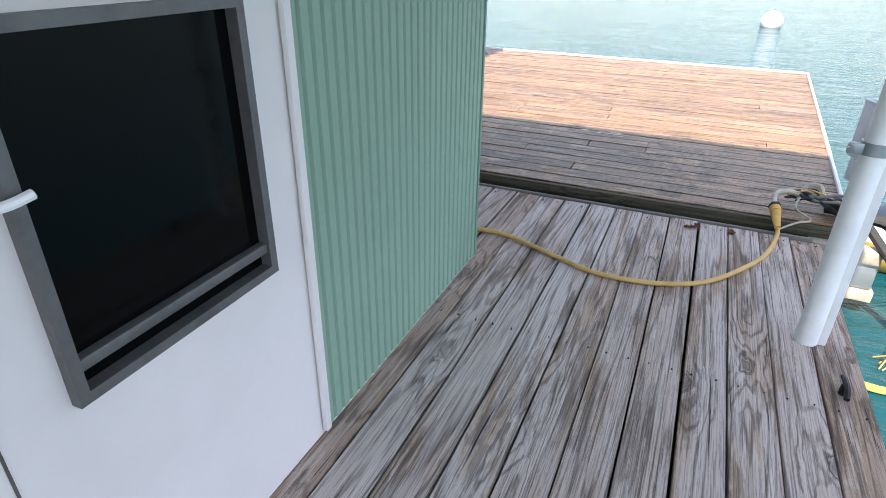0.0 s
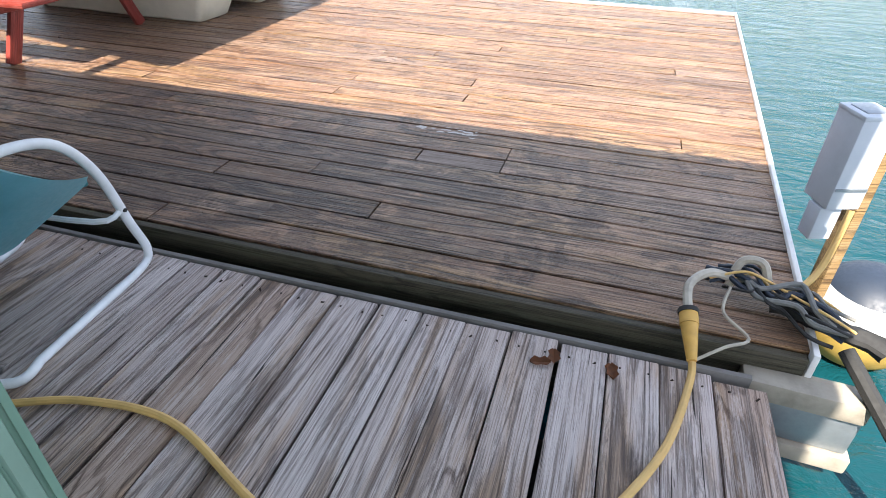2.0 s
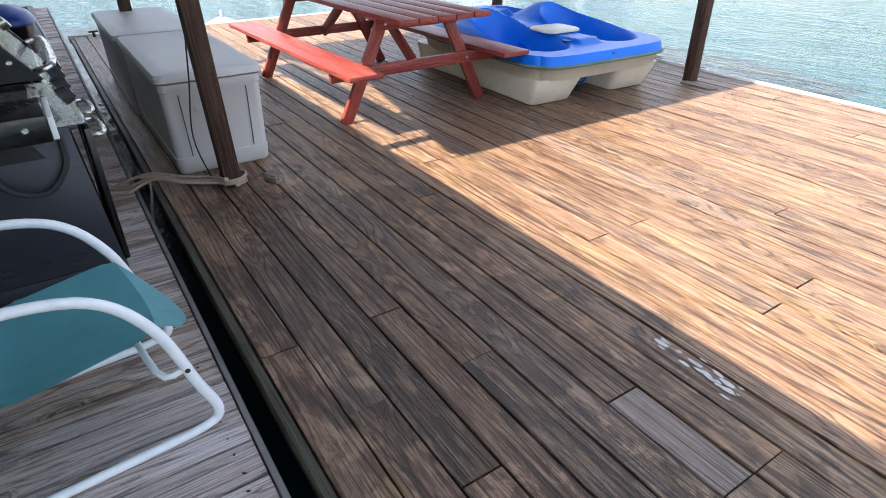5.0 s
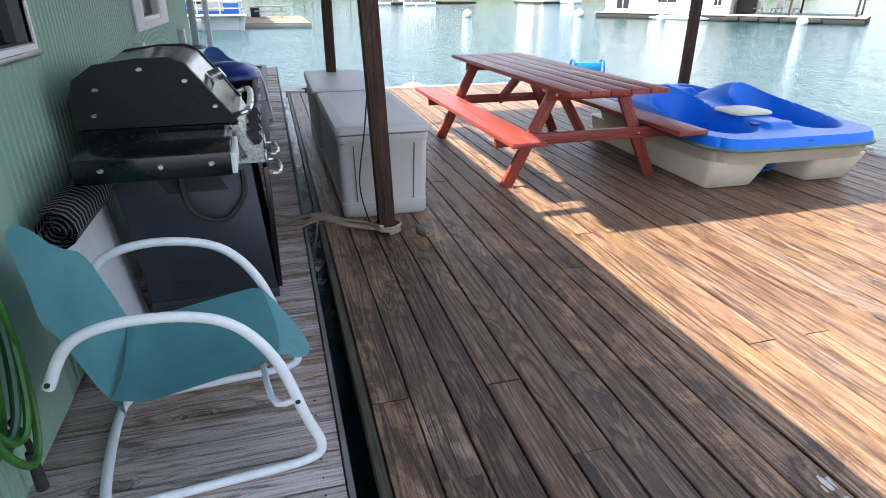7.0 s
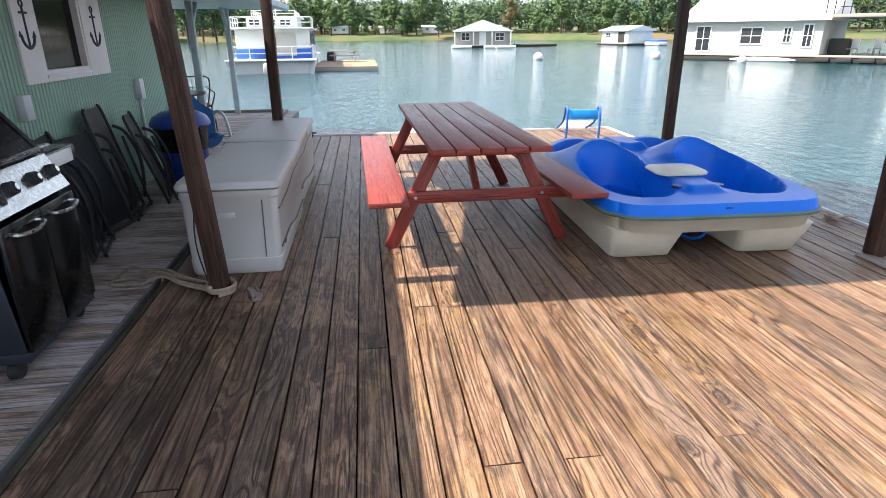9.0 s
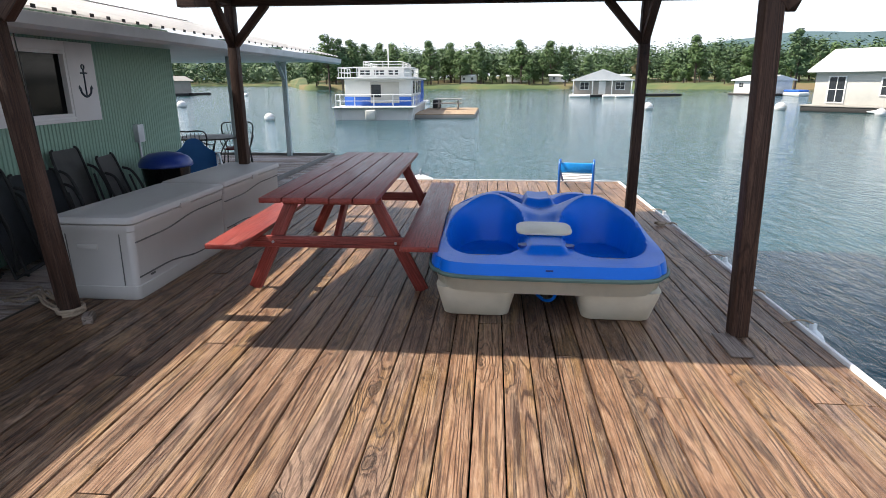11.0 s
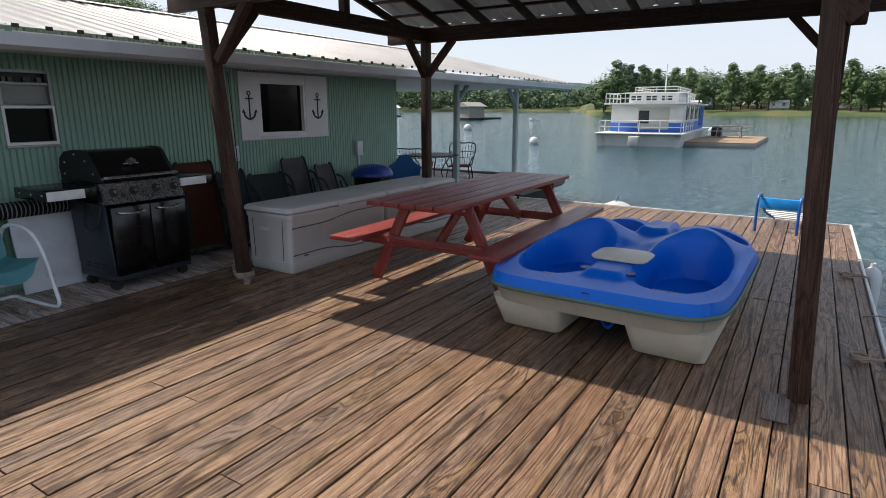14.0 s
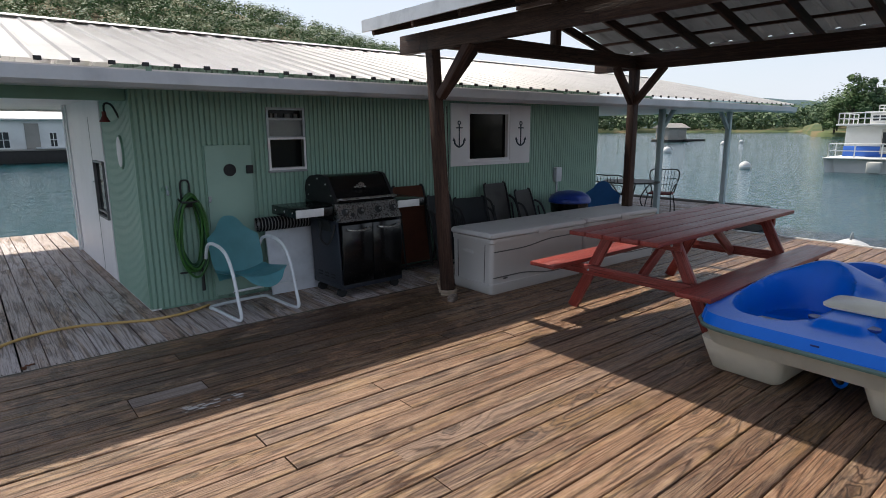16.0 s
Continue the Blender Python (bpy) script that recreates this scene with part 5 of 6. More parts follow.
part("horn", tube(rod(bmesh.new(), (0, 0, 0), (0, 0, 0.035), 0.016), [(-0.005, -0.075, 0.03), (0, -0.03, 0.045), (0, 0.03, 0.045), (0.005, 0.075, 0.03)], 0.011, 7, 4), M_IRON, c)

# white paint splash on the boards
q = random.Random(4)
sp = bmesh.new()
for k in range(26):
    cx, cy = -0.86 + 0.36 * q.random(), 5.075 + q.gauss(0, 0.022)
    n = 7
    rr = q.uniform(0.005, 0.022)
    sp.faces.new([sp.verts.new((cx + rr * 1.9 * math.cos(a) * q.uniform(0.6, 1.1), cy + rr * 0.6 * math.sin(a) * q.uniform(0.6, 1.1), 0.0045 + 0.0004 * k)) for a in (i * 2 * math.pi / n for i in range(n))])
solo("paint_splash", sp, M_SPLASH, "dried white paint splash on the brown boards", "paint splash", kind="stuff", smooth=False)

# ---- shore power at the dock corner ----
cord = thing("extension_cord", "yellow shore power cord lying across grey planks", "extension cord")
part("cord", tube(bmesh.new(), [(-1.42, 2.72, WZ + 0.015), (-1.17, 2.83, WZ + 0.013), (-0.86, 2.85, WZ + 0.013), (-0.52, 2.71, WZ + 0.013), (-0.29, 2.62, WZ + 0.013), (-0.03, 2.63, WZ + 0.013), (0.2, 2.73, WZ + 0.013), (0.36, 2.91, WZ + 0.013), (0.52, 3.19, WZ + 0.013), (0.60, 3.48, WZ + 0.016), (0.60, 3.56, 0.0)], 0.0125, 9, 8), M_CORD, cord)
part("plug", rod(rod(bmesh.new(), (0.60, 3.54, -0.005), (0.585, 3.66, 0.045), 0.016, 0.029, 16), (0.585, 3.66, 0.045), (0.58, 3.70, 0.06), 0.031, seg=16), M_YELLOW, cord, "yellow moulded plug")
part("plug_collar", rod(bmesh.new(), (0.58, 3.70, 0.06), (0.578, 3.715, 0.066), 0.034, seg=16), M_RUBBER, cord)
part("white_cable", tube(bmesh.new(), [(0.578, 3.715, 0.066), (0.58, 3.82, 0.10), (0.66, 3.92, 0.10), (0.78, 3.95, 0.06), (0.86, 3.92, 0.06)], 0.016, 8, 6), M_OFFWHITE, cord, "dirty white cable tail")
part("stray_wire", tube(bmesh.new(), [(0.72, 3.86, 0.09), (0.70, 3.76, 0.05), (0.78, 3.68, 0.02), (0.70, 3.62, 0.012), (0.60, 3.56, -0.03)], 0.006, 6, 6), M_OFFWHITE, cord)
bd = thing("cable_bundle", "tangle of taped black and white cables on the deck corner", "cables")
q = random.Random(21)
for k in range(15):
    p0 = Vector((0.70 + q.uniform(-0.05, 0.05), 3.96 + q.uniform(-0.04, 0.06), 0.03 + q.uniform(0, 0.05)))
    p3 = Vector((1.06 + q.uniform(-0.04, 0.06), 3.74 + q.uniform(-0.05, 0.12), 0.03 + q.uniform(0, 0.06)))
    mids = [p0.lerp(p3, f) + Vector((q.uniform(-0.04, 0.04), q.uniform(-0.05, 0.05), q.uniform(0.0, 0.05))) for f in (0.2, 0.4, 0.6, 0.8)]
    part("cable", tube(bmesh.new(), [p0, *mids, p3], q.choice((0.005, 0.007, 0.010)), 7, 5), q.choice((M_RUBBER, M_RUBBER, M_OFFWHITE, M_TARP, M_CORD, M_ANCHOR)), bd)
tw = bmesh.new()
rr = [[(0.88 + 0.30 * f + (0.034 + q.uniform(-0.014, 0.014)) * math.cos(a) * 0.5, 3.89 - 0.17 * f + (0.034 + q.uniform(-0.014, 0.014)) * math.cos(a), 0.05 + (0.034 + q.uniform(-0.014, 0.014)) * math.sin(a)) for a in (k * math.pi / 6 for k in range(12))] for f in (0, 0.12, 0.25, 0.38, 0.5, 0.62, 0.75, 0.88, 1.0)]
part("tape_wrap", shell(tw, rr), M_RUBBER, bd, "crumpled black tape wrap")
part("loop", tube(bmesh.new(), [(0.73, 3.93, 0.05), (0.76, 3.98, 0.13), (0.83, 3.97, 0.14), (0.86, 3.92, 0.06)], 0.016, 7, 6), M_OFFWHITE, bd)
part("lead", tube(bmesh.new(), [(0.86, 3.98, 0.05), (0.98, 4.02, 0.03), (1.06, 4.10, 0.10), (1.10, 4.18, 0.30)], 0.013, 7, 6), M_CORD, bd)

ped = thing("power_pedestal", "pale grey square dock power pedestal on a timber post", "power pedestal", pose(1.09, 4.36, 0.0, 0, 0, 20))
part("case", boxes(((0.0, 0, 0.45), (0.15, 0.17, 0.38)), bevel=0.006), M_PEDESTAL, ped)
part("cap", boxes(((0.0, 0, 0.645), (0.155, 0.175, 0.02)), bevel=0.006), M_PEDESTAL, ped)
part("cap_plate", boxes(((0, 0, 0.657), (0.10, 0.11, 0.006)), bevel=0.002), M_STEELGREY, ped)
part("lower_box", boxes(((-0.03, -0.02, 0.18), (0.10, 0.09, 0.15)), bevel=0.006), M_PEDESTAL, ped, "smaller grey junction box")
part("timber_post", boxes(((0.11, -0.02, 0.16), (0.05, 0.09, 0.98)), bevel=0.006), M_RAWWOOD, ped, "raw yellowed timber post")
ped.scale = (0.88, 0.88, 0.94)
part("strap", boxes(((0.0, -0.088, 0.35), (0.14, 0.004, 0.012))), M_STEELGREY, ped)

buoy = thing("mooring_buoy", "white and yellow mooring buoy with navy top beside the deck", "buoy", pose(1.42, 4.42, -0.30))
def sphere_part(r, z0, z1, seg=28):
    bm = bmesh.new()
    rings = []
    for k in range(13):
        z = z0 + (z1 - z0) * k / 12
        rad = math.sqrt(max(1e-6, r * r - z * z))
        rings.append([(rad * math.cos(a), rad * math.sin(a), z) for a in (i * 2 * math.pi / seg for i in range(seg))])
    return shell(bm, rings)
part("lower_shell", sphere_part(0.24, -0.235, 0.02), M_YELLOWSTAIN, buoy, "algae-stained yellow lower half")
part("upper_shell", sphere_part(0.24, 0.02, 0.15), M_BUOY, buoy)
part("navy_cap", sphere_part(0.24, 0.15, 0.235), M_ANCHOR, buoy)
for cx, cz, lx, lz, mt in ((0.975, -0.115, 0.38, 0.08, M_CREAMWOOD), (1.02, -0.24, 0.30, 0.16, M_STEELGREY), (1.07, -0.36, 0.24, 0.07, M_CREAMWOOD)):
    solo("timber_offcut", boxes(((0, 0, 0), (lx, 0.10 if mt is M_CREAMWOOD else 0.06, lz)), bevel=0.008), mt, "cream painted timber at the dock corner" if mt is M_CREAMWOOD else "grey metal bracket plate at the dock corner", "timber", m=pose(cx, 3.63, cz, 0, 0, -3))
hs = thing("mooring_hose", "black hose with frayed yellow rope hanging in the water", "hose")
part("hose", tube(bmesh.new(), [(1.08, 3.72, 0.02), (1.20, 3.50, -0.10), (1.34, 3.25, -0.24), (1.36, 3.02, -0.40), (1.26, 2.88, -0.53)], 0.026, 9, 7), M_RUBBER, hs)
for k in range(7):
    q = random.Random(k)
    part("rope_strand", tube(bmesh.new(), [(1.33 + q.uniform(-0.03, 0.03), 3.22, -0.24), (1.27 + q.uniform(-0.05, 0.05), 3.12 + q.uniform(-0.03, 0.03), -0.36), (1.20 + q.uniform(-0.06, 0.06), 3.08 + q.uniform(-0.07, 0.07), -0.48)], 0.004, 5, 4), M_YELLOWSTAIN, hs)
for k in range(10):
    q = random.Random(40 + k)
    part("rope_strand", tube(bmesh.new(), [(1.26, 2.90, -0.488), (1.14, 2.84 + q.uniform(-0.03, 0.03), -0.485), (1.0 + q.uniform(-0.03, 0.03), 2.90 + q.uniform(-0.05, 0.05), -0.49), (0.90, 3.02 + q.uniform(-0.03, 0.03), -0.495)], 0.005, 5, 4), M_YELLOWSTAIN, hs)

# dry leaves caught at the edge of the walkway
M_DRYLEAF = plain("dry brown leaf", (0.20, 0.075, 0.03), 0.8, 0.0, 0.35, 60.0)
q = random.Random(9)
for lx, ly in ((0.13, 3.43), (0.17, 3.47), (0.36, 3.46)):
    lf = bmesh.new()
    mid = [lf.verts.new((-0.035 + 0.0175 * k, 0, 0.006 + 0.003 * (k % 2))) for k in range(5)]
    for s in (-1, 1):
        out = [lf.verts.new((-0.035 + 0.0175 * k, s * w, 0.012 + 0.006 * q.random())) for k, w in enumerate((0.003, 0.021, 0.016, 0.023, 0.003))]
        for k in range(4):
            lf.faces.new((mid[k], mid[k + 1], out[k + 1], out[k]))
    bmesh.ops.solidify(lf, geom=lf.faces[:], thickness=0.0012)
    tagged_leaf = solo("dry_leaf", lf, M_DRYLEAF, "curled dry brown leaf on grey planks", "leaf", m=pose(lx, ly, WZ + 0.001, 0, 0, q.uniform(0, 360)))

# ---- far shore ----
VIEW = (0.2, 6.05)


def far(az, d):
    """A place at azimuth az (degrees from +y towards +x) and d metres off."""
    return VIEW[0] + d * math.sin(radians(az)), VIEW[1] + d * math.cos(radians(az))


def foliage(name, a, b, c):
    k = Nodes(name)
    g = k.n("NewGeometry")
    oi = k.n("ObjectInfo")
    col = k.ramp(g.outputs["Random Per Island"], [(0.0, a), (0.5, b), (1.0, c)])
    col = k.mix(k.math("MULTIPLY", oi.outputs["Random"], 0.45), col, b)
    k.put(col, 0.65)
    return k.m


M_LEAF = foliage("summer leaves", (0.042, 0.085, 0.024), (0.075, 0.135, 0.038), (0.115, 0.175, 0.055))
M_LEAF2 = foliage("deep green leaves", (0.034, 0.072, 0.028), (0.058, 0.108, 0.040), (0.090, 0.145, 0.052))
M_LEAF3 = foliage("rust tinted leaves", (0.08, 0.07, 0.03), (0.15, 0.11, 0.045), (0.20, 0.14, 0.06))
M_BARK = plain("grey brown bark", (0.07, 0.05, 0.038), 0.9, 0.0, 0.3, 3.0, 0.3)
# aerial haze is mixed into the ridge colour as a blue cast
M_HAZEHILL = plain("haze-tinted distant wooded ridge", (0.055, 0.100, 0.110), 0.95, 0.0, 0.25, 0.02, 0.2, 0.2)
M_FWHITE = plain("white boat gelcoat", (0.70, 0.70, 0.68), 0.45, 0.0, 0.15, 0.8)
M_FBLUE = plain("boat blue paint", (0.03, 0.13, 0.52), 0.5, 0.0, 0.2, 1.0)
M_FGREY = plain("pale clapboard", (0.48, 0.47, 0.43), 0.7, 0.0, 0.1, 1.0)
M_FTAUPE = plain("taupe clapboard", (0.30, 0.28, 0.25), 0.7, 0.0, 0.15, 1.0)
M_FROOF = plain("pale metal roof", (0.66, 0.66, 0.65), 0.5, 0.0, 0.1, 0.7)
M_FDARK = plain("dark float and shade", (0.03, 0.028, 0.026), 0.8)
M_FGLASS = plain("far window glass", (0.03, 0.035, 0.04), 0.1)
M_FPLANK = plain("sun-bleached raft planks", (0.34, 0.24, 0.15), 0.85, 0.0, 0.3, 1.2)


def tri_noise(x, y, s):
    return noise.noise((x * s, y * s, 3.7))


# terrain rings: shoreline radius and ridge elevation by azimuth
def shore_radius(az):
    r = 210.0
    for a0, a1, v in ((-129, -107.8, 620.0),):
        if a0 < az < a1:
            e = min(az - a0, a1 - az)
            r = 210 + (v - 210) * step(e, 0, 1.5)
    if az < -129:
        r = 240
    return r + 9 * math.sin(radians(az * 7)) + 5 * math.sin(radians(az * 17))


def ridge(az):
    """Height of the ground at the back of the shore, in metres."""
    if az <= -129:
        el = float(np.interp(az, (-180, -172, -165, -156, -145, -135, -128), (9.0, 10.4, 11.0, 9.2, 6.8, 3.6, 1.2)))
        return 2 + 425 * math.tan(radians(el))
    return 6.0


NR = 26
bm = bmesh.new()
prev = None
azs = [-180 + 1.0 * i for i in range(361)]
profile = []
for az in azs:
    a = (az + 180) % 360 - 180
    rs = shore_radius(a)
    col = []
    for k in range(NR):
        f = k / (NR - 1)
        r = rs + (330.0 if rs < 500 else 380.0) * f ** 1.3
        x, y = far(a, r)
        h = -0.9 + 2.6 * step(f, 0, 0.06) + (ridge(a) - 2) * step(f, 0.03, 0.62) + 1.2 * tri_noise(x, y, 0.02) * step(f, 0.05, 0.2)
        col.append((x, y, WATER + h))
    v = [bm.verts.new(p) for p in col]
    profile.append(col)
    if prev:
        for k in range(NR - 1):
            bm.faces.new((prev[k], prev[k + 1], v[k + 1], v[k]))
    prev = v

k_ = Nodes("grassy clay shore under woods")
v_ = k_.coord((1, 1, 1), "Object", False)
k_.put(k_.ramp(k_.noise(v_, 0.045, 6, 0.6), [(0.35, (0.04, 0.065, 0.02)), (0.48, (0.075, 0.10, 0.03)), (0.66, (0.15, 0.11, 0.05))]), 0.95)
solo("ground", bm, k_.m, "grassy clay shore and hills round the lake", "shore", kind="structure")

# farther ridges seen over the bay and behind the woods
def ridge_wall(name, az0, az1, d, heights, mat, label):
    b = bmesh.new()
    rows_ = []
    n = 60
    for j, (f, back) in enumerate(((0, 0), (0.45, 120), (0.8, 240), (1.0, 340), (0.6, 600))):
        row = []
        for i in range(n + 1):
            az = az0 + (az1 - az0) * i / n
            t = i / n * (len(heights) - 1)
            k = min(int(t), len(heights) - 2)
            h = heights[k] + (heights[k + 1] - heights[k]) * (t - k)
            x, y = far(az, d + back)
            row.append(b.verts.new((x, y, WATER - 1 + f * (h + 3 * noise.noise((az * 0.6, j, 1.5))))))
        rows_.append(row)
    for a, c in zip(rows_, rows_[1:]):
        for i in range(n):
            b.faces.new((a[i], a[i + 1], c[i + 1], c[i]))
    solo(name, b, mat, label, "hill", kind="structure")


ridge_wall("backdrop", -138, -96, 1500, [90, 70, 62, 78, 92, 75, 80, 60], M_HAZEHILL, "haze-tinted distant wooded ridge across the bay")
ridge_wall("backdrop", -84, -40, 1500, [45, 60, 105, 128, 120, 96, 70, 40], M_HAZEHILL, "haze-tinted distant wooded ridge behind the shore")


# trees
def crown_mesh(seed, h, spread, leaves, size, lobes):
    """Many small bent leaf clumps round several lobes; returns a bmesh."""
    q = np.random.RandomState(seed)
    cs = []
    for i in range(lobes):
        z = h * (0.24 + 0.70 * (i + 0.5) / lobes)
        rad = spread * (1.0 - 0.75 * max(0.0, (z / h - 0.45) / 0.55) ** 1.4) * 0.62
        an = q.uniform(0, 2 * math.pi)
        cs.append((rad * math.cos(an) * q.uniform(0.2, 1), rad * math.sin(an) * q.uniform(0.2, 1), z, spread * q.uniform(0.32, 0.52) * (1.15 - 0.5 * z / h)))
    cs.append((0, 0, h * 0.62, spread * 0.55))
    verts, faces = [], []
    for _ in range(leaves):
        cx, cy, cz, r = cs[q.randint(len(cs))]
        d = q.normal(size=3)
        d /= np.linalg.norm(d)
        rr = r * q.uniform(0.55, 1.08)
        p = np.array((cx, cy, cz)) + d * rr * np.array((1, 1, 0.8))
        a = np.cross(d + q.normal(size=3) * 0.5, (0.1, 0.3, 1.0))
        a /= np.linalg.norm(a) + 1e-6
        b = np.cross(d, a)
        s = size * q.uniform(0.6, 1.35)
        i0 = len(verts)
        verts += [tuple(p + a * s), tuple(p + b * s * 0.7 + d * s * 0.25), tuple(p - a * s * 0.9), tuple(p - b * s * 0.8 - d * s * 0.2)]
        faces.append((i0, i0 + 1, i0 + 2, i0 + 3))
    return verts, faces


def tree_model(seed, h, spread, mat, m, label):
    t = thing("tree", label, "tree", m, "trees on the far shore")
    q = random.Random(seed)
    tr = bmesh.new()
    pts = [Vector((0, 0, -0.6)), Vector((q.uniform(-0.2, 0.2), 0.1, h * 0.3)), Vector((q.uniform(-0.3, 0.3), q.uniform(-0.3, 0.3), h * 0.75))]
    rod(tr, pts[0], pts[1], 0.26, 0.19, 8)
    rod(tr, pts[1], pts[2], 0.19, 0.06, 8)
    for i in range(5):
        a = q.uniform(0, 6.28)
        z = h * q.uniform(0.28, 0.6)
        rod(tr, (0, 0, z), (spread * 0.6 * math.cos(a), spread * 0.6 * math.sin(a), z + h * 0.18), 0.09, 0.03, 6)
    part("trunk", tr, M_BARK, t, "grey brown trunk and limbs")
    v, f = crown_mesh(seed, h, spread, 2200, 0.25, 9)
    me = bpy.data.meshes.new("crown")
    me.from_pydata(v, [], f)
    me.materials.append(mat)
    cr = new("crown", me)
    cr.parent = t
    return t


protos = [tree_model(31 + i, hh, sp, mt, pose(*far(az, d), 1.0), lb) for i, (hh, sp, mt, az, d, lb) in enumerate((
    (11.5, 4.3, M_LEAF, -98.4, 226, "broad summer-green tree on the lake shore"), (9.0, 3.8, M_LEAF, -86.5, 224, "rounded summer-green tree on the lake shore"),
    (12.5, 3.9, M_LEAF2, -91.0, 228, "tall deep-green tree on the lake shore"), (8.0, 3.0, M_LEAF2, -83.2, 222, "small deep-green tree on the lake shore"),
    (13.0, 4.2, M_LEAF3, -76.6, 232, "rust-tinted tree on the lake shore")))]
q = random.Random(77)
for az in [a * 0.01 for a in range(-10650, -4600, 44)]:
    if -78.2 < az < -75.5:
        continue
    a = az + q.uniform(-0.4, 0.4)
    d = shore_radius(a) + q.uniform(8, 42)
    if q.random() < 0.22:
        continue
    p = protos[q.choice((0, 1, 2, 3, 1, 0))]
    x, y = far(a, d)
    s = q.choice((0.6, 0.8, 0.95, 1.1, 1.2, 1.4))
    c = copy_thing(p, pose(x, y, WATER + 1.2 + 0.03 * (d - 215), 0, 0, q.uniform(0, 360)))
    c.scale = (s, s, s)
for az, d, sc, pi in ((-105.2, 205, 1.5, 0), (-104.0, 200, 1.25, 2), (-106.4, 212, 1.2, 1), (-102.9, 206, 1.35, 0), (-107.2, 222, 0.9, 3), (-101.8, 214, 1.2, 2)):
    c = copy_thing(protos[pi], pose(*far(az, d), WATER + 0.9, 0, 0, az * 13))
    c.scale = (sc, sc, sc)
# big nearer tree beside the far house
c = copy_thing(protos[2], pose(*far(-64.3, 150), 0.4, 0, 0, 40))


# woods behind, uncountable
def woods(name, spots, size, leaves, mat, label, seed):
    q = np.random.RandomState(seed)
    n = len(spots)
    P = np.array([s[:3] for s in spots])
    R = np.array([s[3] for s in spots])
    idx = np.repeat(np.arange(n), leaves)
    d = q.normal(size=(len(idx), 3))
    d /= np.linalg.norm(d, axis=1)[:, None]
    d[:, 2] = np.abs(d[:, 2]) * 1.15 - 0.25
    p = P[idx] + d * (R[idx] * q.uniform(0.6, 1.1, len(idx)))[:, None] * np.array((1, 1, 1.25))
    a = np.cross(d + q.normal(size=d.shape) * 0.6, np.array((0.2, 0.3, 1.0)))
    a /= np.linalg.norm(a, axis=1)[:, None] + 1e-6
    b = np.cross(d, a)
    s = (R[idx] * size * q.uniform(0.6, 1.4, len(idx)))[:, None]
    V = np.stack((p + a * s, p + b * s * 0.7 + d * s * 0.3, p - a * s, p - b * s * 0.8 - d * s * 0.2), 1).reshape(-1, 3)
    F = np.arange(len(V)).reshape(-1, 4)
    me = bpy.data.meshes.new(name)
    me.from_pydata(V.tolist(), [], F.tolist())
    me.materials.append(mat)
    ob = new(name, me)
    return tagged(ob, label, "woods", kind="stuff")


q = random.Random(11)
spots = []
for _ in range(1300):
    az = q.uniform(-106.5, -44)
    i = int((az + 180))
    k = q.choice((4, 5, 5, 6, 6, 7))
    x, y, z = profile[i][k]
    x2, y2, z2 = profile[i][k + 1]
    f = q.random()
    spots.append((x + (x2 - x) * f + q.uniform(-4, 4), y + (y2 - y) * f + q.uniform(-4, 4), z + 6.0 + q.uniform(-4, 4.5), q.uniform(3.0, 5.0)))
woods("far_woods", spots, 0.11, 100, M_LEAF2, "mixed green woods behind the far shore", 5)
spots = []
for _ in range(3600):
    az = q.uniform(-180, -127)
    i = int((az + 180))
    k = min(NR - 2, int(2 + 20 * q.random()))
    x, y, z = profile[i][k]
    x2, y2, z2 = profile[i][k + 1]
    f = q.random()
    spots.append((x + (x2 - x) * f + q.uniform(-3, 3), y + (y2 - y) * f + q.uniform(-3, 3), z + (z2 - z) * f + 3.0 + q.uniform(-1, 3.0), q.uniform(3.0, 5.2)))
woods("hill_woods", spots, 0.125, 70, M_LEAF, "dense green woods on the hill behind the house", 6)
spots = []
for _ in range(700):
    az = q.uniform(-129, -106.5)
    x, y = far(az, q.uniform(620, 800))
    spots.append((x, y, WATER + q.uniform(3, 22), q.uniform(5, 9)))
woods("bay_woods", spots, 0.2, 40, M_LEAF2, "green woods at the head of the bay", 7)


# ---- houses and boats on the lake ----
def window_far(parent, x, y, z, w, h, axis="x", frame=0.09):
    def bx(cx, cz, sx, sz, d):
        return ((x + cx, y, z + cz), (sx, d, sz)) if axis == "x" else ((x, y + cx, z + cz), (d, sx, sz))
    u, f = (x, y) if axis == "x" else (y, x)
    wn_ = part("window", wall_with_holes(u - w / 2 - frame / 2, u + w / 2 + frame / 2, z - h / 2 - frame / 2, z + h / 2 + frame / 2, [(u - w / 2 + frame / 2, u + w / 2 - frame / 2, z - h / 2 + frame / 2, z + h / 2 - frame / 2)], f - 0.04, f + 0.04, axis), M_FWHITE, parent, "white-framed window", smooth=False)
    part("mullion", boxes(bx(0, 0, 0.05, h - frame, 0.07)), M_FWHITE, wn_, smooth=False)
    part("transom", boxes(bx(0, 0, w - frame, 0.04, 0.066)), M_FWHITE, wn_, smooth=False)
    part("pane", boxes(bx(0, 0, w - frame, h - frame, 0.03)), M_FGLASS, wn_, smooth=False)


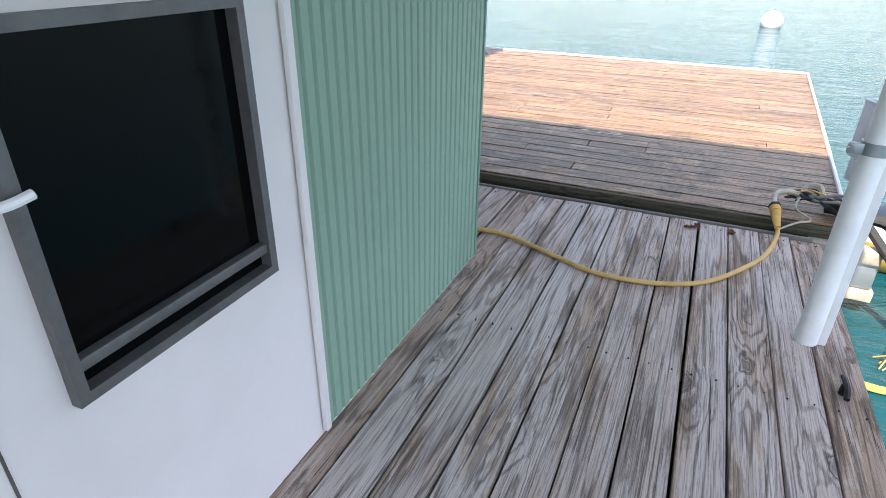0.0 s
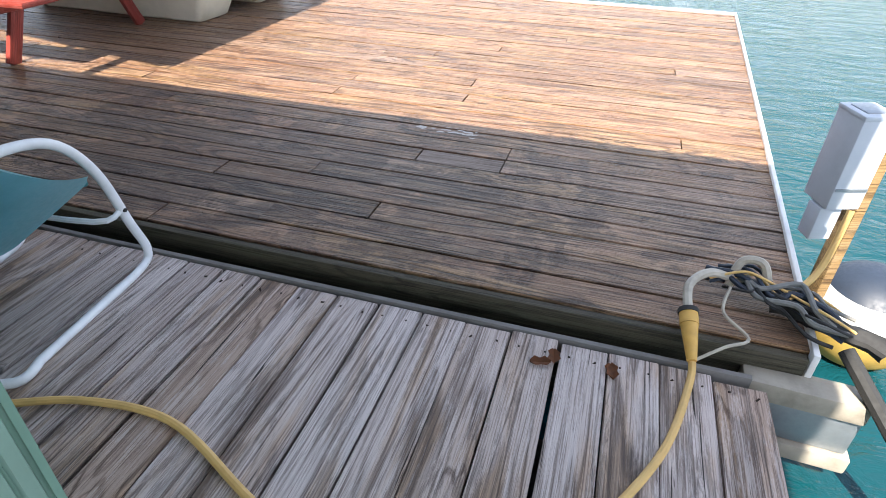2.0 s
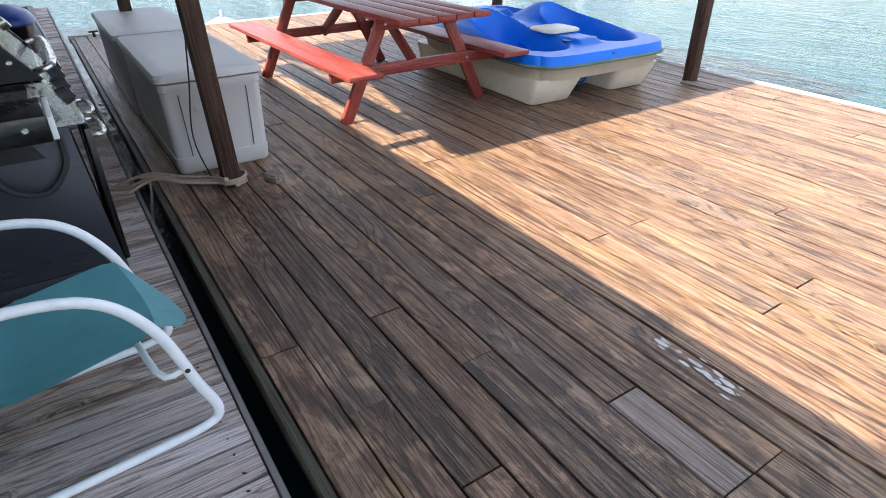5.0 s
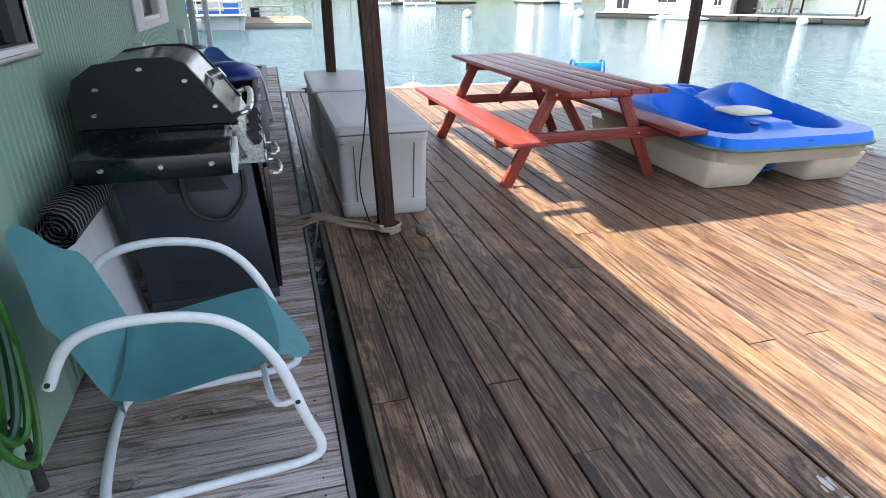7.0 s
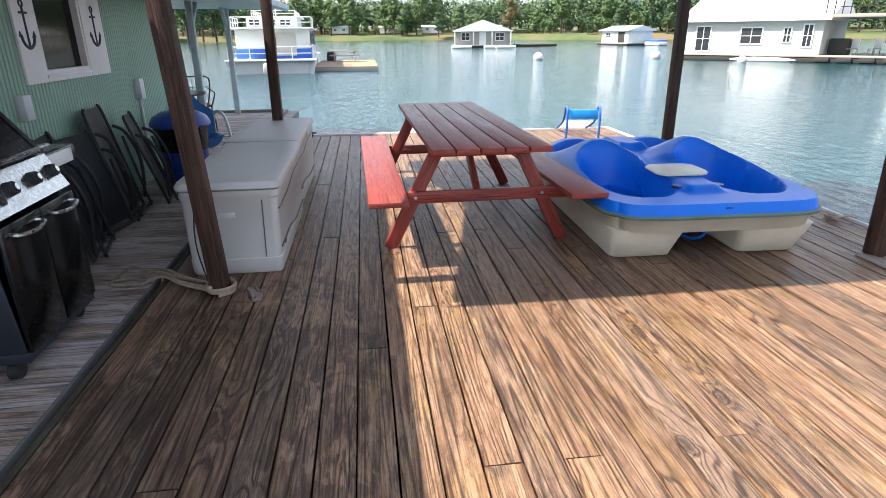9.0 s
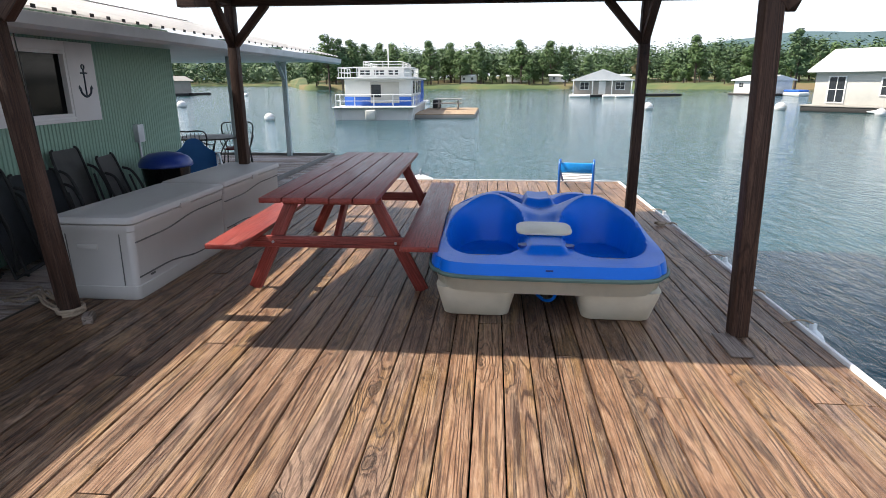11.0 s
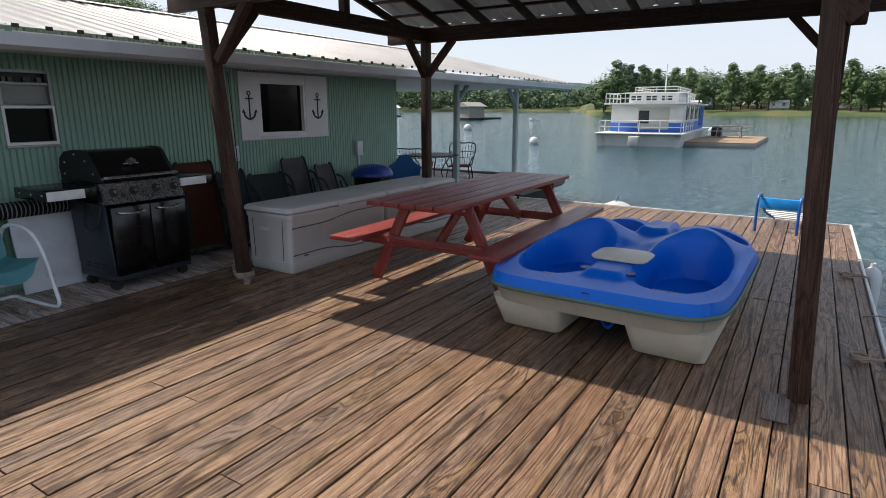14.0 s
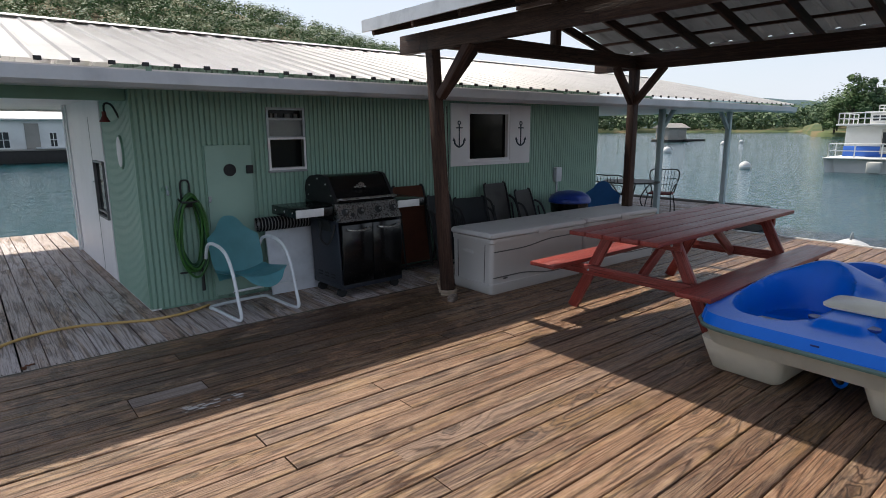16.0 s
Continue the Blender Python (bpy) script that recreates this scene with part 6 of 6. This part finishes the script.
def gable_house(m, name, label, lx, ly, wall_h, roof_h, wall_mat, porch=0.0, wins=(), base=0.35):
    """Floating house: long side along local x, gables at its ends; +x end may have a porch."""
    t = thing(name, label, "floating house", m)
    part("float", boxes(((porch / 2, 0, base / 2), (lx + porch + 1.0, ly + 1.2, base)), bevel=0.03), M_FDARK, t, "dark float and deck edge")
    part("deck", boxes(((porch / 2, 0, base + 0.06), (lx + porch + 1.1, ly + 1.3, 0.10)), bevel=0.02), M_FTAUPE, t)
    part("wall", boxes(((0, 0, base + 0.11 + wall_h / 2), (lx, ly, wall_h)), bevel=0.02), wall_mat, t)
    z0 = base + 0.11 + wall_h
    o = 0.45
    rf = bmesh.new()
    prism(rf, [(-ly / 2 - o, z0 - 0.06), (0, z0 + roof_h), (ly / 2 + o, z0 - 0.06), (ly / 2 + o, z0 - 0.16), (-ly / 2 - o, z0 - 0.16)], -lx / 2 - o, lx / 2 + o + (porch if porch < 4 else 0), "x")
    part("roof", rf, M_FROOF, t, "pale metal roof", smooth=False)
    if porch:
        for s in (-1, 1):
            for f in (0.5, 1.0):
                part("porch_post", boxes(((lx / 2 + porch * f - 0.1, s * (ly / 2 - 0.1), base + 0.11 + wall_h / 2), (0.13, 0.13, wall_h)), bevel=0.01), M_FDARK if porch > 4 else M_FWHITE, t)
    for w in wins:
        window_far(t, *w)
    return t


fh = gable_house(pose(-44.4, 36.0, WATER, 0, 0, 38.0), "floating_house", "long pale clapboard floating house with a shaded porch", 9.6, 6.5, 2.45, 1.55, M_FGREY, 8.0,
                 ((-3.3, -3.27, 1.55, 1.1, 1.8), (0.2, -3.27, 1.75, 1.5, 1.15), (2.6, -3.27, 1.8, 0.5, 1.0), (3.9, -3.27, 1.75, 0.6, 1.5)))
part("upper_deck", boxes(((8.1, 0, 3.0), (7.0, 7.2, 0.22)), bevel=0.02), M_FTAUPE, fh, "brown upper deck over the porch")
for i in range(15):
    part("baluster", boxes(((4.8 + i * 0.47, -3.5, 3.55), (0.06, 0.06, 0.9)), ), M_FDARK, fh)
part("handrail", boxes(((8.1, -3.5, 4.0), (7.0, 0.08, 0.08)), ((8.1, -3.5, 3.55), (7.0, 0.05, 0.05))), M_FDARK, fh)
for i in range(3):
    ch = thing("porch_chair", "pale high-backed porch chair on the floating house", "chair", fh.matrix_basis @ pose(6.4 + 1.2 * i, -1.8 + 0.5 * (i % 2), 0.46, 0, 0, 150), "far porch chairs")
    part("seat", boxes(((0, 0, 0.42), (0.55, 0.55, 0.05))), M_FTAUPE, ch)
    part("backrest", boxes(((0, -0.27, 0.75), (0.55, 0.05, 0.65))), M_FWHITE, ch)
    for sx in (-1, 1):
        for sy in (-1, 1):
            part("leg", boxes(((sx * 0.24, sy * 0.24, 0.2), (0.05, 0.05, 0.4))), M_FTAUPE, ch)
gr = thing("covered_grill", "black covered grill on the far porch", "grill", fh.matrix_basis @ pose(5.6, -1.6, 0.46))
part("cover", boxes(((0, 0, 0.55), (1.3, 0.7, 1.1)), bevel=0.15), M_FDARK, gr)
for i in range(5):
    part("float_tank", boxes(((5.2 + 1.3 * i, -3.95, 0.2), (0.9, 0.3, 0.3)), bevel=0.06), M_FDARK, fh)
kay = thing("kayak", "pale overturned kayak floating beside the far house", "kayak", pose(*far(-56.0, 49.5), WATER, 0, 0, 42))
part("hull", shell(bmesh.new(), [[(x, w * math.cos(a), 0.12 + hgt * math.sin(a)) for a in (k * math.pi / 8 for k in range(16))] for x, w, hgt in ((-2.2, 0.03, 0.03), (-1.6, 0.22, 0.14), (-0.6, 0.36, 0.2), (0.6, 0.36, 0.2), (1.6, 0.22, 0.14), (2.2, 0.03, 0.03))]), M_FWHITE, kay)

cot = gable_house(pose(*far(-79.5, 98), WATER, 0, 0, -9.85), "floating_cottage", "taupe floating cottage with white porch posts", 7.5, 8.2, 2.1, 1.5, M_FTAUPE, 0.0, (), 0.3)
cm = cot
for yy in (-2.6, 2.6):
    window_far(cm, 3.80, yy, 1.6, 1.3, 1.1, "y")
part("door", boxes(((3.79, 0, 1.35), (0.06, 1.0, 1.9)), bevel=0.01), M_FWHITE, cm, "white glazed door")
part("gable_panel", prism(bmesh.new(), [(-4.0, 2.5), (0, 3.85), (4.0, 2.5)], 4.0, 4.06, "x"), M_FTAUPE, cm, smooth=False)
for yy in (-4.2, -1.4, 1.4, 4.2):
    part("porch_post", boxes(((4.9, yy, 1.4), (0.14, 0.14, 2.1)), bevel=0.01), M_FWHITE, cm)
part("porch_beam", boxes(((4.9, 0, 2.42), (0.16, 9.0, 0.16)), bevel=0.01), M_FWHITE, cm)
solo("side_dock", boxes(((0, 0, 0.25), (3.5, 6.5, 0.35)), bevel=0.04), M_FDARK, "low dark side dock beside the cottage", "dock", m=pose(*far(-74.8, 98), WATER, 0, 0, 12))
for dx in (-81.4, -78.4, -77.3):
    b = thing("dinghy", "small white boat moored at the cottage", "boat", pose(*far(dx, 91), WATER, 0, 0, 100), "small white boats")
    part("hull", shell(bmesh.new(), [[(x, w * math.cos(a), 0.15 + 0.25 * math.sin(a)) for a in (k * math.pi / 6 for k in range(12))] for x, w in ((-1.6, 0.2), (-1.0, 0.5), (0.6, 0.5), (1.5, 0.1))]), M_FWHITE, b)

sm = gable_house(pose(*far(-66.5, 112), WATER, 0, 0, 14), "boathouse", "low white boathouse with an open bay", 7.3, 5.0, 2.1, 0.7, M_FWHITE, 0.0, ((-1.8, -2.52, 1.6, 1.2, 0.8),), 0.25)
# flat dark plate stands for the shaded inside of the bay
part("open_bay", boxes(((1.9, -2.52, 1.3), (1.8, 0.06, 1.7))), M_FDARK, sm)
for x in (0.9, 2.9):
    part("bay_post", boxes(((x, -2.56, 1.35), (0.18, 0.1, 1.9))), M_FWHITE, sm)
pb = thing("runabout", "blue covered runabout moored by the boathouse", "boat", pose(*far(-64.0, 108), WATER, 0, 0, 10))
part("hull", boxes(((0, 0, 0.3), (4.0, 1.8, 0.6)), bevel=0.2), M_FWHITE, pb)
part("cover", boxes(((0, 0, 0.75), (3.6, 1.7, 0.35)), bevel=0.15), M_FBLUE, pb)

hut = gable_house(pose(*far(-118.4, 122), WATER, 0, 0, -20), "floating_hut", "dark brown floating hut with a flared roof", 4.2, 3.6, 2.2, 0.8, M_FTAUPE, 0.0, ((0, -1.82, 1.5, 0.9, 1.2),), 0.4)
for o_ in hut.children:
    if o_.name.startswith("roof"):
        o_.data.materials[0] = M_FTAUPE
part("dark_panel", boxes(((-1.4, -1.83, 1.55), (1.0, 0.05, 1.9)), ((1.4, -1.83, 1.55), (1.0, 0.05, 1.9))), M_FDARK, hut)
solo("side_dock", boxes(((0, 0, 0.25), (4.2, 1.8, 0.4)), bevel=0.04), M_FDARK, "low dark side dock beside the hut", "dock", m=pose(*far(-116.5, 122), WATER, 0, 0, -20))
gable_house(pose(*far(-126.8, 175), WATER, 0, 0, -30), "floating_house", "white two-tone houseboat far off in the bay", 6.0, 4.0, 2.2, 0.7, M_FWHITE, 1.5, ((0, -2.03, 1.5, 1.0, 0.9), (-1.8, -2.03, 1.5, 0.8, 0.9)), 0.3)
wh = gable_house(pose(-1.2, -47.5, WATER, 0, 0, 180), "floating_house", "long white floating house with dark float", 13.0, 5.0, 2.3, 0.9, M_FWHITE, 0.0,
                 ((5.6, -2.53, 1.7, 0.9, 1.1), (4.3, -2.53, 1.7, 0.5, 1.1), (1.2, -2.53, 1.7, 0.8, 1.2), (-2.0, -2.53, 1.7, 0.8, 1.2)), 0.9)
part("door", boxes(((3.0, -2.53, 1.95), (0.9, 0.06, 1.9)), bevel=0.01), M_FTAUPE, wh, "grey door")
part("awning", boxes(((4.4, -2.9, 1.1), (2.6, 0.8, 0.08)), ), M_FWHITE, wh)


# houseboat
hb = thing("houseboat", "white and blue steel houseboat with railed roof deck", "houseboat", pose(-34.0, 0.1, WATER, 0, 0, 183))
hb.scale = (1.15, 1.18, 0.93)
hull = bmesh.new()
shell(hull, [[(x, s * w, z) for s, z, w in ((-1, 0.75, w1), (-1, -0.2, w0), (1, -0.2, w0), (1, 0.75, w1))] for x, w0, w1 in ((0.5, 1.6, 1.75), (0.0, 1.85, 2.0), (10, 1.85, 2.0), (13.4, 1.0, 1.5), (14.2, 0.3, 0.6))])
part("hull", hull, M_FWHITE, hb, "scuffed white hull", smooth=False)
part("deck", boxes(((6.5, 0, 0.78), (13.0, 4.1, 0.06)), bevel=0.01), M_FWHITE, hb)
part("cabin", boxes(((6.6, 0, 1.95), (9.2, 3.5, 1.15)), bevel=0.04), M_FWHITE, hb)
part("cabin_band", boxes(((6.6, 0, 1.09), (9.24, 3.54, 0.58)), bevel=0.02), M_FBLUE, hb, "blue painted lower cabin")
part("roof_deck", boxes(((6.4, 0, 2.57), (10.6, 3.9, 0.10)), bevel=0.02), M_FWHITE, hb)
part("flybridge", boxes(((7.6, 0.2, 2.95), (5.4, 2.6, 0.7)), bevel=0.05), M_FWHITE, hb)
part("flybridge_roof", boxes(((7.6, 0.2, 3.33), (5.8, 3.0, 0.07)), bevel=0.02), M_FWHITE, hb)
for yy in (-0.7, 0.1, 0.9):
    window_far(hb, 4.86, yy + 0.2, 2.98, 0.6, 0.36, "y", 0.06)
part("door", boxes(((1.97, -0.35, 1.65), (0.06, 1.5, 1.35)), bevel=0.01), M_FGREY, hb, "beige sliding door")
part("door_glass", boxes(((1.94, 0.1, 1.75), (0.05, 0.5, 0.8))), M_FGLASS, hb)
for i in range(4):
    part("window", boxes(((3.4 + 1.9 * i, -1.76, 2.0), (0.9, 0.06, 0.85)), bevel=0.01), M_FGLASS, hb, "dark cabin window")
    part("curtain_panel", boxes(((9.0 + 0.6 * i, -1.78, 1.75), (0.25, 0.05, 1.4))), M_FBLUE, hb)
def rail_run(parent, pts, z0, z1, mat):
    for a, c in zip(pts, pts[1:]):
        a, c = Vector((*a, 0)), Vector((*c, 0))
        n = max(1, round((c - a).length / 0.9))
        for k in range(n + 1):
            p = a.lerp(c, k / n)
            part("stanchion", rod(bmesh.new(), (p.x, p.y, z0), (p.x, p.y, z1), 0.025, seg=6), mat, parent)
        for z in (z1, (z0 + z1) / 2):
            part("rail", rod(bmesh.new(), (a.x, a.y, z), (c.x, c.y, z), 0.025, seg=6), mat, parent)
rail_run(hb, ((1.4, 1.9), (0.3, 1.9), (0.3, -1.9), (4.5, -1.95)), 0.8, 1.55, M_FWHITE)
rail_run(hb, ((4.6, 1.9), (1.3, 1.9), (1.3, -1.9), (4.6, -1.9)), 2.62, 3.2, M_FWHITE)
rail_run(hb, ((10.5, 1.2), (5.0, 1.2), (5.0, -1.0), (10.5, -1.0)), 3.37, 3.72, M_FWHITE)
part("mast", rod(bmesh.new(), (9.3, 0.3, 3.3), (9.3, 0.3, 5.6), 0.035, seg=8), M_FWHITE, hb)
part("outboard", boxes(((-0.2, 0.1, 0.35), (0.4, 0.5, 0.6)), bevel=0.08), M_FGREY, hb)
raft = thing("raft", "sun-bleached plank raft moored beside the houseboat", "raft", pose(-41.0, 4.0, WATER))
part("frame", boxes(((0, 0, 0.10), (9.6, 3.9, 0.22)), bevel=0.02), M_FTAUPE, raft)
for i in range(26):
    part("plank", boxes(((-4.62 + i * 0.37, 0, 0.235), (0.34, 3.8, 0.05))), M_FPLANK, raft)
bn = thing("raft_bench", "grey slatted picnic bench on the raft", "bench", pose(-43.0, 3.8, WATER + 0.26))
part("tabletop", boxes(((0, 0, 0.72), (0.8, 2.0, 0.06))), M_FTAUPE, bn)
for s in (-1, 1):
    part("seat", boxes(((s * 0.75, 0, 0.42), (0.26, 2.0, 0.05))), M_FTAUPE, bn)
    part("leg", beam(beam(bmesh.new(), (-0.7, s * 0.7, 0), (-0.1, s * 0.7, 0.7), 0.06, 0.08), (0.7, s * 0.7, 0), (0.1, s * 0.7, 0.7), 0.06, 0.08), M_FTAUPE, bn)
cr = thing("crate", "dark storage crate on the raft", "crate", pose(-44.8, 2.8, WATER + 0.26))
part("case", boxes(((0, 0, 0.3), (0.7, 0.6, 0.6)), bevel=0.03), M_FDARK, cr)

# mooring buoys
def white_buoy(x, y, r, grp="white mooring buoys"):
    t = thing("mooring_buoy", "white round mooring buoy floating on the lake", "buoy", pose(x, y, WATER + r * 0.45), grp)
    part("ball", sphere_part(r, -r * 0.98, r * 0.98), M_BUOY, t)
    part("band", rod(bmesh.new(), (0, 0, -0.02), (0, 0, 0.06), r * 1.01, seg=28), M_FENDER, t)
    part("eye", tube(bmesh.new(), [(-0.06, 0, r * 0.95), (0, 0, r * 1.25), (0.06, 0, r * 0.95)], 0.015, 6, 4), M_STEELGREY, t)


for az, d, r in ((-117.6, 60, 0.42), (-109.6, 36, 0.30), (-74.8, 50, 0.40), (-113.7, 95, 0.4), (-112.5, 110, 0.35), (-126.7, 70, 0.4), (-95.4, 62, 0.3), (-64.4, 53, 0.42), (-57.5, 47.5, 0.32), (-46.5, 46, 0.35)):
    white_buoy(*far(az, d), r)
white_buoy(-9.98, 5.82, 0.36, "buoys touching the deck")
white_buoy(1.55, 20.4, 0.30)

# caravans and cabins among the trees
for i, (az, d, w) in enumerate(((-99.0, 236, 6), (-92.2, 238, 7), (-87.5, 240, 9), (-83.8, 236, 7), (-78.4, 244, 8))):
    x, y = far(az, d)
    gable_house(pose(x, y, WATER + 2.2, 0, 0, -az), "cabin", "small white cabin among the shore trees", w, 3.0, 2.2, 0.6, M_FWHITE, 0.0, ((-w * 0.25, -1.53, 1.5, 1.0, 0.9), (w * 0.2, -1.53, 1.5, 1.0, 0.9)), 0.1)

# ---- boards of the decks ----
def board_mesh(name, w, th):
    bm = bmesh.new()
    box(bm, (0.5, 0, -th / 2), (1, w, th))
    edges = [e for e in bm.edges if abs(e.verts[0].co.x - e.verts[1].co.x) > 0.5 and max(v.co.z for v in e.verts) > -0.001]
    bmesh.ops.bevel(bm, geom=edges, offset=0.003, segments=2, affect="EDGES")
    return bm


board_cache = {}


def board(parent, x, y, z, length, w, th, turn, mat):
    key = (round(length, 2), round(w, 3), mat.name)
    if key not in board_cache:
        bm = board_mesh("board", w, th)
        bmesh.ops.scale(bm, vec=(key[0], 1, 1), verts=bm.verts)
        board_cache[key] = mesh_of(bm, "board", mat, False)
    return piece("board", board_cache[key], parent, pose(x, y, z, random.uniform(-0.5, 0.5), 0, turn))


rng = random.Random(5)
# boards are butted over joists 0.4535 m apart; in these rows the joints are known
JOIST0, JOIST = -0.28, 0.4535
JOINTS = {0: (-1.64,), 1: (-1.19,), 3: (-1.64,), 4: (-1.19,), 6: (-0.737, -0.28), 7: (-0.28,), 11: (-1.60,), 13: (-1.60,), 14: (-0.76,), 16: (-1.23,), 18: (-1.24,), 20: (-0.77,)}
EDGES = [3.701 + 0.158 * r for r in range(35)] + [DY1 - 0.004]
for r, (ya, yb) in enumerate(zip(EDGES, EDGES[1:])):
    y, DXR = (ya + yb) / 2, 0.98 + ((ya + yb) / 2 - DY0) * 0.0562
    cuts = list(JOINTS.get(r, ()))
    x = (min(cuts) if cuts else JOIST0 - JOIST * rng.choice((-2, -1, 1, 2, 4, 5, 6, 7, 8))) - JOIST * rng.choice((6, 8, 8, 10))
    while x > DX0 + 0.5:
        cuts.append(x)
        x -= JOIST * rng.choice((4, 6, 8, 8, 10))
    if not JOINTS.get(r):
        x = max(cuts) + JOIST * rng.choice((6, 8, 8, 10))
        if x < DXR - 0.4:
            cuts.append(x)
    ends = [DX0, *sorted(cuts), DXR]
    for x0, x1 in zip(ends, ends[1:]):
        pale = r == 6 and abs(x0 + 0.737) < 0.01
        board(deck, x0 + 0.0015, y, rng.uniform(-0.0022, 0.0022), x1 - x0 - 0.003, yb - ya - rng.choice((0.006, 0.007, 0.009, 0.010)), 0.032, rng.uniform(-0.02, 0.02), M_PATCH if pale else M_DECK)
part("rim_board", boxes(((-4.26, 3.679, -0.045), (10.46, 0.034, 0.075)), bevel=0.003), M_DARKWOOD, deck, "dark mossy rim board")
# walkway boards, the outermost one cut short
for i in range(11):
    x = 0.85 - (i + 0.5) * 0.168
    for y0, y1 in ((-3.6, -0.6), (-0.6, 3.56 - (0.03 if i == 0 else rng.uniform(0, 0.012)))):
        board(dock, x, y0 + 0.002, WZ + rng.uniform(-0.003, 0.003), round(y1 - y0 - 0.004, 2), 0.168 - rng.choice((0.007, 0.009, 0.013)), 0.036, 90 + rng.uniform(-0.08, 0.08), M_WALK)
for i in range(74):
    x = -0.998 - (i + 0.5) * 0.168
    y0 = 2.42 if x > HX0 else -2.6
    board(dock, x, y0, WZ + rng.uniform(-0.003, 0.003), 3.56 - y0, 0.168 - rng.choice((0.007, 0.009, 0.013)), 0.036, 90 + rng.uniform(-0.08, 0.08), M_WALK)
# rusty nail heads along the walkway boards
M_NAIL = plain("rusty nail heads", (0.035, 0.02, 0.014), 0.7, 0.3)
nl = bmesh.new()
for i in range(16):
    for dx in (-0.045, 0.045):
        for y in (3.49, 1.98, 0.02):
            if i < 11 or y > 3:
                rod(nl, (0.85 - (i + 0.5) * 0.168 + dx + rng.uniform(-0.01, 0.01), y + rng.uniform(-0.012, 0.012), WZ - 0.004), (0.85 - (i + 0.5) * 0.168 + dx, y, WZ + 0.004), 0.0032, seg=7)
tagged(part("nail_head", nl, M_NAIL, dock), kind="stuff")
